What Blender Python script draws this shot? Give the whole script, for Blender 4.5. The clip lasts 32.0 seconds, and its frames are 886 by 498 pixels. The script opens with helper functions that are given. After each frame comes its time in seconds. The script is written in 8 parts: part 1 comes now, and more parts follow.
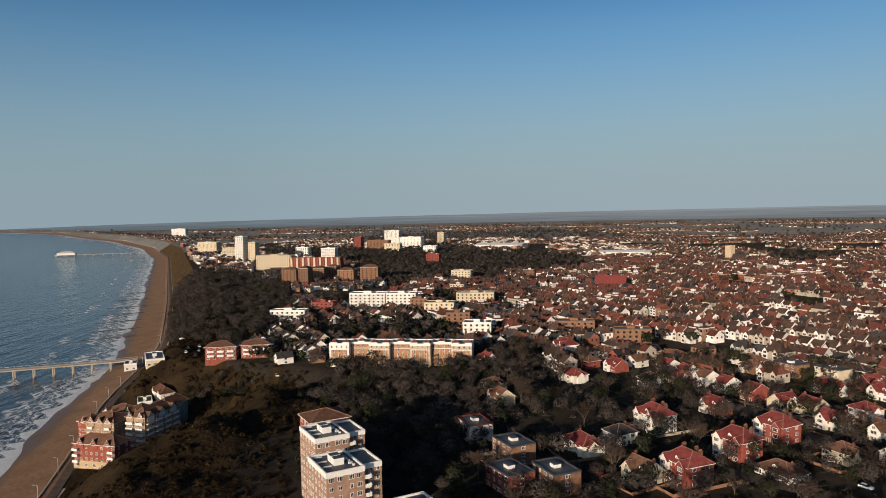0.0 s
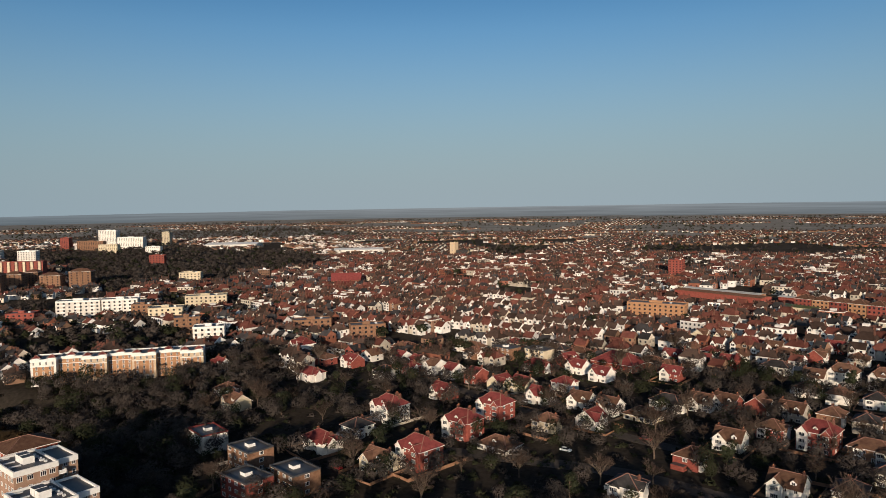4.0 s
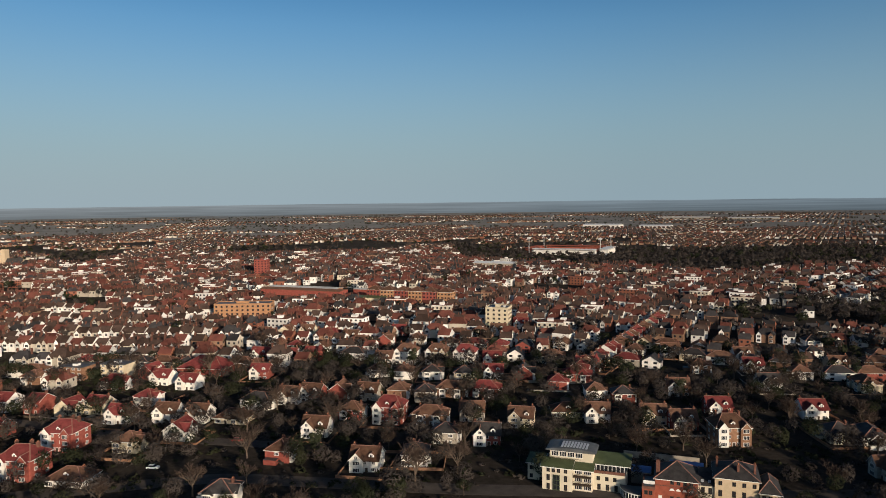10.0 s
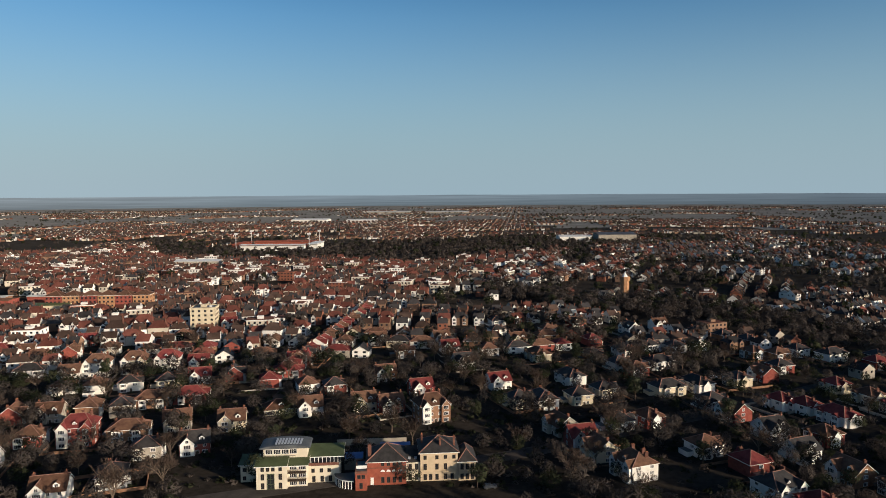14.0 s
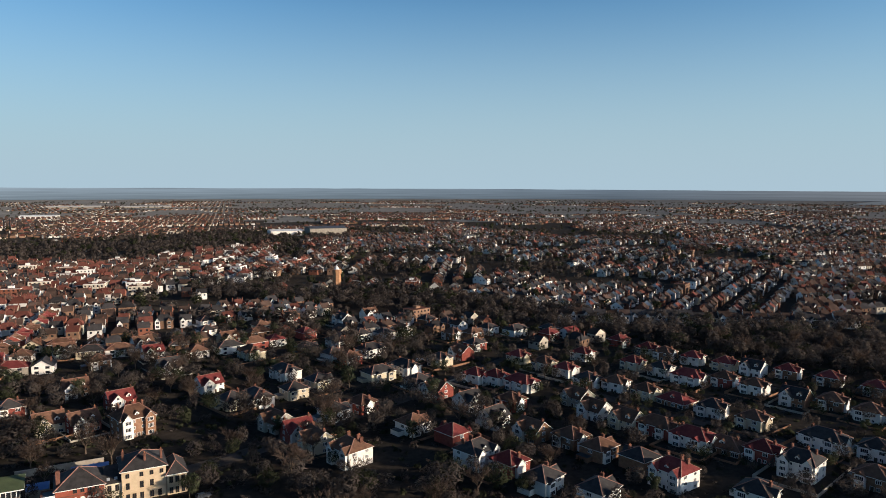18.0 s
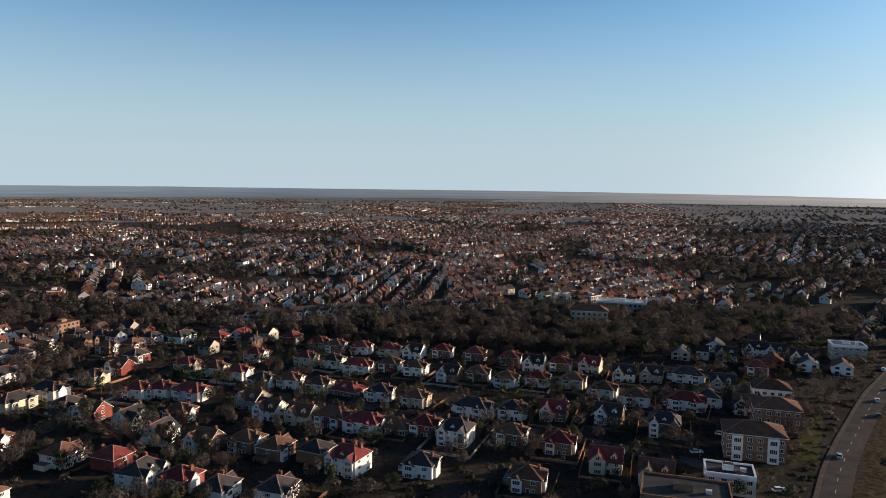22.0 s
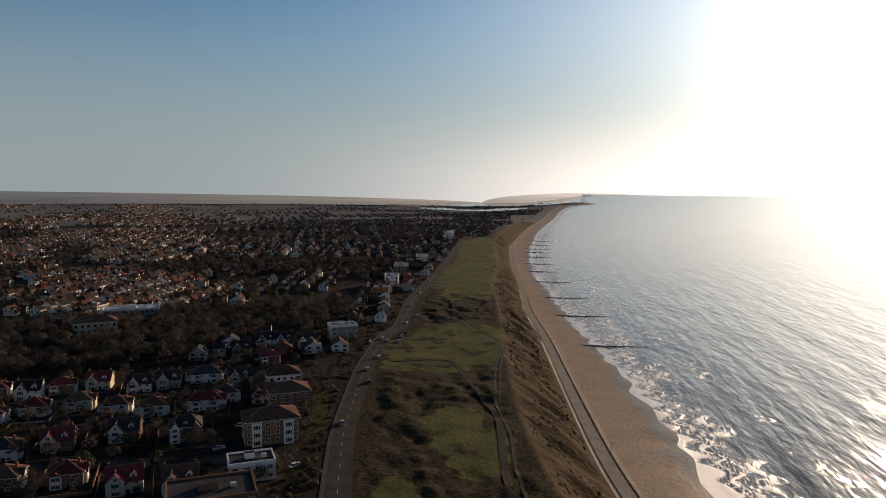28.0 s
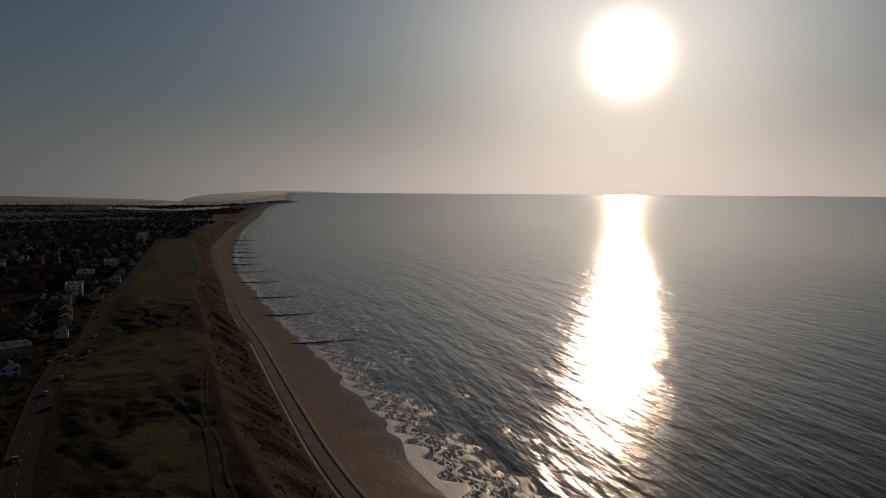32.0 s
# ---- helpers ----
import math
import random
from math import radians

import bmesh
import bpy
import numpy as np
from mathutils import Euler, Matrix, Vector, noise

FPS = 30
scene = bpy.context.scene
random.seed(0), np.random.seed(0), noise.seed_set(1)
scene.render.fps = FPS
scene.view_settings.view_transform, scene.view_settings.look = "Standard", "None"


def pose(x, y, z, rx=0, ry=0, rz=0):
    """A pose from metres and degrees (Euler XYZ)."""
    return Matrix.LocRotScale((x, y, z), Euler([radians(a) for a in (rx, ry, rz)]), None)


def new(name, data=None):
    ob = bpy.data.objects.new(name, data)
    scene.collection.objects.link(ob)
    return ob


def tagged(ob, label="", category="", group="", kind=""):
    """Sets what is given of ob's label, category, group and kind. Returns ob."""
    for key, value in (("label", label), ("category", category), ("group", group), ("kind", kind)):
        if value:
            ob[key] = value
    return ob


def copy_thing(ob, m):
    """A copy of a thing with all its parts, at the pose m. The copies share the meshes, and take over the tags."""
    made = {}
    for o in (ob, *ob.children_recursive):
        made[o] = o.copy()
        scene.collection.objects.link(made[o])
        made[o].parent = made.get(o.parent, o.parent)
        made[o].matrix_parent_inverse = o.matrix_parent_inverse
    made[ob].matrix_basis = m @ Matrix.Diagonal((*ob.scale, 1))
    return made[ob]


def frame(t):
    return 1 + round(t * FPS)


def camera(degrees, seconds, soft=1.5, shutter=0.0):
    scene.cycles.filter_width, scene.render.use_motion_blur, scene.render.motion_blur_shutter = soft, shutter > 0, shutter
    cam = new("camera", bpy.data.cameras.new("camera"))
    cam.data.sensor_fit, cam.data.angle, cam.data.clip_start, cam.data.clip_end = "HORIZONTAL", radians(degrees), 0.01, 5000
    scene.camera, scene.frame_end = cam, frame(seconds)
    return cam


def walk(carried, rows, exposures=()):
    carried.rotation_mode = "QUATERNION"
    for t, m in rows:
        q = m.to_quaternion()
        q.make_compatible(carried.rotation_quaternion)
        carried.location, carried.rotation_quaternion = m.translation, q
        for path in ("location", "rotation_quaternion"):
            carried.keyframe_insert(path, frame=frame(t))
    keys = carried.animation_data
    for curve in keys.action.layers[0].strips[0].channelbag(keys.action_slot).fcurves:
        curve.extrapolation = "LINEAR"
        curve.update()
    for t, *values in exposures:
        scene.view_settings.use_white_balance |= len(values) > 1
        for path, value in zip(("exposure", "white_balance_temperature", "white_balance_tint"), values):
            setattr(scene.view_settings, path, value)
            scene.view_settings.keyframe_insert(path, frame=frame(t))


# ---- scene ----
cam = camera(65.13, 32.0, soft=0.9)
EYE = (0.0, 0.0, 118.0)
# seconds, heading (90 = west, 0 = north), pitch, roll: the drone hovers and turns
ROWS = [
    (0, 90.00, -3.03, -1.13),
    (0.5, 87.27, -3.10, -1.13),
    (1, 84.39, -3.17, -1.11),
    (1.5, 81.69, -3.23, -1.05),
    (2, 79.24, -3.29, -1.02),
    (2.5, 76.77, -3.36, -0.96),
    (3, 74.20, -3.42, -0.89),
    (3.5, 71.39, -3.47, -0.82),
    (5.5, 60.55, -3.57, -0.87),
    (6, 58.57, -3.59, -0.85),
    (6.5, 55.54, -3.62, -0.82),
    (7, 52.50, -3.64, -0.80),
    (7.5, 49.50, -3.67, -0.77),
    (8, 46.58, -3.71, -0.75),
    (8.5, 43.75, -3.74, -0.73),
    (9, 40.90, -3.78, -0.69),
    (9.5, 37.99, -3.82, -0.68),
    (10, 35.06, -3.87, -0.66),
    (10.5, 32.17, -3.93, -0.64),
    (11, 29.27, -3.99, -0.61),
    (11.5, 26.41, -4.06, -0.57),
    (12, 23.50, -4.14, -0.54),
    (12.5, 20.44, -4.23, -0.51),
    (13, 17.35, -4.32, -0.47),
    (13.5, 14.19, -4.41, -0.42),
    (14, 11.33, -4.50, -0.38),
    (14.5, 8.45, -4.60, -0.35),
    (16.5, -2.65, -4.88, -0.07),
    (17, -5.67, -4.94, -0.02),
    (17.5, -8.92, -5.00, 0.02),
    (18, -12.17, -5.04, 0.08),
    (18.5, -15.47, -5.07, 0.14),
    (19, -18.88, -5.10, 0.19),
    (19.5, -22.31, -5.12, 0.24),
    (20, -25.73, -5.12, 0.27),
    (20.5, -29.15, -5.12, 0.32),
    (21, -32.42, -5.11, 0.37),
    (21.5, -35.62, -5.09, 0.41),
    (22, -39.00, -5.07, 0.45),
    (22.5, -42.39, -5.05, 0.49),
    (23, -45.71, -5.02, 0.53),
    (23.5, -49.01, -5.00, 0.57),
    (24, -52.23, -4.97, 0.61),
    (24.5, -55.44, -4.95, 0.63),
    (25, -58.62, -4.92, 0.64),
    (25.5, -61.59, -4.90, 0.67),
    (27.5, -74.66, -4.79, 0.54),
    (28, -77.97, -4.75, 0.49),
    (28.5, -81.11, -4.72, 0.47),
    (29, -84.11, -4.70, 0.44),
    (29.5, -87.13, -4.70, 0.38),
    (30, -90.15, -4.69, 0.39),
    (30.5, -93.22, -4.69, 0.37),
    (31, -96.29, -4.70, 0.36),
    (31.5, -99.17, -4.72, 0.35),
    (32, -101.93, -4.74, 0.39),
]
EXPOSURES = [(0.0, -0.14, 6500, 12), (6.0, -0.16, 6450, 11), (13.0, 0.05, 6300, 9), (19.0, 0.56, 6250, 12), (22.0, 0.66, 6700, 15), (25.0, 0.54, 7050, 17), (26.5, 0.22, 7200, 17), (28.0, -0.18, 7350, 18), (29.0, -0.80, 7400, 19), (30.0, -1.60, 7400, 19), (32.0, -2.14, 7450, 20)]
walk(cam, [(t, pose(*EYE, 90 + p, -r, h)) for t, h, p, r in ROWS], EXPOSURES)

# ---- daylight ----
SUN_AZ, SUN_EL = radians(-26.5), radians(10.6)
to_sun = Vector((math.cos(SUN_AZ) * math.cos(SUN_EL), math.sin(SUN_AZ) * math.cos(SUN_EL), math.sin(SUN_EL)))
world = bpy.data.worlds.new("world")
scene.world = world
world.use_nodes = True
wn, wl = world.node_tree.nodes, world.node_tree.links
wn.clear()
w_out, w_bg = wn.new("ShaderNodeOutputWorld"), wn.new("ShaderNodeBackground")
sky = wn.new("ShaderNodeTexSky")
sky.sky_type, sky.sun_disc = "NISHITA", False
sky.sun_elevation, sky.sun_rotation = SUN_EL, math.pi / 2 - SUN_AZ
sky.altitude, sky.air_density, sky.dust_density, sky.ozone_density = 0, 1.0, 0.6, 2.0
w_bg.inputs["Strength"].default_value = 0.088
# thin blue-grey haze that lies all round the horizon
w_sep, w_tc0 = wn.new("ShaderNodeSeparateXYZ"), wn.new("ShaderNodeTexCoord")
wl.new(w_tc0.outputs["Generated"], w_sep.inputs[0])
w_band = wn.new("ShaderNodeMapRange")
w_band.interpolation_type = "SMOOTHERSTEP"
w_band.inputs["From Min"].default_value, w_band.inputs["From Max"].default_value = -0.05, 0.36
w_band.inputs["To Min"].default_value, w_band.inputs["To Max"].default_value = 1.0, 0.0
wl.new(w_sep.outputs["Z"], w_band.inputs["Value"])
w_haze = wn.new("ShaderNodeMix")
w_haze.data_type = "RGBA"
w_flat, w_back, w_pale = wn.new("ShaderNodeVectorMath"), wn.new("ShaderNodeMapRange"), wn.new("ShaderNodeMix")
w_flat.operation = "DOT_PRODUCT"
w_flat.inputs[1].default_value = (-math.cos(SUN_AZ), -math.sin(SUN_AZ), 0)
wl.new(w_tc0.outputs["Generated"], w_flat.inputs[0])
w_back.inputs["From Min"].default_value, w_back.inputs["From Max"].default_value = 0.72, 1.0
wl.new(w_flat.outputs["Value"], w_back.inputs["Value"])
w_pale.data_type = "RGBA"
w_pale.inputs[6].default_value, w_pale.inputs[7].default_value = (3.45, 4.55, 5.15, 1), (4.05, 5.05, 5.55, 1)
wl.new(w_back.outputs[0], w_pale.inputs[0])
wl.new(w_pale.outputs[2], w_haze.inputs[7])
wl.new(w_band.outputs[0], w_haze.inputs[0])
w_tint = wn.new("ShaderNodeMix")
w_tint.data_type, w_tint.blend_type = "RGBA", "MULTIPLY"
w_tint.inputs[0].default_value, w_tint.inputs[7].default_value = 1.0, (0.57, 1.03, 1.33, 1)
wl.new(sky.outputs["Color"], w_tint.inputs[6])
w_high, w_dim = wn.new("ShaderNodeMapRange"), wn.new("ShaderNodeMix")
w_high.inputs["From Min"].default_value, w_high.inputs["From Max"].default_value = 0.24, 0.62
wl.new(w_sep.outputs["Z"], w_high.inputs["Value"])
w_dim.data_type, w_dim.blend_type = "RGBA", "MULTIPLY"
w_dim.inputs[7].default_value = (0.28, 0.33, 0.42, 1)
wl.new(w_high.outputs[0], w_dim.inputs[0])
wl.new(w_tint.outputs[2], w_dim.inputs[6])
wl.new(w_dim.outputs[2], w_haze.inputs[6])
wl.new(w_haze.outputs[2], w_bg.inputs["Color"])
# the sun's own disc and the bright hazy air close round it
w_tc, w_dot = wn.new("ShaderNodeTexCoord"), wn.new("ShaderNodeVectorMath")
w_dot.operation = "DOT_PRODUCT"
w_dot.inputs[1].default_value = to_sun
wl.new(w_tc.outputs["Generated"], w_dot.inputs[0])


def w_math(op, a, b):
    n = wn.new("ShaderNodeMath")
    n.operation = op
    for i, v in enumerate((a, b)):
        if isinstance(v, (int, float)):
            n.inputs[i].default_value = v
        else:
            wl.new(v, n.inputs[i])
    return n.outputs[0]


dot = w_math("MAXIMUM", w_dot.outputs["Value"], 0.0)
disc = w_math("MULTIPLY", w_math("POWER", dot, 1500.0), 20.0)
halo = w_math("MULTIPLY", w_math("POWER", dot, 46.0), 1.9)
wide = w_math("MULTIPLY", w_math("POWER", dot, 9.0), 0.72)
low = w_math("MULTIPLY", w_math("MULTIPLY", w_math("POWER", w_band.outputs[0], 6.0), w_math("POWER", dot, 6.0)), 1.6)
glow = w_math("ADD", w_math("ADD", disc, halo), w_math("ADD", wide, low))
w_glow, w_add = wn.new("ShaderNodeBackground"), wn.new("ShaderNodeAddShader")
w_glow.inputs["Color"].default_value = (1.0, 0.905, 0.825, 1)
wl.new(glow, w_glow.inputs["Strength"])
wl.new(w_bg.outputs[0], w_add.inputs[0])
wl.new(w_glow.outputs[0], w_add.inputs[1])
wl.new(w_add.outputs[0], w_out.inputs["Surface"])

sun = new("sun", bpy.data.lights.new("sun", "SUN"))
sun.data.energy, sun.data.angle, sun.data.color = 5.0, radians(0.6), (1.0, 0.82, 0.62)
sun.matrix_world = Matrix.Translation((0, 0, 600)) @ to_sun.to_track_quat("Z", "Y").to_matrix().to_4x4()


# ---- materials ----
def surface(name, low, high, size=1.0, rough=0.85, bump=0.0, bump_size=0.3, vary=0.0, spec=0.3, metal=0.0, where="Object", wear=0.25):
    """A two-scale mottled surface from low to high colour; size: metres of the large mottling; vary: how far pieces differ."""
    m = bpy.data.materials.new(name)
    m.use_nodes = True
    n, l = m.node_tree.nodes, m.node_tree.links
    b = n["Principled BSDF"]
    b.inputs["Roughness"].default_value, b.inputs["Metallic"].default_value = rough, metal
    b.inputs["Specular IOR Level"].default_value = spec if rough < 0.84 else 0.03
    b.inputs["Diffuse Roughness"].default_value = 0.25
    if where == "World":
        co = n.new("ShaderNodeNewGeometry").outputs["Position"]
    else:
        co = n.new("ShaderNodeTexCoord").outputs["Object"]
    big, fine = n.new("ShaderNodeTexNoise"), n.new("ShaderNodeTexNoise")
    big.inputs["Scale"].default_value, big.inputs["Detail"].default_value = 1.0 / size, 6
    fine.inputs["Scale"].default_value, fine.inputs["Detail"].default_value = 9.0 / size, 3
    l.new(co, big.inputs["Vector"])
    l.new(co, fine.inputs["Vector"])
    mixf = n.new("ShaderNodeMix")
    mixf.inputs[0].default_value = wear
    l.new(big.outputs["Fac"], mixf.inputs[2])
    l.new(fine.outputs["Fac"], mixf.inputs[3])
    ramp = n.new("ShaderNodeValToRGB")
    ramp.color_ramp.elements[0].position, ramp.color_ramp.elements[1].position = 0.32, 0.68
    ramp.color_ramp.elements[0].color, ramp.color_ramp.elements[1].color = (*low, 1), (*high, 1)
    l.new(mixf.outputs[0], ramp.inputs[0])
    colour = ramp.outputs[0]
    if vary:
        info, hsv, mr = n.new("ShaderNodeObjectInfo"), n.new("ShaderNodeHueSaturation"), n.new("ShaderNodeMapRange")
        mr.inputs["To Min"].default_value, mr.inputs["To Max"].default_value = 1 - vary, 1 + vary
        l.new(info.outputs["Random"], mr.inputs["Value"])
        l.new(mr.outputs[0], hsv.inputs["Value"])
        l.new(colour, hsv.inputs["Color"])
        colour = hsv.outputs[0]
    l.new(colour, b.inputs["Base Color"])
    if bump:
        bn, nt = n.new("ShaderNodeBump"), n.new("ShaderNodeTexNoise")
        nt.inputs["Scale"].default_value, nt.inputs["Detail"].default_value = 1.0 / bump_size, 4
        l.new(co, nt.inputs["Vector"])
        bn.inputs["Strength"].default_value, bn.inputs["Distance"].default_value = 1.0, bump
        l.new(nt.outputs["Fac"], bn.inputs["Height"])
        l.new(bn.outputs[0], b.inputs["Normal"])
    return m


def by_island(m, vary):
    """Lets the joined pieces of a stuff mesh differ in tone."""
    n, l = m.node_tree.nodes, m.node_tree.links
    b = n["Principled BSDF"]
    src = b.inputs["Base Color"].links[0].from_socket
    geo, hsv, mr = n.new("ShaderNodeNewGeometry"), n.new("ShaderNodeHueSaturation"), n.new("ShaderNodeMapRange")
    mr.inputs["To Min"].default_value, mr.inputs["To Max"].default_value = 1 - vary, 1 + vary
    l.new(geo.outputs["Random Per Island"], mr.inputs["Value"])
    l.new(mr.outputs[0], hsv.inputs["Value"])
    l.new(src, hsv.inputs["Color"])
    l.new(hsv.outputs[0], b.inputs["Base Color"])
    return m


def let_light_through(m, share):
    """Thin twigs and leaves pass part of the light on."""
    n, l = m.node_tree.nodes, m.node_tree.links
    b, out = n["Principled BSDF"], n["Material Output"]
    tr, mx = n.new("ShaderNodeBsdfTranslucent"), n.new("ShaderNodeMixShader")
    l.new(b.inputs["Base Color"].links[0].from_socket, tr.inputs["Color"])
    mx.inputs[0].default_value = share
    l.new(b.outputs[0], mx.inputs[1])
    l.new(tr.outputs[0], mx.inputs[2])
    l.new(mx.outputs[0], out.inputs["Surface"])
    return m


WALL = {
    "w": surface("white_render", (0.62, 0.58, 0.52), (0.80, 0.76, 0.70), 3.0, vary=0.12),
    "c": surface("cream_render", (0.48, 0.40, 0.28), (0.64, 0.55, 0.40), 3.0, vary=0.15),
    "r": surface("red_brick", (0.195, 0.050, 0.040), (0.31, 0.095, 0.072), 1.2, bump=0.01, vary=0.15),
    "b": surface("brown_brick", (0.17, 0.09, 0.055), (0.30, 0.17, 0.105), 1.2, bump=0.01, vary=0.15),
    "g": surface("pebbledash", (0.26, 0.23, 0.19), (0.44, 0.39, 0.32), 2.0, bump=0.01, vary=0.15),
}
ROOF = {
    "R": surface("red_clay_tile", (0.120, 0.029, 0.028), (0.212, 0.054, 0.050), 1.6, rough=0.86, bump=0.02, vary=0.25),
    "B": surface("brown_weathered_tile", (0.085, 0.045, 0.032), (0.17, 0.095, 0.062), 1.6, rough=0.86, bump=0.02, vary=0.25),
    "D": surface("dark_slate", (0.024, 0.022, 0.022), (0.058, 0.053, 0.051), 1.6, rough=0.75, bump=0.02, vary=0.25, spec=0.2),
}
WALL_FAR = {k: by_island(surface("distant_wall_" + k, *c, 6.0), 0.3) for k, c in {
    "w": ((0.56, 0.53, 0.49), (0.80, 0.77, 0.73)), "c": ((0.40, 0.35, 0.28), (0.58, 0.52, 0.43)),
    "r": ((0.18, 0.068, 0.045), (0.30, 0.125, 0.08)), "b": ((0.16, 0.095, 0.062), (0.28, 0.17, 0.115))}.items()}
ROOF_FAR = {k: by_island(surface("distant_roof_" + k, *c, 6.0, rough=0.88), 0.35) for k, c in {
    "R": ((0.095, 0.036, 0.029), (0.17, 0.064, 0.048)), "B": ((0.045, 0.030, 0.025), (0.095, 0.063, 0.050)),
    "D": ((0.030, 0.028, 0.029), (0.065, 0.060, 0.060))}.items()}
GLASS = surface("window_glass", (0.012, 0.014, 0.018), (0.03, 0.034, 0.04), 1.0, rough=0.12, spec=0.6)
FRAME = surface("white_window_paint", (0.70, 0.68, 0.64), (0.82, 0.80, 0.76), 0.8, rough=0.5)
RIDGE = surface("clay_ridge_tile", (0.20, 0.10, 0.075), (0.34, 0.19, 0.145), 0.8)
STACK = surface("chimney_brick", (0.10, 0.048, 0.036), (0.19, 0.09, 0.066), 0.8, bump=0.01, vary=0.2)
POT = surface("terracotta_pot", (0.30, 0.12, 0.06), (0.46, 0.20, 0.11), 0.4)
LEAD = surface("flat_roof_felt", (0.030, 0.030, 0.033), (0.075, 0.073, 0.074), 4.0, rough=0.5, spec=0.5)
LEADPALE = surface("pale_flat_roof", (0.30, 0.30, 0.29), (0.52, 0.51, 0.49), 6.0, rough=0.7)
COPPER = surface("green_copper_roof", (0.048, 0.064, 0.026), (0.095, 0.115, 0.052), 3.0, rough=0.6)
BARK = surface("bark", (0.070, 0.052, 0.040), (0.17, 0.13, 0.10), 0.5, bump=0.02, bump_size=0.1, vary=0.2)
TWIG = surface("bare_twigs", (0.050, 0.035, 0.028), (0.125, 0.088, 0.068), 2.5, vary=0.3)
TWIGFAR = by_island(surface("bare_woodland", (0.047, 0.038, 0.034), (0.116, 0.096, 0.083), 9.0, where="World", wear=0.15), 0.12)
LEAF = surface("evergreen_leaf", (0.020, 0.026, 0.013), (0.058, 0.064, 0.029), 1.5, rough=0.7, vary=0.3)
LEAFFAR = by_island(surface("evergreen_woodland", (0.020, 0.025, 0.014), (0.058, 0.060, 0.033), 9.0, where="World", wear=0.15), 0.12)
GORSE = by_island(surface("gorse_and_heather", (0.019, 0.013, 0.008), (0.046, 0.031, 0.017), 8.0, where="World"), 0.12)
TUFT = by_island(surface("dry_cliff_grass", (0.030, 0.020, 0.010), (0.078, 0.052, 0.025), 6.0, where="World"), 0.12)
TARMAC = surface("tarmac", (0.052, 0.045, 0.040), (0.098, 0.084, 0.073), 5.0, rough=0.95, spec=0.05, where="World")
PAVING = surface("footway_paving", (0.075, 0.060, 0.047), (0.14, 0.112, 0.088), 4.0, where="World")
LINE = surface("road_marking_paint", (0.45, 0.43, 0.40), (0.62, 0.60, 0.56), 1.0)
CONCRETE = surface("sea_wall_concrete", (0.35, 0.29, 0.225), (0.50, 0.43, 0.34), 5.0, bump=0.03, where="World")
TIMBER = surface("sea_worn_timber", (0.045, 0.034, 0.026), (0.12, 0.09, 0.065), 0.8)
PALE = surface("pale_steel", (0.45, 0.45, 0.44), (0.65, 0.65, 0.64), 2.0, rough=0.45)
# scrub of the western slope, its low-sun shade painted in as darker colour
SHADE_SLOPE = surface("shade_darkened_scrub", (0.016, 0.011, 0.007), (0.046, 0.031, 0.016), 9.0, rough=0.95, bump=0.8, bump_size=2.0, where="World", wear=0.4)
GRASS = surface("winter_grass", (0.030, 0.036, 0.010), (0.085, 0.082, 0.026), 22.0, rough=0.9, bump=0.15, bump_size=1.5, where="World", wear=0.3)
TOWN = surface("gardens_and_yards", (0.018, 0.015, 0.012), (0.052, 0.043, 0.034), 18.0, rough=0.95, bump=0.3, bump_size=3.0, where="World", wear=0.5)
# far ground made paler than TOWN: distance haze put into the base colour
FARLAND = surface("haze_pale_far_country", (0.105, 0.103, 0.098), (0.215, 0.208, 0.192), 90.0, rough=0.95, bump=2.0, bump_size=25.0, where="World", wear=0.5)


for _m in (TWIG, TWIGFAR, LEAF, LEAFFAR, GORSE, TUFT):
    let_light_through(_m, 0.35)


def cliff_material():
    """Rough golden-brown growth in streaks that run down the slope."""
    m = surface("scrubby_cliff", (0.026, 0.017, 0.009), (0.085, 0.056, 0.028), 11.0, rough=0.95, bump=0.8, bump_size=2.2, where="World", wear=0.4)
    n, l = m.node_tree.nodes, m.node_tree.links
    b = n["Principled BSDF"]
    src = b.inputs["Base Color"].links[0].from_socket
    geo, mp, nz = n.new("ShaderNodeNewGeometry"), n.new("ShaderNodeMapping"), n.new("ShaderNodeTexNoise")
    mp.inputs["Rotation"].default_value, mp.inputs["Scale"].default_value = (0, 0, radians(20)), (0.30, 0.055, 0.1)
    nz.inputs["Scale"].default_value, nz.inputs["Detail"].default_value = 1.0, 5
    l.new(geo.outputs["Position"], mp.inputs["Vector"])
    l.new(mp.outputs[0], nz.inputs["Vector"])
    mr, mx = n.new("ShaderNodeMapRange"), n.new("ShaderNodeMix")
    mr.inputs["From Min"].default_value, mr.inputs["From Max"].default_value = 0.47, 0.62
    l.new(nz.outputs["Fac"], mr.inputs["Value"])
    mx.data_type = "RGBA"
    mx.inputs[7].default_value = (0.098, 0.066, 0.033, 1)
    l.new(mr.outputs[0], mx.inputs[0])
    l.new(src, mx.inputs[6])
    l.new(mx.outputs[2], b.inputs["Base Color"])
    return m


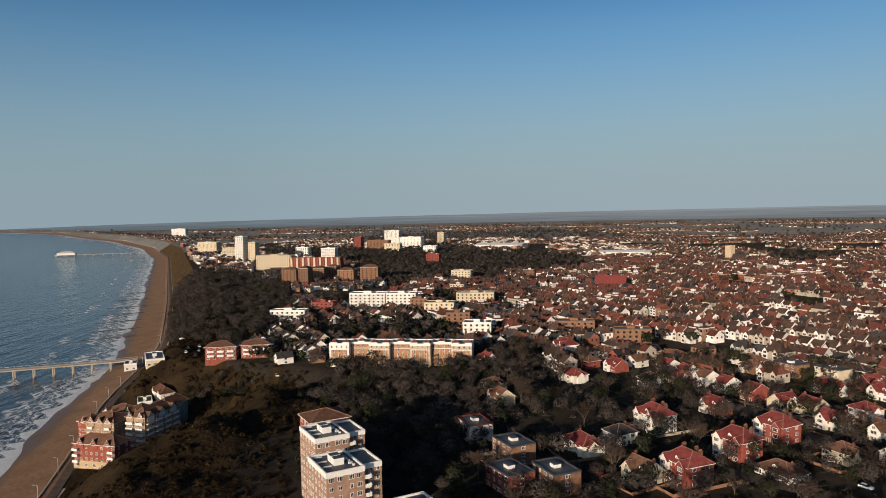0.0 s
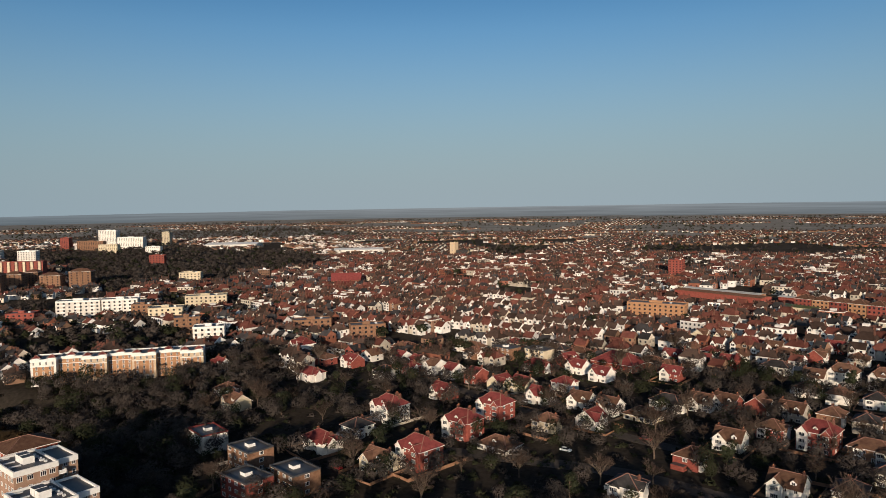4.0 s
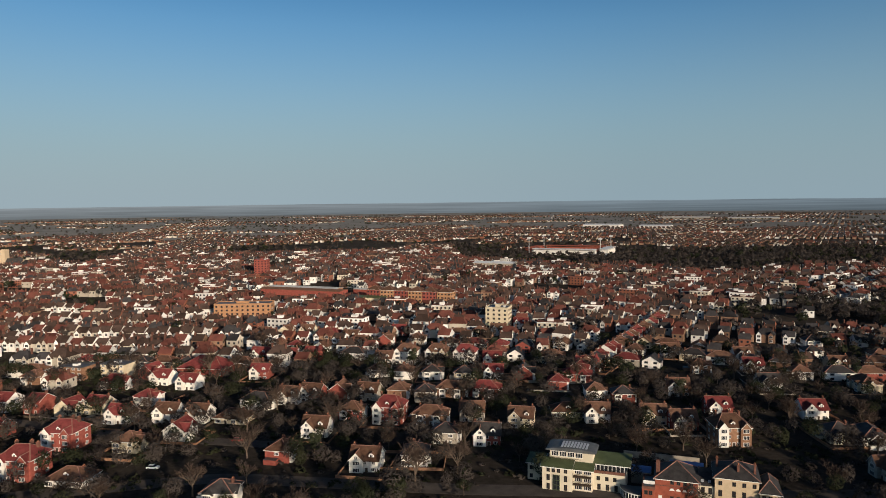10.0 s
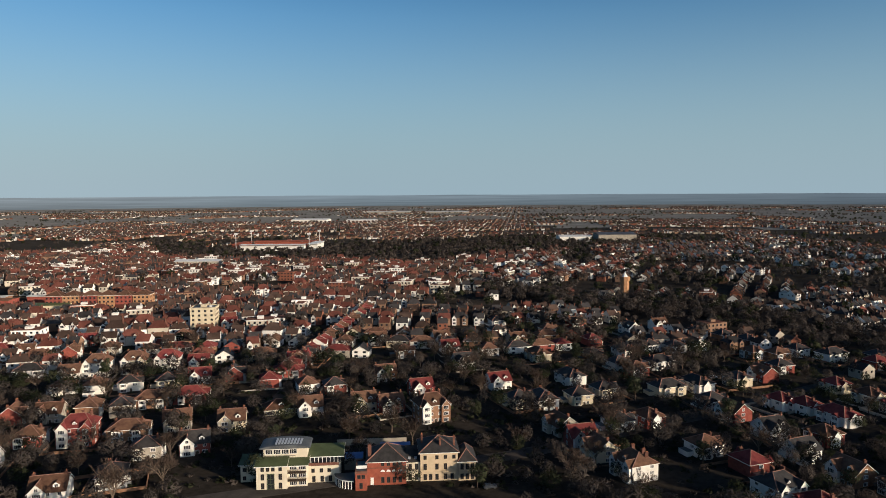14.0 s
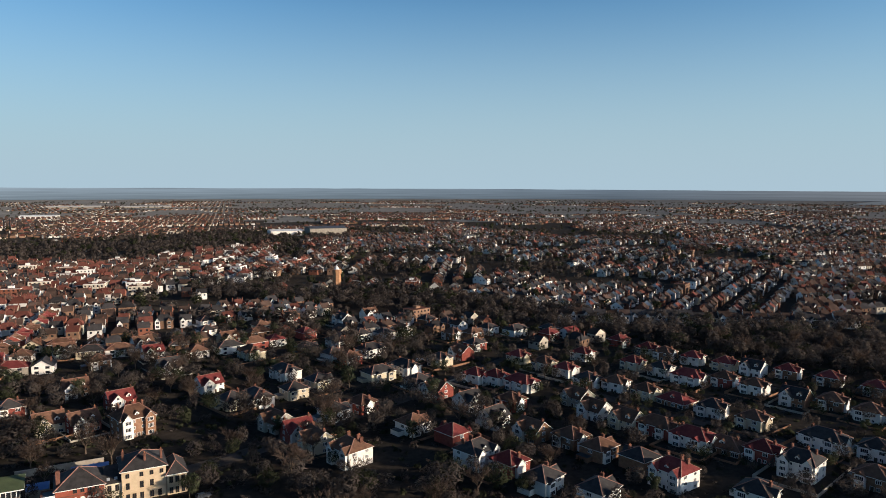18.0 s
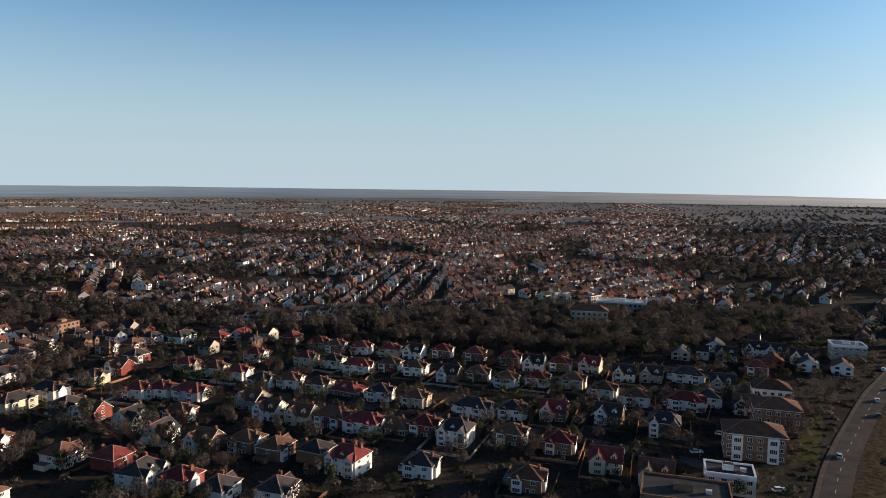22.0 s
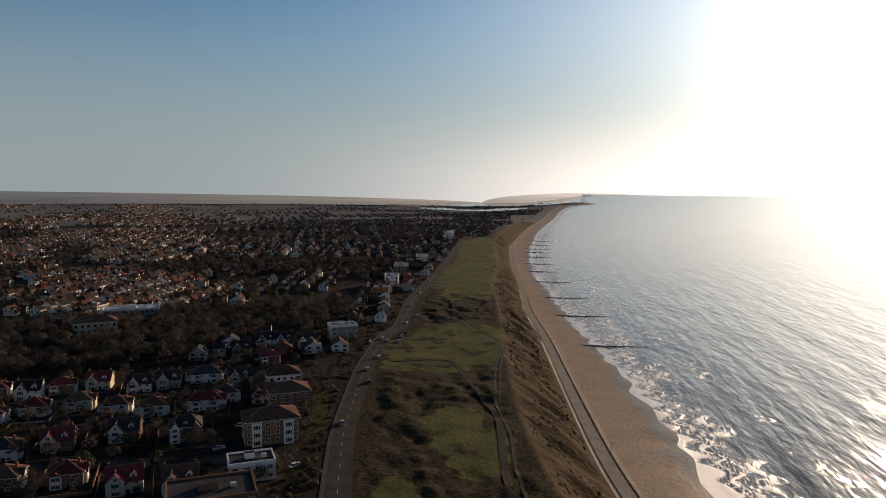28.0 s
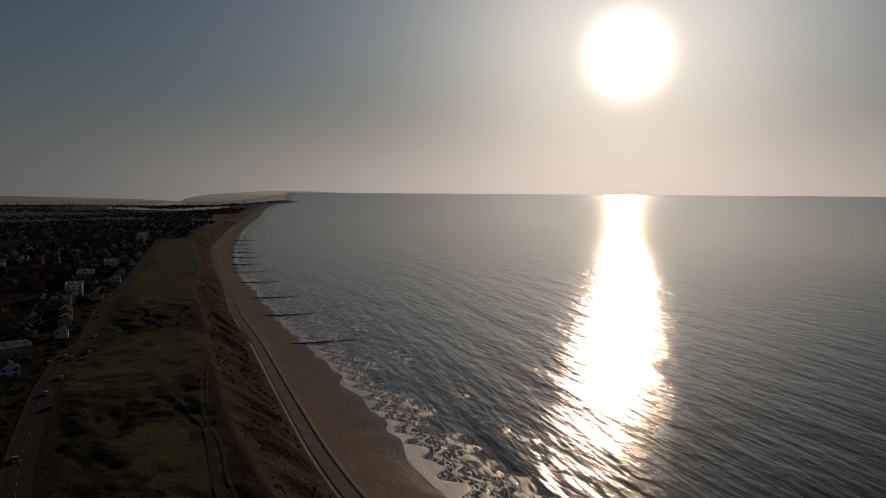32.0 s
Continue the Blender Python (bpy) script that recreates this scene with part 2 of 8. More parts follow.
def green_material():
    """Cliff-top grass that gives way to dark heather, by the share stored on the ground."""
    m = surface("grass_and_heather", (0.070, 0.074, 0.022), (0.165, 0.160, 0.055), 16.0, rough=0.9, bump=0.25, bump_size=1.5, where="World", wear=0.35)
    n, l = m.node_tree.nodes, m.node_tree.links
    b = n["Principled BSDF"]
    src = b.inputs["Base Color"].links[0].from_socket
    geo, at = n.new("ShaderNodeNewGeometry"), n.new("ShaderNodeAttribute")
    at.attribute_name = "grass"
    big, fine = n.new("ShaderNodeTexNoise"), n.new("ShaderNodeTexNoise")
    big.inputs["Scale"].default_value, big.inputs["Detail"].default_value = 0.075, 8
    fine.inputs["Scale"].default_value, fine.inputs["Detail"].default_value = 0.5, 4
    l.new(geo.outputs["Position"], big.inputs["Vector"])
    l.new(geo.outputs["Position"], fine.inputs["Vector"])
    add, mr = n.new("ShaderNodeMath"), n.new("ShaderNodeMapRange")
    add.operation, add.inputs[1].default_value = "MULTIPLY_ADD", 3.2
    l.new(big.outputs["Fac"], add.inputs[0])
    l.new(at.outputs["Fac"], add.inputs[2])
    mr.inputs["From Min"].default_value, mr.inputs["From Max"].default_value = 1.48, 1.72
    l.new(add.outputs[0], mr.inputs["Value"])
    dark = n.new("ShaderNodeValToRGB")
    dark.color_ramp.elements[0].position, dark.color_ramp.elements[1].position = 0.35, 0.68
    dark.color_ramp.elements[0].color, dark.color_ramp.elements[1].color = (0.024, 0.018, 0.009, 1), (0.080, 0.060, 0.030, 1)
    l.new(fine.outputs["Fac"], dark.inputs[0])
    mx = n.new("ShaderNodeMix")
    mx.data_type = "RGBA"
    l.new(mr.outputs[0], mx.inputs[0])
    l.new(dark.outputs[0], mx.inputs[6])
    l.new(src, mx.inputs[7])
    l.new(mx.outputs[2], b.inputs["Base Color"])
    return m


CLIFF, GREEN = cliff_material(), green_material()


def sand_material():
    """Dry sand above, wet and darker towards the water, by the distance from the waterline."""
    m = surface("beach_sand", (0.155, 0.088, 0.046), (0.285, 0.172, 0.096), 17.0, rough=0.9, bump=0.22, bump_size=2.4, where="World", wear=0.45)
    n, l = m.node_tree.nodes, m.node_tree.links
    b = n["Principled BSDF"]
    b.inputs["Specular IOR Level"].default_value = 0.2
    src = b.inputs["Base Color"].links[0].from_socket
    at, nz = n.new("ShaderNodeAttribute"), n.new("ShaderNodeTexNoise")
    at.attribute_name = "shore"
    nz.inputs["Scale"].default_value, nz.inputs["Detail"].default_value = 0.045, 5
    geo = n.new("ShaderNodeNewGeometry")
    l.new(geo.outputs["Position"], nz.inputs["Vector"])
    wob = n.new("ShaderNodeMath")
    wob.operation, wob.inputs[1].default_value = "MULTIPLY_ADD", 30.0
    l.new(nz.outputs["Fac"], wob.inputs[0])
    l.new(at.outputs["Fac"], wob.inputs[2])
    mr = n.new("ShaderNodeMapRange")
    mr.inputs["From Min"].default_value, mr.inputs["From Max"].default_value = 17.0, 27.0
    l.new(wob.outputs[0], mr.inputs["Value"])
    wet = n.new("ShaderNodeMix")
    wet.data_type = "RGBA"
    wet.inputs[6].default_value = (0.112, 0.072, 0.045, 1)
    l.new(mr.outputs[0], wet.inputs[0])
    l.new(src, wet.inputs[7])
    l.new(wet.outputs[2], b.inputs["Base Color"])
    rr = n.new("ShaderNodeMapRange")
    rr.inputs["To Min"].default_value, rr.inputs["To Max"].default_value = 0.35, 0.72
    l.new(mr.outputs[0], rr.inputs["Value"])
    l.new(rr.outputs[0], b.inputs["Roughness"])
    return m


def sea_material():
    m = bpy.data.materials.new("sea_water")
    m.use_nodes = True
    n, l = m.node_tree.nodes, m.node_tree.links
    b = n["Principled BSDF"]
    b.inputs["IOR"].default_value, b.inputs["Specular IOR Level"].default_value = 1.33, 0.5
    geo, at = n.new("ShaderNodeNewGeometry"), n.new("ShaderNodeAttribute")
    at.attribute_name = "shore"
    pos = geo.outputs["Position"]

    def noise_tex(scale, detail, stretch=None, turn=0.0):
        t = n.new("ShaderNodeTexNoise")
        t.inputs["Scale"].default_value, t.inputs["Detail"].default_value = scale, detail
        if stretch:
            mp = n.new("ShaderNodeMapping")
            mp.inputs["Scale"].default_value, mp.inputs["Rotation"].default_value = stretch, (0, 0, turn)
            l.new(pos, mp.inputs["Vector"])
            l.new(mp.outputs[0], t.inputs["Vector"])
        else:
            l.new(pos, t.inputs["Vector"])
        return t.outputs["Fac"]

    def calc(op, a, c, d=None):
        k = n.new("ShaderNodeMath")
        k.operation = op
        for i, v in enumerate((a, c, d)):
            if v is None:
                continue
            if isinstance(v, (int, float)):
                k.inputs[i].default_value = v
            else:
                l.new(v, k.inputs[i])
        return k.outputs[0]

    def span(v, a, c):
        k = n.new("ShaderNodeMapRange")
        k.interpolation_type = "SMOOTHSTEP"
        k.inputs["From Min"].default_value, k.inputs["From Max"].default_value = a, c
        l.new(v, k.inputs["Value"])
        return k.outputs[0]

    swell = noise_tex(0.05, 3, (0.20, 1.0, 1.0), radians(-12))
    chop = noise_tex(0.17, 8, (0.34, 1.0, 1.0), radians(-20))
    ripple = noise_tex(0.8, 5, (0.6, 1.0, 1.0), radians(-8))
    height = calc("ADD", calc("MULTIPLY", swell, 2.0), calc("ADD", calc("MULTIPLY", chop, 0.85), calc("MULTIPLY", ripple, 0.09)))
    # surf: a thin bright front in scalloped tongues, lacy wash behind it, and broken rollers further out
    sep = n.new("ShaderNodeSeparateXYZ")
    l.new(pos, sep.inputs[0])
    drift = noise_tex(0.016, 3)
    cusp = calc("SINE", calc("MULTIPLY_ADD", sep.outputs["X"], 0.31, calc("MULTIPLY", drift, 16.0)), 0.0)
    warp = calc("MULTIPLY_ADD", noise_tex(0.03, 5), 14.0, calc("MULTIPLY_ADD", cusp, 3.4, at.outputs["Fac"]))
    lace = noise_tex(0.42, 7, (0.22, 1.0, 1.0))
    web = calc("SUBTRACT", 1.0, span(calc("ABSOLUTE", calc("SUBTRACT", noise_tex(0.30, 5, (0.4, 1.0, 1.0)), 0.5), 0.0), 0.010, 0.035))
    patch = noise_tex(0.018, 3)

    def between(v, a, c, soft):
        return calc("MULTIPLY", span(v, a - soft, a), calc("SUBTRACT", 1.0, span(v, c, c + soft)))

    front = calc("MULTIPLY", between(warp, 2.0, 30.0, 1.6), span(lace, 0.22, 0.30))
    second = calc("MULTIPLY", between(warp, -7.0, -5.2, 1.0), span(lace, 0.42, 0.50))
    wash = calc("MULTIPLY", between(warp, -12.0, 4.0, 5.0), calc("MULTIPLY", web, 0.8))
    line = calc("MULTIPLY_ADD", sep.outputs["X"], 0.115, warp)
    long_roller = calc("MULTIPLY", between(line, 48.0, 51.0, 1.2), calc("MULTIPLY", between(sep.outputs["X"], 470.0, 930.0, 60.0), span(lace, 0.40, 0.50)))
    roller = calc("MULTIPLY", between(warp, -22.0, -17.0, 2.5), calc("MULTIPLY", span(patch, 0.44, 0.52), span(lace, 0.42, 0.52)))
    outer = calc("MULTIPLY", between(warp, -50.0, -46.0, 2.5), calc("MULTIPLY", span(patch, 0.53, 0.58), span(lace, 0.44, 0.54)))
    foam = calc("MINIMUM", calc("ADD", calc("MAXIMUM", calc("MAXIMUM", front, second), wash), calc("ADD", long_roller, calc("ADD", roller, outer))), 1.0)
    froth = calc("MULTIPLY", foam, calc("MULTIPLY", noise_tex(1.6, 4), 0.7))
    bn = n.new("ShaderNodeBump")
    bn.inputs["Distance"].default_value = 1.0
    l.new(calc("MULTIPLY_ADD", span(at.outputs["Fac"], -1300.0, -120.0), 0.72, 0.28), bn.inputs["Strength"])
    l.new(calc("ADD", height, froth), bn.inputs["Height"])
    l.new(bn.outputs[0], b.inputs["Normal"])
    depth = span(at.outputs["Fac"], -260.0, -5.0)
    tone = n.new("ShaderNodeMix")
    tone.data_type = "RGBA"
    tone.inputs[6].default_value, tone.inputs[7].default_value = (0.010, 0.016, 0.027, 1), (0.034, 0.034, 0.038, 1)
    l.new(depth, tone.inputs[0])
    mixc = n.new("ShaderNodeMix")
    mixc.data_type = "RGBA"
    mixc.inputs[7].default_value = (0.84, 0.83, 0.81, 1)
    l.new(foam, mixc.inputs[0])
    l.new(tone.outputs[2], mixc.inputs[6])
    l.new(mixc.outputs[2], b.inputs["Base Color"])
    l.new(calc("MULTIPLY_ADD", foam, 0.14, 0.11), b.inputs["Roughness"])
    return m


SAND, SEA = sand_material(), sea_material()
STILL = surface("still_water", (0.012, 0.016, 0.020), (0.020, 0.024, 0.028), 60.0, rough=0.14, spec=0.5, where="World")


# ---- mesh helpers ----
class Build:
    """Gathers faces and their materials for one mesh."""

    def __init__(self):
        self.v, self.f, self.m, self.capped = [], [], [], False

    def face(self, pts, mi=0):
        k = len(self.v)
        self.v.extend(pts)
        self.f.append(tuple(range(k, k + len(pts))))
        self.m.append(mi)

    def box(self, x0, x1, y0, y1, z0, z1, mi=0, top=None, base=True):
        k = len(self.v)
        self.v += [(x0, y0, z0), (x1, y0, z0), (x1, y1, z0), (x0, y1, z0), (x0, y0, z1), (x1, y0, z1), (x1, y1, z1), (x0, y1, z1)]
        fs = [(0, 1, 5, 4), (1, 2, 6, 5), (2, 3, 7, 6), (3, 0, 4, 7), (4, 5, 6, 7)] + ([(3, 2, 1, 0)] if base else [])
        self.f += [tuple(k + i for i in q) for q in fs]
        self.m += [mi] * 4 + [mi if top is None else top] + [mi] * (1 if base else 0)

    def cap(self, p, q, wide=0.17, high=0.13):
        """A run of ridge tiles from p to q."""
        a, c = Vector(p), Vector(q)
        d = c - a
        if d.length < 0.05:
            return
        u = Vector((-d.y, d.x, 0)).normalized() * wide
        k = len(self.v)
        for o in (a, c):
            self.v += [tuple(o - u - Vector((0, 0, 0.05))), tuple(o + Vector((0, 0, high))), tuple(o + u - Vector((0, 0, 0.05)))]
        self.f += [(k, k + 3, k + 4, k + 1), (k + 1, k + 4, k + 5, k + 2), (k, k + 1, k + 2), (k + 3, k + 5, k + 4)]
        self.m += [1] * 4
        self.capped = True

    def tube(self, p, q, r0, r1, sides=3, mi=0):
        a, c = Vector(p), Vector(q)
        d = (c - a).normalized()
        u = d.cross(Vector((0.31, 0.17, 0.93))).normalized()
        w = d.cross(u)
        k = len(self.v)
        for o, r in ((a, r0), (c, r1)):
            for i in range(sides):
                g = 2 * math.pi * i / sides
                self.v.append(tuple(o + (u * math.cos(g) + w * math.sin(g)) * r))
        for i in range(sides):
            j = (i + 1) % sides
            self.f.append((k + i, k + j, k + sides + j, k + sides + i))
            self.m.append(mi)
        self.f.append(tuple(k + sides + i for i in range(sides)))
        self.m.append(mi)

    def mesh(self, name, mats):
        me = bpy.data.meshes.new(name)
        me.from_pydata(self.v, [], self.f)
        mats = list(mats) if isinstance(mats, (list, tuple)) else [mats]
        if self.capped:
            mats = mats[:1] + [RIDGE, FRAME]
        for m in mats:
            me.materials.append(m)
        me.polygons.foreach_set("material_index", self.m)
        me.update()
        return me


def part(name, build, mats, parent, label="", m=None):
    """One mesh object under a thing or a part."""
    ob = new(name, build if isinstance(build, bpy.types.Mesh) else build.mesh(name, mats))
    ob.parent = parent
    if m is not None:
        ob.matrix_basis = m
    if label:
        ob["label"] = label
    return ob


def np_mesh(name, v, f, mats, mi=None):
    """A mesh from arrays of vertices (n, 3) and faces (n, k)."""
    me = bpy.data.meshes.new(name)
    me.vertices.add(len(v))
    me.vertices.foreach_set("co", np.asarray(v, np.float32).ravel())
    k = f.shape[1]
    me.loops.add(f.size)
    me.loops.foreach_set("vertex_index", f.ravel().astype(np.int32))
    me.polygons.add(len(f))
    me.polygons.foreach_set("loop_start", np.arange(0, f.size, k, dtype=np.int32))
    for m in mats:
        me.materials.append(m)
    me.polygons.foreach_set("use_smooth", np.zeros(len(f), bool))
    if mi is not None:
        me.polygons.foreach_set("material_index", np.asarray(mi, np.int32))
    me.update(calc_edges=True)
    return me


# ---- lie of the land ----
ROAD_X = [150, 187, 232, 262, 334, 412, 436, 553, 761, 1000, 1300]
ROAD_Y = [58, 71, 86, 94, 111, 124, 121, 143, 165, 196, 236]
SHORE_X = [-5200, -4900, -3800, -3600, -3500, -2950, -2519, -1959, -941, -569, -409, -325, 0, 283, 435, 560, 663, 1049, 1459, 1900, 2325, 2897, 3347, 3860, 4090, 4250, 5200]
SHORE_Y = [-4200, -4000, -3300, -2600, -2000, -1400, -1097, -822, -417, -275, -238, -213, -133, -51, -25, -4, 20, 84, 122, 142, 155, 146, 149, 120, -24, 60, 60]
_sx = np.arange(-5200, 5201, 10.0)
_sy = np.interp(_sx, SHORE_X, SHORE_Y)
_k = np.hanning(17)
_sy = np.convolve(np.pad(_sy, 8, mode="edge"), _k / _k.sum(), mode="valid")
_sc = 1 / np.sqrt(1 + np.gradient(_sy, _sx) ** 2)


def shore_y(x):
    return np.interp(x, _sx, _sy)


def narrow(x):
    """How much narrower the beach is than elsewhere: by the sea-front flats and under the long green."""
    x = np.asarray(x, float)
    return 1 + 0.30 * np.exp(-(((x + 430) / 150) ** 2)) + 0.36 * np.exp(-(((x - 960) / 260) ** 2))


def shore_off(x, n):
    """The y of a place n metres inland."""
    return float(shore_y(x) + n / (np.interp(x, _sx, _sc) * narrow(x)))


def inland(x, y):
    """Metres inland from the waterline."""
    return (np.asarray(y) - shore_y(x)) * np.interp(x, _sx, _sc) * narrow(x)


def terrace_width(x):
    """Extra low ground behind the promenade, where the sea-front blocks stand."""
    return 56 * np.exp(-(((np.asarray(x, float) + 350) / 68) ** 4))


_lat0 = np.random.RandomState(3).rand(128, 128)


def vnoise(u, v):
    """Smooth chance noise, -0.5 to 0.5, one cell a unit."""
    u, v = np.asarray(u, float) + 640, np.asarray(v, float) + 640
    i, j = np.floor(u).astype(int), np.floor(v).astype(int)
    a, c = u - i, v - j
    a, c = a * a * (3 - 2 * a), c * c * (3 - 2 * c)
    i0, j0, i1, j1 = i % 128, j % 128, (i + 1) % 128, (j + 1) % 128
    return (_lat0[i0, j0] * (1 - a) + _lat0[i1, j0] * a) * (1 - c) + (_lat0[i0, j1] * (1 - a) + _lat0[i1, j1] * a) * c - 0.5


CHINE = [(-418, -180), (-400, -140), (-384, -105), (-364, -70), (-338, -38), (-300, -8)]


def far_rise(b, d, top=103.5):
    s = np.clip((d - 2200) / 2750, 0, 1) ** 1.8
    return b + (top - b) * s


GRASSES = [(395, 78, 72, 34, 0.0, 0.22), (735, 128, 175, 36, 0.15, 0.6), (1080, 165, 290, 44, 0.15, 0.45), (246, 42, 36, 16, 0.3, 0.25), (180, 50, 30, 9, 0.3, 0.3)]


def grass_share(x, y):
    """Above 0 where the cliff top is mown or grazed, below where heather grows."""
    g = np.full(np.shape(x), -0.75)
    for cx, cy, rx, ry, sl, most in GRASSES:
        dx = np.asarray(x) - cx
        g = np.maximum(g, np.minimum(most, 0.9 - (dx / rx) ** 2 - ((np.asarray(y) - cy - sl * dx) / ry) ** 2))
    return g


def land_z(x, y):
    x, y = np.asarray(x, float), np.asarray(y, float)
    n, e = inland(x, y), terrace_width(x)
    low = np.interp(n, [-60, 0, 33, 36, 44], [-3.5, -0.15, 2.6, 3.4, 3.6])
    tongue = np.sin(x / 5.6 + 2.2 * np.sin(x / 43.0)) * np.clip(0.6 + 1.6 * vnoise(x / 31.0, 4.0), 0, 1)
    low = low + np.exp(-(((n - 1) / 9) ** 2)) * (0.22 * tongue + 0.75 * vnoise(x / 46.0, 2.0))
    up = np.clip((n - 44 - e) / (34 + 0.25 * e), 0, 1)
    gully = 0.07 * np.sin(x / 9.0) + 0.05 * np.sin(x / 4.1 + 1.3) + 0.06 * np.sin(x / 23.0)
    up2 = np.clip(up + gully * np.sin(np.pi * up), 0, 1)
    z = low + 24.4 * np.interp(x, [1650, 2700], [1.0, 0.22]) * (up2 ** 0.85) + np.clip((n - 44) / 60, 0, 1) * np.clip(e / 56, 0, 1) * 2.5 * (1 - up)
    vd = np.full(x.shape, 1e9)
    vt = np.zeros(x.shape)
    for i, ((ax, ay), (bx, by)) in enumerate(zip(CHINE, CHINE[1:])):
        k = np.clip(((x - ax) * (bx - ax) + (y - ay) * (by - ay)) / ((bx - ax) ** 2 + (by - ay) ** 2), 0, 1)
        q = np.hypot(x - ax - k * (bx - ax), y - ay - k * (by - ay))
        vt = np.where(q < vd, (i + k) / (len(CHINE) - 1), vt)
        vd = np.minimum(vd, q)
    floor = 4.0 + 22.0 * vt ** 1.3
    side = np.clip((vd - 5) / 26, 0, 1)
    z = np.where(n > 60, np.minimum(z, floor + (30 - floor) * side ** 0.9 + 30 * (side >= 1)), z)
    top = 78 + 1.25 * e
    for ax, ay, rr in ((-262, -104, 20), (-290, -102, 18), (-320, -96, 17), (-345, -88, 15)):
        z = z + 4.5 * np.exp(-((x - ax) ** 2 + (y - ay) ** 2) / rr ** 2)
    green = np.clip((x - 120) / 40, 0, 1) * np.clip((1300 - x) / 200, 0, 1) * np.clip((n - 80) / 8, 0, 1) * np.clip((np.interp(x, ROAD_X, ROAD_Y) - 7 - y) / 8, 0, 1)
    heath = np.clip(0.35 - 0.9 * grass_share(x, y), 0.12, 1)
    west = np.clip((-170 - x) / 25, 0, 1) * np.clip((n - 74 - e) / 8, 0, 1) * np.clip((top + 45 - n) / 10, 0, 1) * np.clip((x + 1000) / 80, 0, 1)
    z = z + green * heath * (2.4 * vnoise(x / 17.0, y / 11.0) + 1.5 * vnoise(x / 5.5 + 9, y / 4.5) + 0.8 * vnoise(x / 2.6, y / 2.4 + 5))
    z = z + west * (3.2 * vnoise(x / 16.0, y / 13.0) + 2.0 * vnoise(x / 6.0 + 9, y / 5.5))
    face = np.clip(up * 8, 0, 1) * np.clip((1 - up) * 8, 0, 1) * np.clip((n - 46 - e) / 6, 0, 1)
    z = z + face * (1.5 * vnoise(x / 7.0 + n / 18.0, n / 22.0) + 1.3 * vnoise(x / 3.4 + n / 9.0, n / 6.0))
    return far_rise(z, np.hypot(x, y), 103.5 - 64 * np.clip((n - 40) / 320, 0, 1))


def ground(x, y):
    return float(land_z(x, y))


def axis(*spans):
    out = [np.arange(a, c, s, dtype=float) for a, c, s in spans]
    return np.unique(np.round(np.concatenate(out), 3))


gx = axis((-4980, -2000, 60), (-2000, -900, 22), (-900, -480, 7), (-480, -180, 5), (-180, 150, 7), (150, 620, 2.2), (620, 900, 3.5), (900, 1500, 7), (1500, 2400, 22), (2400, 4981, 60))
gn = axis((-60, -12, 12), (-12, 16, 2), (16, 33, 5.5), (33, 36, 1.5), (36, 45, 2), (45, 150, 1.5), (150, 300, 8), (300, 1500, 40), (1500, 9000, 140))
X, N = np.meshgrid(gx, gn, indexing="ij")
Y = shore_y(X) + N / np.interp(X, _sx, _sc)
Z = land_z(X, Y)
V = np.stack([X, Y, Z], -1).reshape(-1, 3)
idx = np.arange(X.size).reshape(X.shape)
F = np.stack([idx[:-1, :-1], idx[1:, :-1], idx[1:, 1:], idx[:-1, 1:]], -1).reshape(-1, 4)
ctr = V[F].mean(1)
keep = (np.hypot(ctr[:, 0], ctr[:, 1]) < 4985) & ~((ctr[:, 0] > 4170) & (ctr[:, 1] > 60) & (ctr[:, 1] < 0.29 * ctr[:, 0]))
F, ctr = F[keep], ctr[keep]
cn, cd = inland(ctr[:, 0], ctr[:, 1]), np.hypot(ctr[:, 0], ctr[:, 1])
top_n = 44 + terrace_width(ctr[:, 0]) * 1.25 + 34
on_green = (ctr[:, 0] > 120) & (ctr[:, 1] < np.interp(ctr[:, 0], ROAD_X, ROAD_Y)) & (ctr[:, 0] < 1350)
west_slope = (ctr[:, 0] < -180) & (ctr[:, 0] > -1000) & (cn < top_n + 42)
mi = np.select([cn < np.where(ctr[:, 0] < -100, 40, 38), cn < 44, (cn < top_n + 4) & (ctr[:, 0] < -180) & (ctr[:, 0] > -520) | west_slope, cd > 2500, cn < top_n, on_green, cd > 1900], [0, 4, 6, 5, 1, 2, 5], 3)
land_mesh = np_mesh("ground", V, F, [SAND, CLIFF, GREEN, TOWN, CONCRETE, FARLAND, SHADE_SLOPE], mi)
land_mesh.attributes.new("shore", "FLOAT", "POINT").data.foreach_set("value", N.ravel().astype(np.float32))
land_mesh.attributes.new("grass", "FLOAT", "POINT").data.foreach_set("value", grass_share(V[:, 0], V[:, 1]).astype(np.float32))
land_mesh.polygons.foreach_set("use_smooth", np.ones(len(F), bool))
tagged(new("ground", land_mesh), "sandy beach, scrubby cliff and dark winter town ground", "ground", kind="structure")

sn = -axis((-4, 0, 2), (0, 120, 5), (120, 600, 24), (600, 9000, 120))[::-1]
X, N = np.meshgrid(gx[::2], sn, indexing="ij")
Y = shore_y(X) + N / np.interp(X, _sx, _sc)
Z = far_rise(0.0, np.hypot(X, Y))
V = np.stack([X, Y, Z], -1).reshape(-1, 3)
idx = np.arange(X.size).reshape(X.shape)
F = np.stack([idx[:-1, :-1], idx[1:, :-1], idx[1:, 1:], idx[:-1, 1:]], -1).reshape(-1, 4)
ctr = V[F].mean(1)
F = F[np.hypot(ctr[:, 0], ctr[:, 1]) < 4985]
sea_mesh = np_mesh("sea", V, F, [SEA])
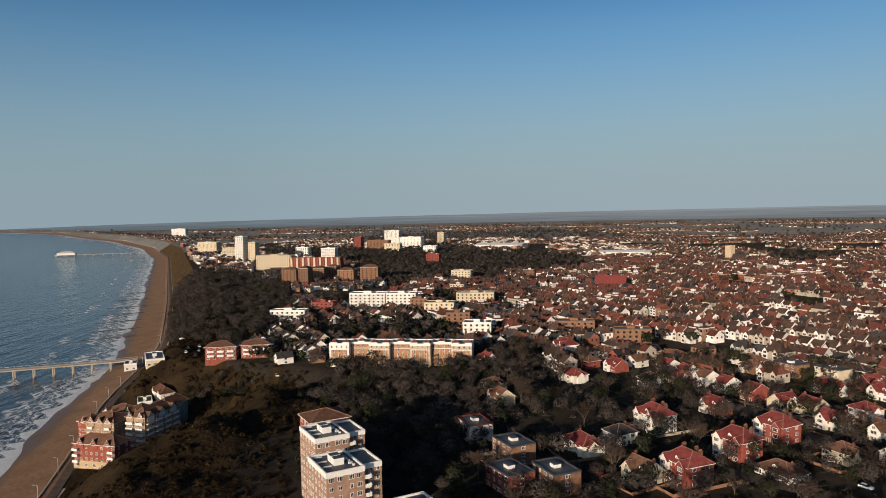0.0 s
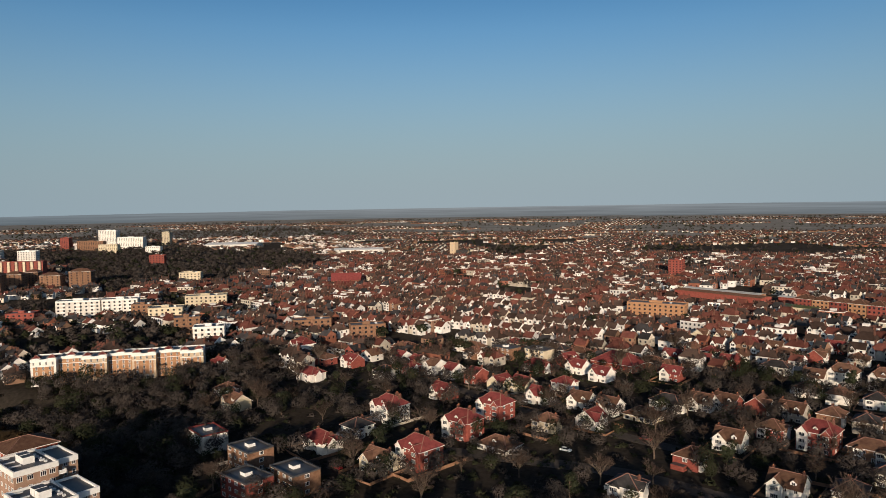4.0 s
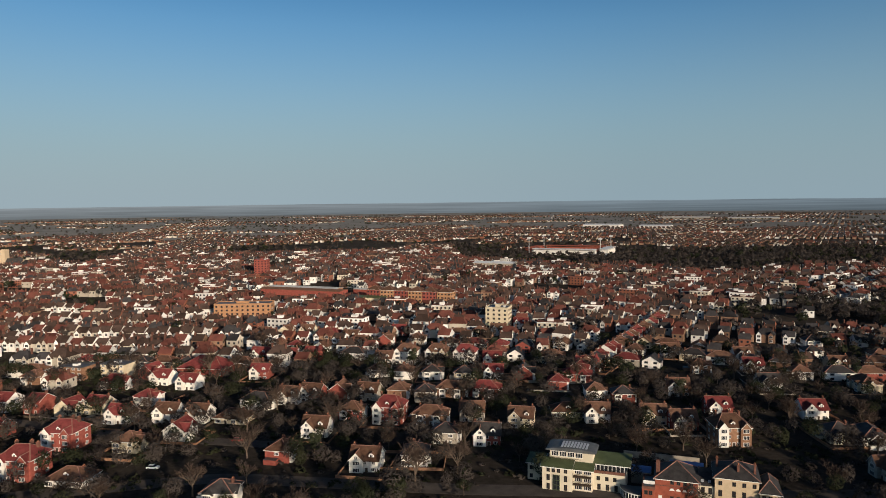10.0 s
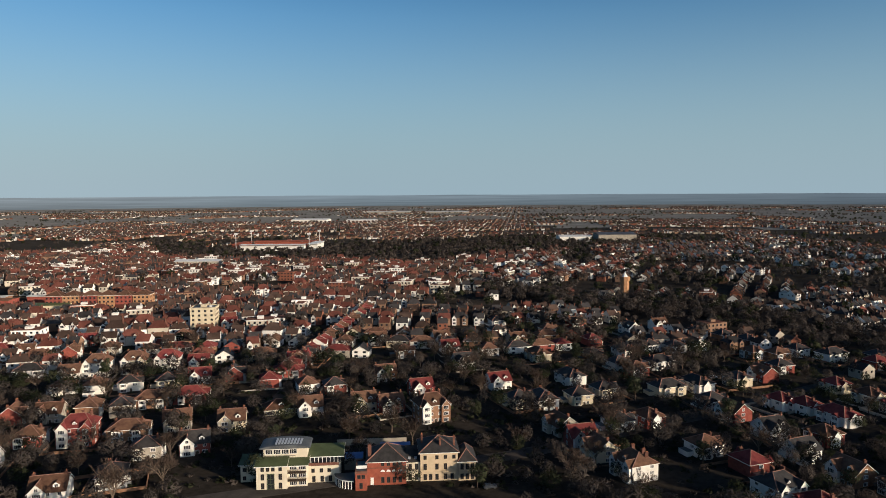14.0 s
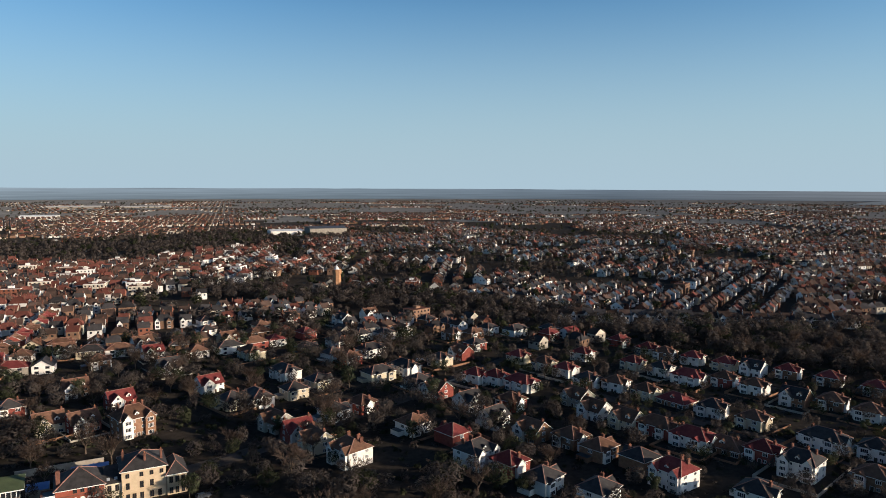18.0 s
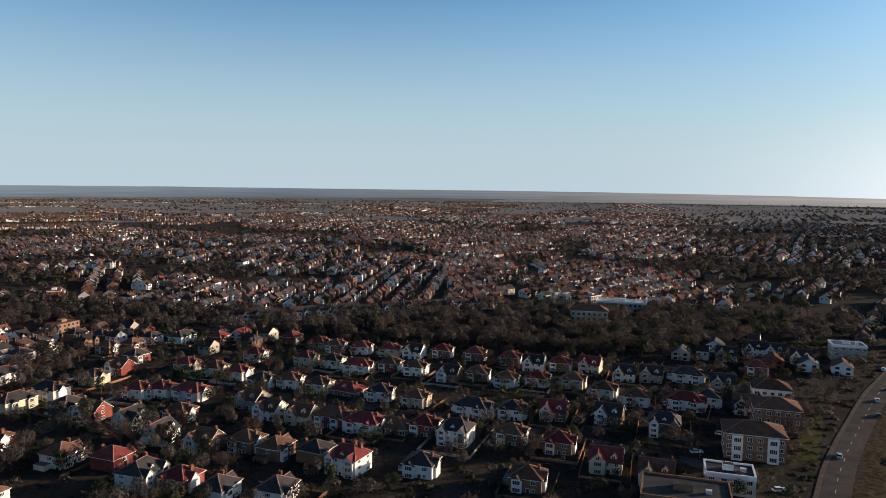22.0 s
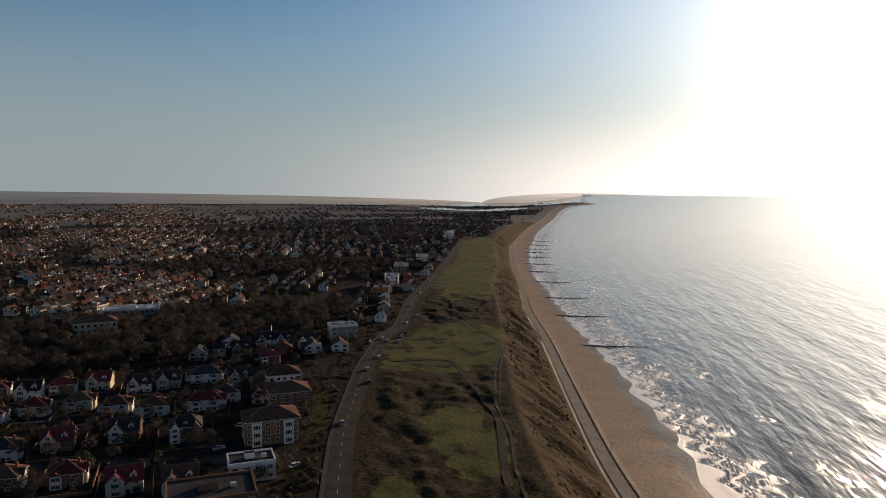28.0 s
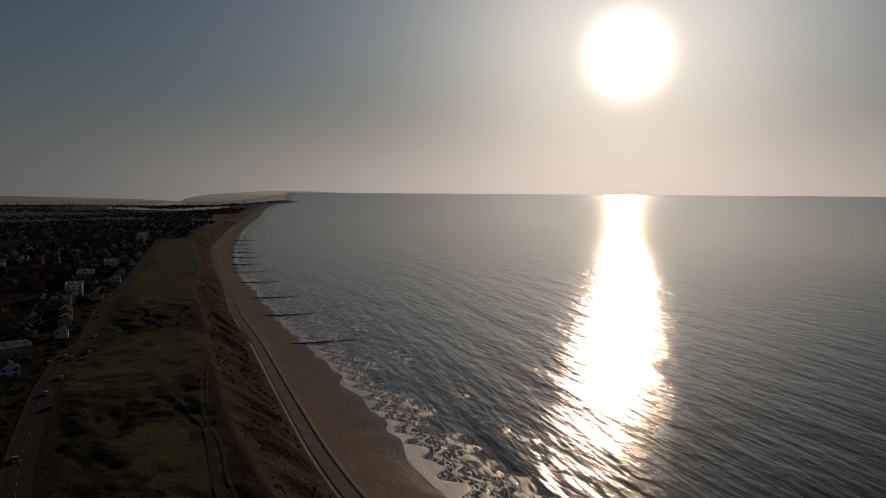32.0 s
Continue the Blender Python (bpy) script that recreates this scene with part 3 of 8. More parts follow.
sea_mesh.attributes.new("shore", "FLOAT", "POINT").data.foreach_set("value", N.ravel().astype(np.float32))
sea_mesh.polygons.foreach_set("use_smooth", np.ones(len(F), bool))
tagged(new("sea", sea_mesh), "rippled grey-blue sea with white surf at the beach", "sea", kind="structure")


def strip(name, pts, width, mat, lift=0.06, label="", category="road", step=6.0, side=0.0):
    """A road or path laid over the ground along a line."""
    line = []
    for (ax, ay), (bx, by) in zip(pts, pts[1:]):
        k = max(1, int(math.hypot(bx - ax, by - ay) / step))
        line += [(ax + (bx - ax) * i / k, ay + (by - ay) * i / k) for i in range(k)]
    line.append(pts[-1])
    for _ in range(3):
        line = [line[0]] + [((a[0] + 2 * c[0] + e[0]) / 4, (a[1] + 2 * c[1] + e[1]) / 4) for a, c, e in zip(line, line[1:], line[2:])] + [line[-1]]
    b = Build()
    prev = None
    for i, (px, py) in enumerate(line):
        q0, q1 = line[max(0, i - 1)], line[min(len(line) - 1, i + 1)]
        tx, ty = q1[0] - q0[0], q1[1] - q0[1]
        L = math.hypot(tx, ty) or 1
        nx, ny = -ty / L, tx / L
        zc = max(ground(px, py), ground(px + nx * width / 2, py + ny * width / 2), ground(px - nx * width / 2, py - ny * width / 2)) + lift
        row = [(px + nx * (side + s * width / 2), py + ny * (side + s * width / 2)) for s in (-1, 0, 1)]
        row = [(u, w, zc) for u, w in row] + [(row[2][0], row[2][1], zc - 0.5), (row[0][0], row[0][1], zc - 0.5)]
        if prev:
            for s in range(2):
                b.face([prev[s], row[s], row[s + 1], prev[s + 1]])
            b.face([prev[2], row[2], row[3], prev[3]])
            b.face([prev[4], row[4], row[0], prev[0]])
        prev = row
    return tagged(new(name, b.mesh(name, mat)), label, category, kind="structure")


# ---- houses ----
def hip_roof(w, d, z, h, over=0.45, thick=0.2, ridge=None):
    """A hipped roof over a w x d plan, with its eaves at z."""
    b = Build()
    a, c = w / 2 + over, d / 2 + over
    r = max(0.0, a - c) if ridge is None else ridge
    if a < c:
        p, q = (0, -(c - a), z + h), (0, c - a, z + h)
        e = [(-a, -c, z), (a, -c, z), (a, c, z), (-a, c, z)]
        b.face([e[0], e[1], p])
        b.face([e[1], e[2], q, p])
        b.face([e[2], e[3], q])
        b.face([e[3], e[0], p, q])
    else:
        p, q = (-r, 0, z + h), (r, 0, z + h)
        e = [(-a, -c, z), (a, -c, z), (a, c, z), (-a, c, z)]
        b.face([e[0], e[1], q, p])
        b.face([e[1], e[2], q])
        b.face([e[2], e[3], p, q])
        b.face([e[3], e[0], p])
    low = [(x, y, z - thick) for x, y, _ in e]
    for i in range(4):
        j = (i + 1) % 4
        b.face([low[i], low[j], e[j], e[i]], 2)
    b.face(low[::-1])
    b.cap(p, q)
    for i, t in enumerate((p, p, q, q) if a < c else (p, q, q, p)):
        b.cap(e[i], t)
    return b


def gable_roof(b, x0, x1, y0, y1, z, h, along="x", over=0.4, thick=0.2, trim=False):
    """Two pitched slabs over a plan; along: the way the ridge runs; trim: with ridge tiles and white barge boards."""
    def turn(p):
        return p if along == "x" else (p[1], p[0], p[2])
    if along == "y":
        x0, x1, y0, y1 = y0, y1, x0, x1
    x0, x1 = x0 - over, x1 + over
    c, half = (y0 + y1) / 2, (y1 - y0) / 2
    k = h / half
    for s in (-1, 1):
        ey, ez = c + s * (half + over), z - over * k
        q = [(x0, ey, ez), (x1, ey, ez), (x1, c, z + h), (x0, c, z + h)]
        u = [(x, y, w - thick) for x, y, w in q]
        if (s > 0) != (along == "y"):
            q, u = q[::-1], u[::-1]
        b.face([turn(p) for p in q])
        b.face([turn(p) for p in u[::-1]])
        for i in range(4):
            j = (i + 1) % 4
            b.face([turn(u[i]), turn(u[j]), turn(q[j]), turn(q[i])], 2 if trim and i in (1, 3) else 0)
    if trim:
        b.cap(turn((x0, c, z + h)), turn((x1, c, z + h)))
    return b


def gable_wall(b, x0, x1, y, z, h, way, mi=0):
    """The triangle of wall under a gable; way: the axis that it faces."""
    pts = [(x0, y, z), (x1, y, z), ((x0 + x1) / 2, y, z + h)] if way == "y" else [(y, x0, z), (y, x1, z), (y, (x0 + x1) / 2, z + h)]
    b.face(pts, mi)


def window_mesh(w, h, bars=1):
    """A painted frame with its panes set back, one joined shell."""
    t, n = 0.11, bars + 1
    inner = (w - 2 * t - 0.08 * bars) / n
    xs = [-w / 2]
    for k in range(n):
        a = -w / 2 + t + k * (inner + 0.08)
        xs += [a, a + inner]
    xs.append(w / 2)
    zs = [-h / 2, -h / 2 + t, h / 2 - t, h / 2]
    me = Build()
    me.v = [(x, -0.07, z) for z in zs for x in xs]
    c = len(xs)
    for r in range(3):
        for k in range(c - 1):
            q = (r * c + k, r * c + k + 1, (r + 1) * c + k + 1, (r + 1) * c + k)
            if r == 1 and k % 2 == 1:
                s = len(me.v)
                me.v += [(me.v[p][0], -0.02, me.v[p][2]) for p in q]
                for g in range(4):
                    me.f.append((q[g], q[(g + 1) % 4], s + (g + 1) % 4, s + g))
                    me.m.append(0)
                me.f.append((s, s + 1, s + 2, s + 3))
                me.m.append(1)
            else:
                me.f.append(q)
                me.m.append(0)
    ring = [0, c - 1, 4 * c - 1, 3 * c]
    s = len(me.v)
    me.v += [(me.v[p][0], 0.02, me.v[p][2]) for p in ring]
    for g in range(4):
        me.f.append((ring[g], s + g, s + (g + 1) % 4, ring[(g + 1) % 4]))
        me.m.append(0)
    return me.mesh("window", [FRAME, GLASS])


WIN = {"s": window_mesh(1.1, 1.3), "m": window_mesh(1.7, 1.4, 2), "l": window_mesh(2.3, 1.6, 3), "t": window_mesh(1.0, 1.9, 1)}


def door_mesh():
    b = Build()
    b.box(-0.5, 0.5, -0.06, 0.02, 0, 2.1, 1)
    b.box(-0.6, -0.5, -0.09, 0.02, 0, 2.2, 0)
    b.box(0.5, 0.6, -0.09, 0.02, 0, 2.2, 0)
    b.box(-0.5, 0.5, -0.09, 0.02, 2.1, 2.2, 0)
    return b.mesh("door", [FRAME, TIMBER])


DOOR = door_mesh()


def chimney_mesh(h, pots, w=0.6, d=0.9):
    b = Build()
    b.box(-w / 2, w / 2, -d / 2, d / 2, -2.2, h - 0.25, 0)
    b.box(-w / 2 - 0.1, w / 2 + 0.1, -d / 2 - 0.1, d / 2 + 0.1, h - 0.25, h, 0)
    for i in range(pots):
        y = -d / 2 + d * (i + 0.5) / pots
        b.tube((0, y, h), (0, y, h + 0.4), 0.12, 0.10, 6, 1)
    return b.mesh("chimney", [STACK, POT])


STACKS = [chimney_mesh(1.1, 2), chimney_mesh(1.5, 2, 0.62, 1.05), chimney_mesh(2.0, 3, 0.7, 1.5)]
SIDE = {"front": (0, 0), "right": (90, 1), "back": (180, 2), "left": (270, 3)}


def put_windows(house, w, d, side, kinds, z, skip=()):
    """A row of windows along one side of a w x d house, at height z."""
    turn, _ = SIDE[side]
    run, off = (w, d / 2) if side in ("front", "back") else (d, w / 2)
    for i, k in enumerate(kinds):
        if k == "-":
            continue
        u = -run / 2 + run * (i + 0.5) / len(kinds)
        part("window", WIN[k], None, house, m=Matrix.Rotation(radians(turn), 4, "Z") @ Matrix.Translation((u, -off - 0.01, z)))


def dormer(house, x, y, z, wall, roof, side=1):
    """A small gabled dormer that looks out at the front of the roof."""
    b = Build()
    b.box(-0.9, 0.9, 0, 2.2, 0, 1.2, 0)
    gable_wall(b, -0.9, 0.9, 0.0, 1.2, 0.8, "y")
    gable_roof(b, -0.9, 0.9, 0.0, 2.4, 1.2, 0.8, "y", 0.2, 0.12)
    for i in range(len(b.m) - 12, len(b.m)):
        b.m[i] = 1
    o = part("dormer", b, [FRAME, roof], house, m=Matrix.Translation((x, y, z)))
    part("window", WIN["s"], None, o, m=Matrix.Translation((0, -0.01, 0.62)))


WALL_WORD = {"w": "white-rendered", "c": "cream-rendered", "r": "red brick", "b": "brown brick", "g": "pebbledashed grey"}
ROOF_WORD = {"R": "red tiled", "B": "weathered brown tiled", "D": "dark slate"}
KIND_WORD = {"h": "two-storey house with a hipped {} roof", "g": "two-storey house with a gabled {} roof", "s": "semi-detached house with hipped {} roof",
             "v": "three-storey villa with dormered {} roof", "l": "low bungalow with a broad {} roof", "t": "house with corner turret and {} roof",
             "f": "flat-roofed three-storey block of flats", "T": "terraced house with gabled {} roof", "L": "long hall under a great {} roof"}


def make_house(code, plain=False):
    """A house of its kind, wall and roof; plain: fewer windows, for those farther off."""
    k, w_, r_ = code
    wall, roof = WALL[w_], ROOF[r_]
    house = new("house")
    sides = () if plain else (1,)
    tagged(house, (WALL_WORD[w_] + " " + KIND_WORD[k]).format(ROOF_WORD[r_]), "house", "houses of the town")
    b = Build()
    if k in "hs":
        w, d = (9.4, 8.8) if k == "h" else (14.5, 9.0)
        z, h = 5.4, 3.3
        b.box(-w / 2, w / 2, -d / 2, d / 2, -2, z, 0)
        part("wall", b, wall, house)
        part("roof", hip_roof(w, d, z, h), roof, house)
        for s in ((-1,) if k == "h" else (-1, 1)):
            bay = Build()
            x = s * w * 0.25
            bay.box(x - 1.5, x + 1.5, -d / 2 - 1.0, -d / 2 + 0.1, -2, z - 0.1, 0)
            o = part("bay", bay, WALL["w"] if w_ in "rb" else wall, house)
            for zz in (1.5, 4.1):
                part("window", WIN["l"], None, o, m=Matrix.Translation((x, -d / 2 - 1.01, zz)))
            rb = Build()
            gable_roof(rb, x - 1.5, x + 1.5, -d / 2 - 1.1, -d / 2 + 2.2, z - 0.1, 1.3, "y", 0.3, 0.15)
            gable_wall(rb, x - 1.5, x + 1.5, -d / 2 - 1.0, z - 0.1, 1.3, "y")
            part("bay_roof", rb, roof, house)
        wg = Build()
        wg.box(w / 2 - 0.2, w / 2 + 0.9, -2.6, 1.4, -2, z - 0.3, 0)
        gable_wall(wg, -2.6, 1.4, w / 2 + 0.9, z - 0.3, 2.2, "x")
        part("side_gable", wg, FRAME if w_ in "rbg" else wall, house)
        rg = Build()
        gable_roof(rg, w / 2 - 2.6, w / 2 + 0.9, -2.6, 1.4, z - 0.3, 2.2, "x", 0.35, 0.16, trim=True)
        part("gable_roof", rg, roof, house)
        put_windows(house, w, d, "front", "-m" if k == "h" else "-ss-", 4.1)
        if not plain:
            put_windows(house, w, d, "front", "-s" if k == "h" else "-ss-", 1.5)
        xb = Build()
        xb.box(-w / 2 - 2.6, -w / 2, -d * 0.1, d / 2 - 0.6, -2, 2.5, 0, top=1)
        part("side_extension", xb, [wall, LEAD], house, "flat-roofed single-storey extension")
        for zz in (1.5, 4.1):
            for _ in sides:
                put_windows(house, w, d, "right", "m", zz)
            for _ in sides:
                put_windows(house, w, d, "left", "m", zz)
        part("chimney", STACKS[1], None, house, m=Matrix.Translation((w * 0.33, 0.9, z + 1.6)))
        if k == "s":
            part("chimney", STACKS[1], None, house, m=Matrix.Translation((-w * 0.33, 0.9, z + 1.6)))
        part("door", DOOR, None, house, m=Matrix.Translation((w * 0.08, -d / 2 - 0.01, 0)))
    elif k in "gt":
        w, d, z, h = 10.0, 9.0, 5.2, 3.8
        b.box(-w / 2, w / 2, -d / 2, d / 2, -2, z, 0)
        gable_wall(b, -d / 2, d / 2, -w / 2, z, h, "x")
        gable_wall(b, -d / 2, d / 2, w / 2, z, h, "x")
        part("wall", b, wall, house)
        rb = Build()
        gable_roof(rb, -w / 2, w / 2, -d / 2, d / 2, z, h, "x", trim=True)
        part("roof", rb, roof, house)
        wing = Build()
        wing.box(-w / 2 + 0.4, -w / 2 + 5.0, -d / 2 - 1.3, -d / 2 + 0.2, -2, z + 0.3, 0)
        gable_wall(wing, -w / 2 + 0.4, -w / 2 + 5.0, -d / 2 - 1.3, z + 0.3, 2.7, "y")
        o = part("front_wing", wing, WALL["w"] if w_ in "rb" and k == "g" else wall, house)
        for zz in (1.5, 4.2):
            part("window", WIN["l"], None, o, m=Matrix.Translation((-w / 2 + 2.7, -d / 2 - 1.31, zz)))
        part("window", WIN["s"], None, o, m=Matrix.Translation((-w / 2 + 2.7, -d / 2 - 1.31, 6.3)))
        rb = Build()
        gable_roof(rb, -w / 2 + 0.4, -w / 2 + 5.0, -d / 2 - 1.3, 0, z + 0.3, 2.7, "y", 0.35, 0.18, trim=True)
        part("wing_roof", rb, roof, house)
        put_windows(house, w, d, "front", "-ms", 4.1)
        put_windows(house, w, d, "front", "--m", 1.5)
        for zz in (1.5, 4.1):
            for _ in sides:
                put_windows(house, w, d, "right", "m", zz)
            for _ in sides:
                put_windows(house, w, d, "left", "m", zz)
        for _ in sides:
            put_windows(house, w, d, "right", "-s-", 6.3)
        for _ in sides:
            put_windows(house, w, d, "left", "-s-", 6.3)
        dormer(house, 2.4, -d / 2 + 0.9, z + 0.55, wall, roof)
        part("chimney", STACKS[0], None, house, m=Matrix.Translation((w / 2 - 0.6, 0, z + h - 0.2)))
        part("chimney", STACKS[0], None, house, m=Matrix.Translation((-w / 2 + 0.6, 0.6, z + h - 0.4)))
        part("door", DOOR, None, house, m=Matrix.Translation((0.9, -d / 2 - 0.01, 0)))
        if k == "t":
            tb = Build()
            tb.tube((w / 2, -d / 2, -2), (w / 2, -d / 2, 7.2), 1.7, 1.7, 10, 0)
            t_ = part("turret", tb, wall, house)
            cb = Build()
            cb.tube((w / 2, -d / 2, 7.2), (w / 2, -d / 2, 11.6), 2.05, 0.05, 10, 0)
            part("turret_roof", cb, roof, t_)
    elif k == "v":
        w, d, z, h = 14.0, 12.0, 8.0, 4.2
        b.box(-w / 2, w / 2, -d / 2, d / 2, -2, z, 0)
        part("wall", b, wall, house)
        part("roof", hip_roof(w, d, z, h, ridge=2.8), roof, house)
        for s in (-1, 1):
            wing = Build()
            x = s * 4.4
            wing.box(x - 2.0, x + 2.0, -d / 2 - 1.2, -d / 2 + 0.2, -2, z, 0)
            gable_wall(wing, x - 2.0, x + 2.0, -d / 2 - 1.2, z, 2.3, "y")
            o = part("front_wing", wing, WALL["w"] if s < 0 else wall, house)
            for zz in (1.6, 4.3, 6.9):
                part("window", WIN["l"], None, o, m=Matrix.Translation((x, -d / 2 - 1.21, zz)))
            rb = Build()
            gable_roof(rb, x - 2.0, x + 2.0, -d / 2 - 1.2, -1, z, 2.3, "y", 0.35, 0.18, trim=True)
            part("wing_roof", rb, roof, house)
        for zz in (1.6, 4.3, 6.9):
            put_windows(house, w, d, "front", "-ss-", zz)
            for _ in sides:
                put_windows(house, w, d, "right", "mm", zz)
            for _ in sides:
                put_windows(house, w, d, "left", "mm", zz)
        dormer(house, 0, -d / 2 + 1.2, z + 0.5, wall, roof)
        for x, y in ((-4.6, 2.6), (4.6, 2.0), (1.0, 3.4)):
            part("chimney", STACKS[2], None, house, m=Matrix.Translation((x, y, z + 2.4)))
        part("door", DOOR, None, house, m=Matrix.Translation((0, -d / 2 - 0.01, 0)))
    elif k in "lL":
        w, d, z, h = (12.5, 9.0, 3.0, 3.4) if k == "l" else (26.0, 17.0, 4.5, 6.0)
        b.box(-w / 2, w / 2, -d / 2, d / 2, -2, z, 0)
        part("wall", b, wall, house)
        part("roof", hip_roof(w, d, z, h), roof, house)
        put_windows(house, w, d, "front", "l-ml" if k == "l" else "t-t-t-t-t", 1.6)
        for _ in sides:
            put_windows(house, w, d, "right", "mm", 1.6)
        for _ in sides:
            put_windows(house, w, d, "left", "mm", 1.6)
        if k == "l":
            dormer(house, 0, -d / 2 + 1.5, z + 0.8, wall, roof)
            part("chimney", STACKS[0], None, house, m=Matrix.Translation((3.4, 0.6, z + 2.4)))
            part("door", DOOR, None, house, m=Matrix.Translation((-1.6, -d / 2 - 0.01, 0)))
    elif k == "f":
        w, d, z = 14.0, 10.0, 8.0
        b.box(-w / 2, w / 2, -d / 2, d / 2, -2, z, 0, top=1)
        part("wall", b, [wall, LEAD], house)
        pb = Build()
        for x0, x1, y0, y1 in ((-w / 2 - 0.1, w / 2 + 0.1, -d / 2 - 0.1, -d / 2 + 0.25), (-w / 2 - 0.1, w / 2 + 0.1, d / 2 - 0.25, d / 2 + 0.1), (-w / 2 - 0.1, -w / 2 + 0.25, -d / 2 + 0.25, d / 2 - 0.25), (w / 2 - 0.25, w / 2 + 0.1, -d / 2 + 0.25, d / 2 - 0.25)):
            pb.box(x0, x1, y0, y1, z, z + 0.6, 0)
        part("parapet", pb, roof if r_ == "R" else LEAD if r_ == "D" else FRAME, house)
        cb = Build()
        cb.box(-1.8, 1.0, -1.2, 1.4, z, z + 1.2, 0, top=1)
        part("roof_housing", cb, [FRAME, LEAD], house)
        for zz in (1.6, 4.4, 7.2):
            put_windows(house, w, d, "front", "msmm", zz)
            for _ in sides:
                put_windows(house, w, d, "right", "m", zz)
            for _ in sides:
                put_windows(house, w, d, "left", "mm", zz)
        part("door", DOOR, None, house, m=Matrix.Translation((0, -d / 2 - 0.01, 0)))
    elif k == "T":
        w, d, z, h = 8.0, 10.0, 6.2, 3.2
        b.box(-w / 2, w / 2, -d / 2, d / 2, -2, z, 0)
        gable_wall(b, -d / 2, d / 2, -w / 2, z, h, "x")
        gable_wall(b, -d / 2, d / 2, w / 2, z, h, "x")
        part("wall", b, wall, house)
        rb = Build()
        gable_roof(rb, -w / 2, w / 2, -d / 2, d / 2, z, h, "x", 0.12, trim=True)
        part("roof", rb, roof, house)
        wing = Build()
        wing.box(-3.4, 0.6, -d / 2 - 1.1, -d / 2 + 0.2, -2, z, 0)
        gable_wall(wing, -3.4, 0.6, -d / 2 - 1.1, z, 2.4, "y")
        o = part("front_wing", wing, wall, house)
        for zz in (1.6, 4.5):
            part("window", WIN["l"], None, o, m=Matrix.Translation((-1.4, -d / 2 - 1.11, zz)))
        part("window", WIN["s"], None, o, m=Matrix.Translation((-1.4, -d / 2 - 1.11, 6.8)))
        rb = Build()
        gable_roof(rb, -3.4, 0.6, -d / 2 - 1.1, -0.5, z, 2.4, "y", 0.3, 0.15, trim=True)
        part("wing_roof", rb, roof, house)
        put_windows(house, w, d, "front", "--s", 4.5)
        part("door", DOOR, None, house, m=Matrix.Translation((2.2, -d / 2 - 0.01, 0)))
        part("chimney", STACKS[1], None, house, m=Matrix.Translation((w / 2 - 0.5, 0, z + h - 0.3)))
    return house


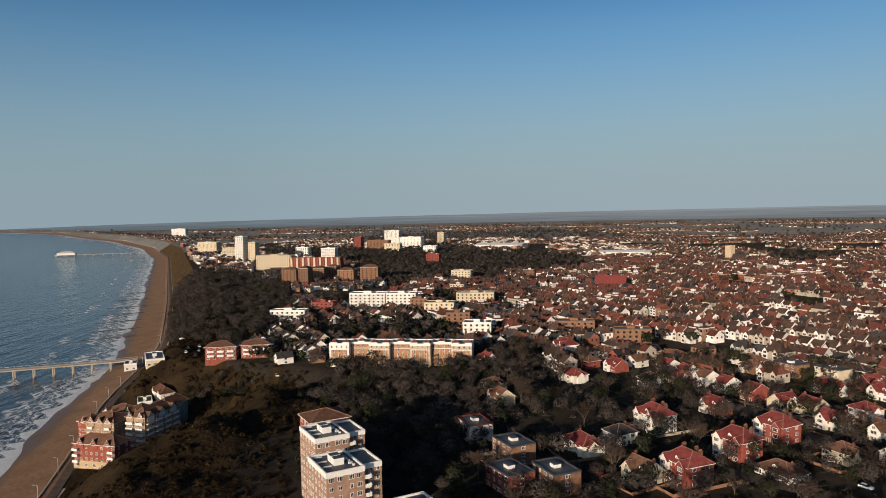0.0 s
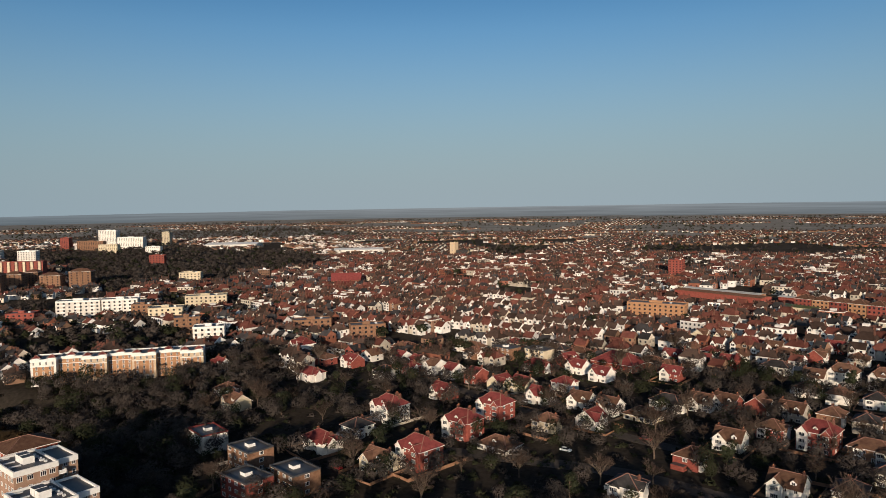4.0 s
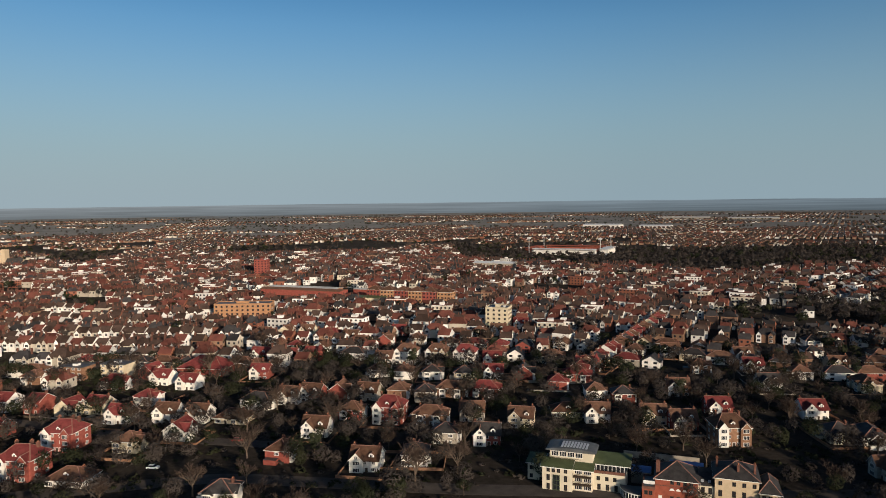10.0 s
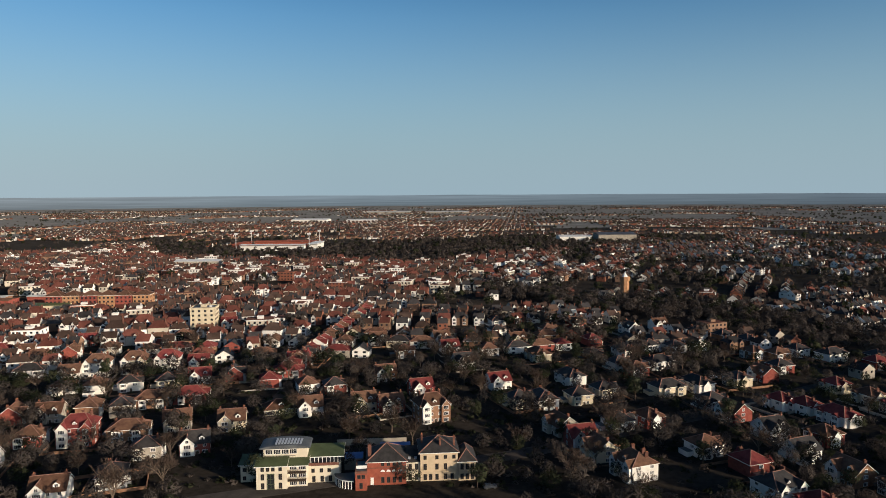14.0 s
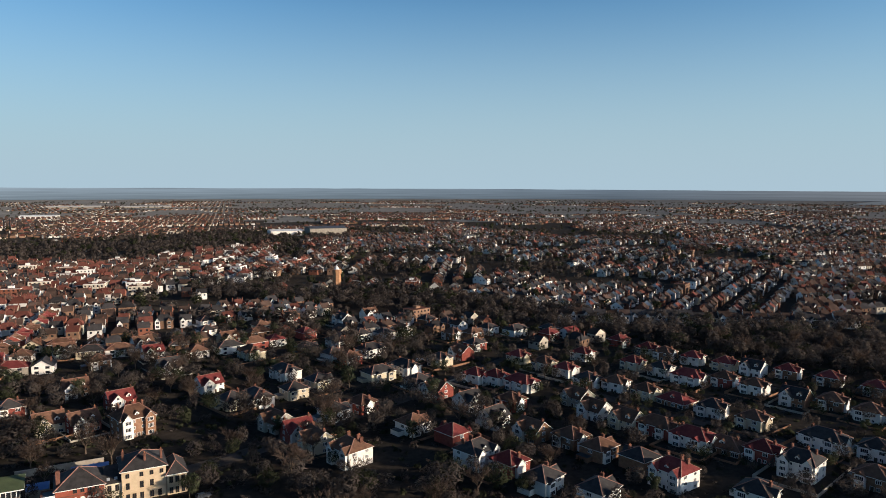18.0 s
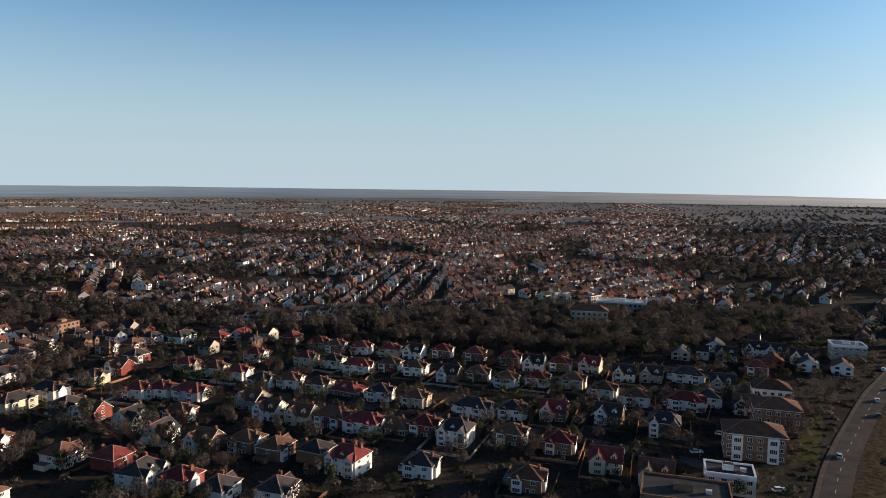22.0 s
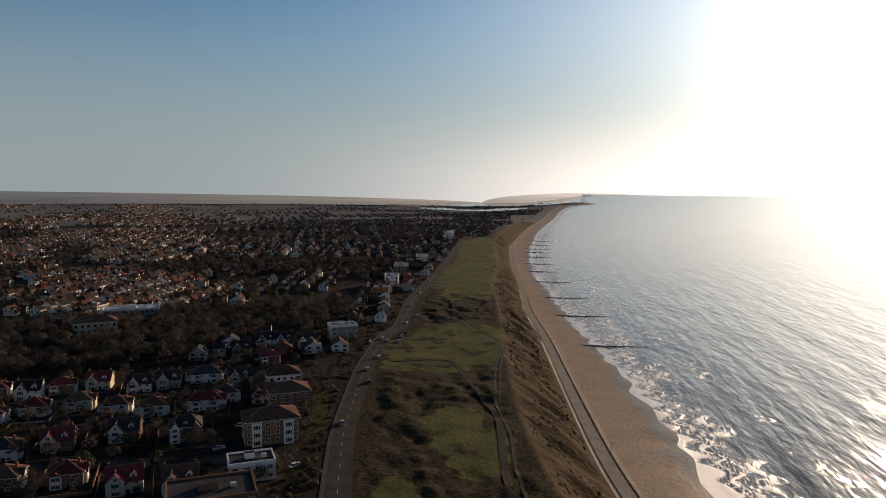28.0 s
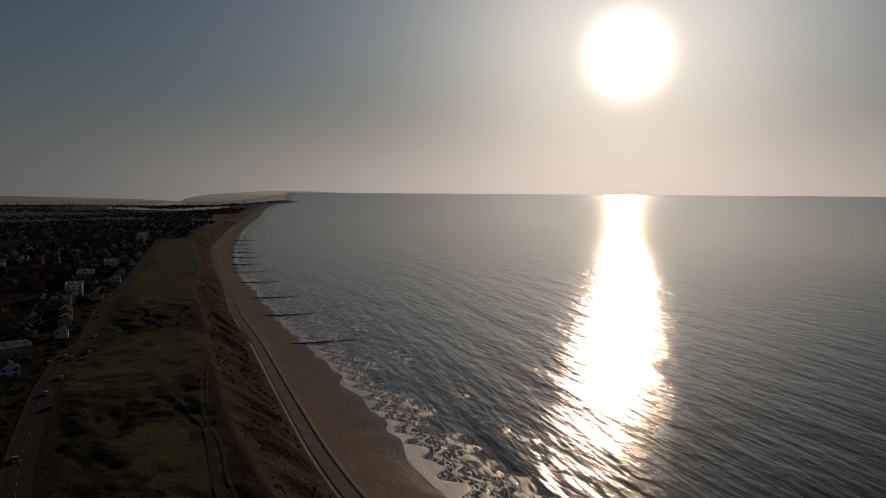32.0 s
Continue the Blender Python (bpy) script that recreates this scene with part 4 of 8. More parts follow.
STREETS = [
  "-225,79,vrR -288,88,swR -265,67,hwD -255,51,swR -273,11,fwR -248,24,fbD -226,65,gcB -362,67,swR -428,75,vwR -404,25,gwR -346,24,hwB -322,26,gcB -349,104,hwD -354,119,hrR -382,95,grR -221,35,fbD -221,20,frD",
  "-247,105,vrR -263,127,vrR -279,85,vwR -227,111,lwB -300,118,grR -303,149,gcR -296,158,gcR -275,156,gwR -260,168,gwB -248,174,gwB -235,182,lcB -242,201,swD -236,214,gwB -231,223,grB -223,233,grB -240,139,hcB -236,157,gwR -174,129,hwD -197,213,hrB -194,189,gwB -186,164,hrB -155,174,gwB -351,198,fcD -317,229,LrR -316,265,grR -283,237,grR -300,272,gwR -289,281,trR -271,295,swD -297,204,gwR -328,184,srR -333,206,grR -375,122,TwR -361,127,TwR -347,132,TwB -334,137,TwR -320,144,TrR -289,177,hwR -316,202,gwR -373,166,hbB -364,183,fbD",
  "-457,-84,gwD -369,312,swB -359,324,gcB -347,332,gcB -327,333,swR -308,333,gwB -292,324,scB -281,336,grB -294,366,grR -266,349,hgB -248,295,gwB -240,305,vwB -225,314,vcB -211,321,vwR -197,327,grR -233,273,hwB -220,277,hwB -207,284,hwD -192,291,hcD -181,301,gwR -167,308,grD -172,349,scB -143,318,srR -145,301,hrR -210,238,ggB -200,248,hbB -188,252,hgD -181,263,sbB -168,272,srR -181,218,vrR -166,226,sbB -154,239,ggB -144,187,hwD -148,211,hgD -134,218,grD -124,296,hwB -111,297,hrD -110,265,gwB -90,275,gcB -253,377,srB -245,390,hcB -238,403,gwB -237,433,gwR -193,411,fcD -186,429,gwB -148,341,trR -133,243,gcB -123,265,lcB",
  "6,379,hbD 24,392,swD 38,407,hwD 52,407,hwD 64,414,gwB 6,419,hrR 19,362,hwD -5,332,swD -1,300,hcD 10,312,hcD 27,352,hrB 39,368,swD 38,320,scD 52,329,swD 72,340,hcD 86,351,grB 98,369,hrD 92,399,hbB -26,291,hcD -16,293,swD -7,260,ggB 14,268,hwD 26,275,hrB 54,302,hwD 60,288,grB 0,249,grR 42,247,hwB 17,223,vwB 54,234,hrR 69,270,gwD -38,317,gwR -61,354,gwD -38,412,gcB -23,375,scB -21,445,hcB -59,267,vbB -78,274,grB -94,322,gbB -71,300,grR -121,399,gwB -97,370,hbB -84,409,gwB -74,385,gwR -57,469,hwD -53,437,hwD -4,471,grB 31,459,gwD 50,474,gwB",
  "71,453,hwD 85,444,hbD 96,432,hbD 117,409,hwD 132,401,swD 57,213,vwD 66,205,hrR 86,266,hrB 73,248,gwD 83,231,gbB 94,222,hbB 99,210,hbB 108,199,hbD 82,307,hwR 90,302,hwR 99,291,swR 127,308,hwR 121,321,hcB 148,336,hwR 130,289,hbD 140,281,hwB 147,267,hcB 115,248,gwB 115,265,ggB 130,226,srB 148,386,hrR 181,361,hrR 187,339,hcR 113,337,hcR 104,397,hbB 112,185,vwR 7,237,gcB 72,191,hwD 85,180,hwD",
  "191,328,hbB 200,316,hwR 209,302,hcR 217,291,gwD 230,283,hbR 240,268,hbR 248,250,hbR 250,235,gwD 260,227,hbR 270,216,gcR 270,196,gwD 279,187,ggD 165,313,hcR 173,300,hwD 178,284,swR 192,277,hrB 198,264,hwB 204,246,gbD 215,238,hbB 219,223,hwB 231,215,hwR 242,203,hcB 241,185,hwB 243,170,hwB 155,256,lbR 162,241,hwD 169,225,hcB 180,202,swD 190,190,hwD 202,179,gbR 216,163,gbD 136,213,swR 152,197,hrR 155,183,vwD 171,171,hbB 178,155,hbR 178,135,gcR 182,119,gwB 129,169,hwD 148,141,hbB 122,235,gcB 144,206,lbB",
  "221,142,vbD 270,136,gwB 255,154,swR 292,176,swD 292,159,gcD 345,186,ggD 266,151,hwD",
  "369,184,gwD 373,174,gwD 371,159,gwD 331,163,hrR 297,139,swD",
    "-145,326,TrR -146,334,TwB -146,342,TbB -147,351,TrD -148,359,TcR -150,375,TwR -150,383,TrR -151,392,TwB -152,400,TbB -152,408,TrD -154,424,TrB -155,433,TwR -156,441,TrR -156,449,TwB -157,457,TbB -158,474,TcR -159,482,TrB -160,490,TwR -161,498,TrR -162,506,TwB",
]
PLACED = []
YARDS = []
STRETCH = {"h": (1.04, 1.0, 0.86), "g": (1.02, 0.98, 0.88), "s": (0.96, 1.02, 0.86), "v": (0.90, 0.90, 0.92), "l": (1.08, 1.05, 0.92), "t": (1.0, 1.0, 0.92)}
_made = {}


def facing(x, y):
    """The way the streets run here, in degrees."""
    if x > 110 and y < 345:
        return -61.0
    return float(np.interp(x, [-420, -330, -200, -60, 40], [23, 23, 25, 30, 30]))


rnd = random.Random(4)
for street in STREETS:
    for item in street.split():
        x, y, code = item.split(",")
        x, y = float(x), float(y)
        turn = facing(x, y) + (rnd.choice((0, 0, 0, 90)) if code[0] in "ghl" and x < 110 else 0) + (rnd.choice((0, -90)) if -40 < x < 110 else 0) + rnd.uniform(-5, 5)
        if code[0] == "T":
            turn = 22.0 if x < -250 else 96.0
        m = pose(x, y, ground(x, y), 0, 0, turn)
        scale = STRETCH.get(code[0], (1, 1, 0.9)) if code[0] != "v" or x < 0 else (0.80, 0.82, 0.74)
        m = Matrix.Translation((0, 0, -0.4)) @ m @ Matrix.Diagonal((*scale, 1))
        far = math.hypot(x, y) > 315
        if (code, far) in _made:
            copy_thing(_made[code, far], pose(0, 0, 0)).matrix_basis = m
        else:
            _made[code, far] = make_house(code, far)
            _made[code, far].matrix_basis = m
        PLACED.append((x, y, 8.5 if code[0] in "vsL" else 6.5))
        YARDS.append((x, y, turn, 8.5 if code[0] in "sv" else 6.8))


# ---- blocks of flats, hotels and other large buildings ----
def roof_gear(ob, w, d, z, mat, top):
    """A lift housing and a vent on a flat roof."""
    hb = Build()
    hb.box(-w * 0.14, w * 0.08, -d * 0.1, d * 0.12, z, z + 1.9, 0, top=1)
    part("roof_housing", hb, [mat, top], ob)
    vb = Build()
    vb.box(w * 0.22, w * 0.22 + 1.6, -d * 0.1, -d * 0.1 + 1.2, z, z + 1.1, 0)
    part("roof_vent", vb, PALE, ob)


def make_block(name, label, category, x, y, turn, w, d, floors, fh=2.9, wall="b", roof="flat", cols=None, near=True, trim=True, edge=None, housing=True, base=None, top=LEAD, balconies=(), win="m", pitch=3.5, z=None):
    """A many-storeyed building with its windows floor by floor."""
    wm = WALL[wall] if isinstance(wall, str) else wall
    hgt = floors * fh + 0.5
    ob = new(name)
    tagged(ob, label, category)
    ob.matrix_basis = pose(x, y, ground(x, y) if z is None else z, 0, 0, turn)
    b = Build()
    b.box(-w / 2, w / 2, -d / 2, d / 2, -3, hgt, 0, top=1)
    mats = [wm, top, GLASS]
    cols = cols or max(2, int(w / 3.2))
    dcols = max(2, int(d / 3.4))
    if not near:
        for fl in range(floors):
            zz = fl * fh + 1.0
            for i in range(cols):
                u = -w / 2 + w * (i + 0.5) / cols
                for s in (-1, 1):
                    q = [(u - 0.75, s * (d / 2 + 0.03), zz), (u + 0.75, s * (d / 2 + 0.03), zz), (u + 0.75, s * (d / 2 + 0.03), zz + 1.4), (u - 0.75, s * (d / 2 + 0.03), zz + 1.4)]
                    b.face(q if s < 0 else q[::-1], 2)
            for i in range(dcols):
                u = -d / 2 + d * (i + 0.5) / dcols
                for s in (-1, 1):
                    q = [(s * (w / 2 + 0.03), u - 0.75, zz), (s * (w / 2 + 0.03), u + 0.75, zz), (s * (w / 2 + 0.03), u + 0.75, zz + 1.4), (s * (w / 2 + 0.03), u - 0.75, zz + 1.4)]
                    b.face(q if s > 0 else q[::-1], 2)
    part("wall", b, mats, ob)
    if near:
        for fl in range(floors):
            zz = fl * fh + 1.6
            put_windows(ob, w, d, "front", win * cols, zz)
            put_windows(ob, w, d, "right", win * dcols, zz)
            put_windows(ob, w, d, "left", win * dcols, zz)
    if roof == "flat":
        pb = Build()
        t = 0.35
        for x0, x1, y0, y1 in ((-w / 2 - 0.12, w / 2 + 0.12, -d / 2 - 0.12, -d / 2 + t), (-w / 2 - 0.12, w / 2 + 0.12, d / 2 - t, d / 2 + 0.12), (-w / 2 - 0.12, -w / 2 + t, -d / 2 + t, d / 2 - t), (w / 2 - t, w / 2 + 0.12, -d / 2 + t, d / 2 - t)):
            pb.box(x0, x1, y0, y1, hgt - (0.7 if trim else 0.0), hgt + 0.55, 0)
        part("parapet", pb, edge or (FRAME if trim else wm), ob)
        if housing:
            roof_gear(ob, w, d, hgt, FRAME if trim else wm, top)
    else:
        part("roof", hip_roof(w, d, hgt, pitch, over=0.6), ROOF[roof], ob)
    for bx, bw in balconies:
        for fl in range(1, floors):
            bb = Build()
            zz = fl * fh
            bb.box(bx - bw / 2, bx + bw / 2, -d / 2 - 1.4, -d / 2, zz - 0.18, zz, 0)
            bb.box(bx - bw / 2, bx + bw / 2, -d / 2 - 1.4, -d / 2 - 1.32, zz, zz + 1.0, 0)
            bb.box(bx - bw / 2, bx - bw / 2 + 0.08, -d / 2 - 1.32, -d / 2, zz, zz + 1.0, 0)
            bb.box(bx + bw / 2 - 0.08, bx + bw / 2, -d / 2 - 1.32, -d / 2, zz, zz + 1.0, 0)
            part("balcony", bb, FRAME, ob)
    PLACED.append((x, y, max(w, d) * 0.62))
    return ob


TOWERBRICK = surface("pinkish_brown_brick", (0.27, 0.165, 0.115), (0.40, 0.26, 0.185), 1.5, bump=0.01)
OCHRE = surface("cream_stucco", (0.46, 0.35, 0.23), (0.62, 0.49, 0.34), 2.0)
SEAFRONT_RED = surface("painted_red_brick", (0.22, 0.064, 0.042), (0.34, 0.105, 0.068), 1.5, bump=0.01)
ORANGE = surface("orange_brick", (0.32, 0.165, 0.085), (0.46, 0.26, 0.145), 1.5)

def parapet_run(pb, x0, x1, y0, y1, z0, z1, t=0.35):
    for a, c, e, g in ((x0 - 0.12, x1 + 0.12, y0 - 0.12, y0 + t), (x0 - 0.12, x1 + 0.12, y1 - t, y1 + 0.12), (x0 - 0.12, x0 + t, y0 + t, y1 - t), (x1 - t, x1 + 0.12, y0 + t, y1 - t)):
        pb.box(a, c, e, g, z0, z1)


def apartment_tower(label, x, y, turn, fh, floors=8):
    """A brick tower with a stepped-back wing, corner balconies and a dark roof inside a white parapet."""
    ob = new("apartment_tower")
    tagged(ob, label, "flats")
    ob.matrix_basis = pose(x, y, ground(x, y), 0, 0, turn)
    h = floors * fh + 0.6
    b = Build()
    b.box(-8.5, 8.5, -9.5, 2.6, -3, h, 0, top=1)
    part("wall", b, [TOWERBRICK, LEAD], ob)
    b = Build()
    b.box(-8.5, 5.6, 2.6, 9.5, -3, h - 0.6, 0, top=1)
    part("wing", b, [TOWERBRICK, LEAD], ob)
    pb = Build()
    parapet_run(pb, -8.5, 8.5, -9.5, 2.6, h - 0.9, h + 0.6)
    part("parapet", pb, FRAME, ob)
    pb = Build()
    parapet_run(pb, -8.5, 5.6, 2.72, 9.5, h - 1.5, h)
    part("parapet", pb, FRAME, ob)
    for fl in range(floors):
        z = fl * fh + 1.5
        for u, k in ((-8.0, "s"), (-5.2, "s"), (-1.6, "s"), (0.9, "m")):
            part("window", WIN["m" if fl == floors - 1 else k], None, ob, m=Matrix.Rotation(radians(90), 4, "Z") @ Matrix.Translation((u, -8.51, z)))
        for u in (5.8, 8.2):
            part("window", WIN["s"], None, ob, m=Matrix.Rotation(radians(90), 4, "Z") @ Matrix.Translation((u, -5.61, z)))
        for u in (-6.8, -4.2, -1.2, 2.0, 4.6, 7.2):
            part("window", WIN["m" if u in (-6.8, 7.2) else "s"], None, ob, m=Matrix.Translation((u, -9.51, z)))
        if fl:
            zz = fl * fh
            bb = Build()
            bb.box(5.6, 8.3, 2.62, 5.0, zz - 0.2, zz)
            bb.box(8.2, 8.3, 2.62, 5.0, zz, zz + 0.95)
            bb.box(5.6, 8.2, 4.9, 5.0, zz, zz + 0.95)
            part("balcony", bb, FRAME, ob)
    for hx, hy in ((-2.2, -3.2), (1.0, -3.2)):
        hb = Build()
        hb.box(hx - 1.4, hx + 1.4, hy - 1.6, hy + 1.6, h, h + 1.9, 0, top=1)
        part("roof_housing", hb, [FRAME, LEAD], ob)
    for k in range(3):
        sb = Build()
        sb.box(-7.2 + 4.6 * k, -6.8 + 4.6 * k, -8.6, -5.4, h, h + 0.35)
        part("roof_kerb", sb, PALE, ob)
    for k in range(5):
        vb = Build()
        vb.box(-4 + 2.1 * k, -3.2 + 2.1 * k, 0.2 - 0.5 * (k % 2), 0.9, h, h + 0.5)
        part("roof_vent", vb, PALE, ob)
    PLACED.append((x, y, 13))
    return ob


def slimmer(ob):
    ob.matrix_basis = ob.matrix_basis @ Matrix.Diagonal((0.9, 0.9, 1, 1))


slimmer(apartment_tower("eight-storey brown brick flats with white parapet and dark flat roof", -191, -28.5, 29, 2.55))
slimmer(apartment_tower("eight-storey brown brick flats with white parapet beside a twin tower", -216, -36.0, 29, 2.68))
make_block("flats", "red brick flats with brown tiled roof behind twin towers", "flats", -240, -43, 29, 12, 14, 7, 2.75, SEAFRONT_RED, "B", pitch=2.5)
make_block("flats", "low flat-roofed flats with white-trimmed dark roof", "flats", -176, -9, 29, 13, 12, 5, 2.7, TOWERBRICK)


MANSION = surface("cream_and_buff_brick", (0.44, 0.33, 0.22), (0.58, 0.46, 0.33), 2.0)


def mansion_bay(x, y, turn, wide):
    """One bay of the long terrace of mansion flats: brick floors, a white arched top storey and a little red roof."""
    ob = make_block("mansion_flats", "five-storey brick and white stucco mansion flats bay", "flats", x, y, turn, 11.9, 15 if wide else 11, 5, 2.6, "w" if y < -50 else MANSION if wide else ORANGE, cols=4, win="t", housing=False)
    w, d = 11.9, 15 if wide else 11
    tb = Build()
    tb.box(-w / 2 - 0.06, w / 2 + 0.06, -d / 2 - 0.2, d / 2 + 0.06, 10.2, 10.5)
    tb.box(-w / 2 - 0.06, w / 2 + 0.06, -d / 2 - 0.2, d / 2 + 0.06, 12.7, 13.0)
    part("cornice", tb, FRAME, ob)
    if wide:
        mb = Build()
        mb.box(-w / 2 + 1.2, w / 2 - 1.2, -d / 2 - 0.12, -d / 2, 2.9, 10.1)
        part("brick_panel", mb, ORANGE, ob)
        for fl in (1, 2, 3):
            for u in (-3.2, 0, 3.2):
                part("window", WIN["t"], None, ob, m=Matrix.Translation((u, -d / 2 - 0.14, fl * 2.6 + 1.6)))
    for u in ((-3.6, 3.6) if wide else (0,)):
        rb = hip_roof(3.8, 3.8, 14.5, 1.4, over=0.3)
        rb.v = [(p + u, q - d / 2 + 3, r_) for p, q, r_ in rb.v]
        t_ = Build()
        t_.box(u - 1.6, u + 1.6, -d / 2 + 1.4, -d / 2 + 4.6, 13.6, 14.5)
        o = part("roof_turret", t_, FRAME, ob)
        part("turret_roof", rb, ROOF["R"], o)
    return ob


for i in range(7):
    k = i / 6
    mansion_bay(-416 + 9 * k + (3 if i % 2 == 0 else 0), -62 + 72 * k, 83.5, i % 2 == 0)
make_block("flats", "three-storey red brick flats with white balconies", "flats", -438, -142, 97, 19, 15, 3, 2.7, SEAFRONT_RED, "B", balconies=((-6, 4), (0, 4), (6, 4)), pitch=2.6)
make_block("flats", "three-storey red brick flats with white balconies and brown roof", "flats", -443, -121, 97, 19, 15, 3, 2.7, SEAFRONT_RED, "B", balconies=((-6, 4), (0, 4), (6, 4)), pitch=2.6)


def seafront_block(label, x, y, turn, w, d, floors, wall, gables, balconies=(), base=None):
    """A sea-front block: white-edged gables over the front and a stone ground floor."""
    ob = make_block("seafront_flats", label, "flats", x, y, turn, w, d, floors, 2.7, wall, "B", cols=max(4, int(w / 2.8)), win="s", balconies=balconies, pitch=3.6)
    h = floors * 2.7 + 0.5
    if base:
        bb = Build()
        bb.box(-w / 2 - 0.15, w / 2 + 0.15, -d / 2 - 0.15, d / 2 + 0.15, -3, 3.4)
        part("ground_floor", bb, base, ob)
        for i in range(5):
            part("window", WIN["m"], None, ob, m=Matrix.Translation((-w / 2 + w * (i + 0.5) / 5, -d / 2 - 0.17, 1.5)))
    for u in gables:
        g = Build()
        g.box(u - 2, u + 2, -d / 2 - 0.3, -d / 2 + 0.3, h - 2.2, h)
        gable_wall(g, u - 2, u + 2, -d / 2 - 0.3, h, 2.2, "y")
        o = part("gable", g, wall if not isinstance(wall, str) else WALL[wall], ob)
        r = Build()
        gable_roof(r, u - 2, u + 2, -d / 2 - 0.3, -1, h, 2.2, "y", 0.25, 0.15)
        part("gable_roof", r, ROOF["B"], o)
        v = Build()
        for s in (-1, 1):
            v.face([(u + s * 2.2, -d / 2 - 0.42, h - 0.3), (u + s * 1.75, -d / 2 - 0.42, h - 0.3), (u, -d / 2 - 0.42, h + 2.0), (u, -d / 2 - 0.42, h + 2.5)] if s > 0 else [(u - 1.75, -d / 2 - 0.42, h - 0.3), (u - 2.2, -d / 2 - 0.42, h - 0.3), (u, -d / 2 - 0.42, h + 2.5), (u, -d / 2 - 0.42, h + 2.0)])
        part("barge_board", v, FRAME, o)
        part("window", WIN["s"], None, o, m=Matrix.Translation((u, -d / 2 - 0.32, h)))
    return ob


CREAMBRICK = surface("pale_brown_brick", (0.30, 0.20, 0.125), (0.44, 0.31, 0.20), 1.5)
STONE = surface("buff_stone", (0.42, 0.31, 0.18), (0.56, 0.43, 0.27), 2.0)
seafront_block("red sea-front flats on a buff stone ground floor with gables", -316, -160, 74, 23, 10, 4, SEAFRONT_RED, (-7.5, 0, 7.5), ((9.8, 3), (-9.8, 3)), STONE)
long_flats = seafront_block("cream and brown sea-front flats with stacked white balconies", -342, -147, 72, 11, 24, 6, CREAMBRICK, (-3, 3), ((-3, 4), (3, 4)))
for fl in range(1, 6):
    for v in (-9, -3, 3, 9):
        bb = Build()
        bb.box(5.5, 6.8, v - 2.2, v + 2.2, fl * 2.7 - 0.18, fl * 2.7)
        bb.box(6.72, 6.8, v - 2.2, v + 2.2, fl * 2.7, fl * 2.7 + 1.0)
        part("balcony", bb, FRAME, long_flats)
for v in (-8, 0, 8):
    g = Build()
    g.box(5.2, 5.9, v - 2.2, v + 2.2, 14.5, 16.7)
    gable_wall(g, v - 2.2, v + 2.2, 5.9, 16.7, 2.4, "x")
    o = part("gable", g, WALL["w"], long_flats)
    r_ = Build()
    gable_roof(r_, 1.0, 5.9, v - 2.2, v + 2.2, 16.7, 2.4, "x", 0.25, 0.15)
    part("gable_roof", r_, ROOF["B"], o)
seafront_block("brick sea-front flats with steep brown roofs and white gables", -343, -169, 74, 17, 14, 5, CREAMBRICK, (-5, 0, 5), ((-5, 3), (5, 3)))
seafront_block("pale sea-front flats under steep brown roofs and gables", -366, -172, 55, 18, 14, 4, "c", (-6, 0, 6))
seafront_block("grey sea-front flats with shaded balconies at the chine", -366, -147, 62, 7, 15, 5, "g", ())
seafront_block("brick sea-front flats with a small white gable", -352, -183, 62, 9, 9, 4, SEAFRONT_RED, (0,))
seafront_block("cream sea-front flats with paired white gables", -355, -158, 62, 12, 12, 5, "c", (-3, 3))
seafront_block("low brown-roofed restaurant with a white gable", -398, -166, 50, 16, 9, 1, "w", (0,))
seafront_block("low white-gabled beach restaurant under brown roofs", -425, -176, 40, 18, 8, 1, "w", (-5, 5))
make_block("seafront_cafe", "low flat-roofed pale sea-front building", "building", -455, -193, 25, 26, 11, 1, 4.2, "c", near=True)
make_block("seafront_cafe", "low beach building with pale canopy and green roof", "building", -415, -183, 25, 14, 8, 1, 3.8, "w", top=COPPER)
make_block("pier_entrance", "low white pier entrance pavilion with flat roof", "building", -530, -243, 20, 14, 9, 1, 4.5, "w")

# the cream and brick group: modern care home, brick wing, old mansion
HOME = pose(-97.1, 190.7, ground(-75, 200), 0, 0, 16)
DARKWIN = {}
for _k, _size in (("s", (1.05, 1.3, 1)), ("t", (1.05, 1.9, 1)), ("w", (1.7, 1.5, 2))):
    DARKWIN[_k] = window_mesh(*_size)
    DARKWIN[_k].materials[0] = TIMBER
CREAM = surface("pale_cream_render", (0.56, 0.49, 0.37), (0.70, 0.63, 0.50), 3.0)


def moved(b, dx, dy):
    b.v = [(p + dx, q + dy, r_) for p, q, r_ in b.v]
    return b


def home_block(name, label, x0, x1, y0, y1, h, wall, top=LEAD):
    ob = tagged(new(name), label, "building")
    ob.matrix_basis = HOME
    b = Build()
    b.box(x0, x1, y0, y1, -3, h, 0, top=1)
    part("wall", b, [wall, top], ob)
    c = HOME @ Vector(((x0 + x1) / 2, (y0 + y1) / 2, 0))
    PLACED.append((c.x, c.y, max(x1 - x0, y1 - y0) * 0.62))
    return ob


def home_row(ob, xs, y, z, kind="t", side=None):
    """Windows in a front wall at y, or in an end wall at side."""
    for x in xs:
        m = Matrix.Translation((x, y - 0.01, z)) if side is None else Matrix.Translation((side + 0.01, x, z)) @ Matrix.Rotation(radians(90), 4, "Z")
        part("window", DARKWIN[kind] if kind in DARKWIN else WIN[kind], None, ob, m=m)


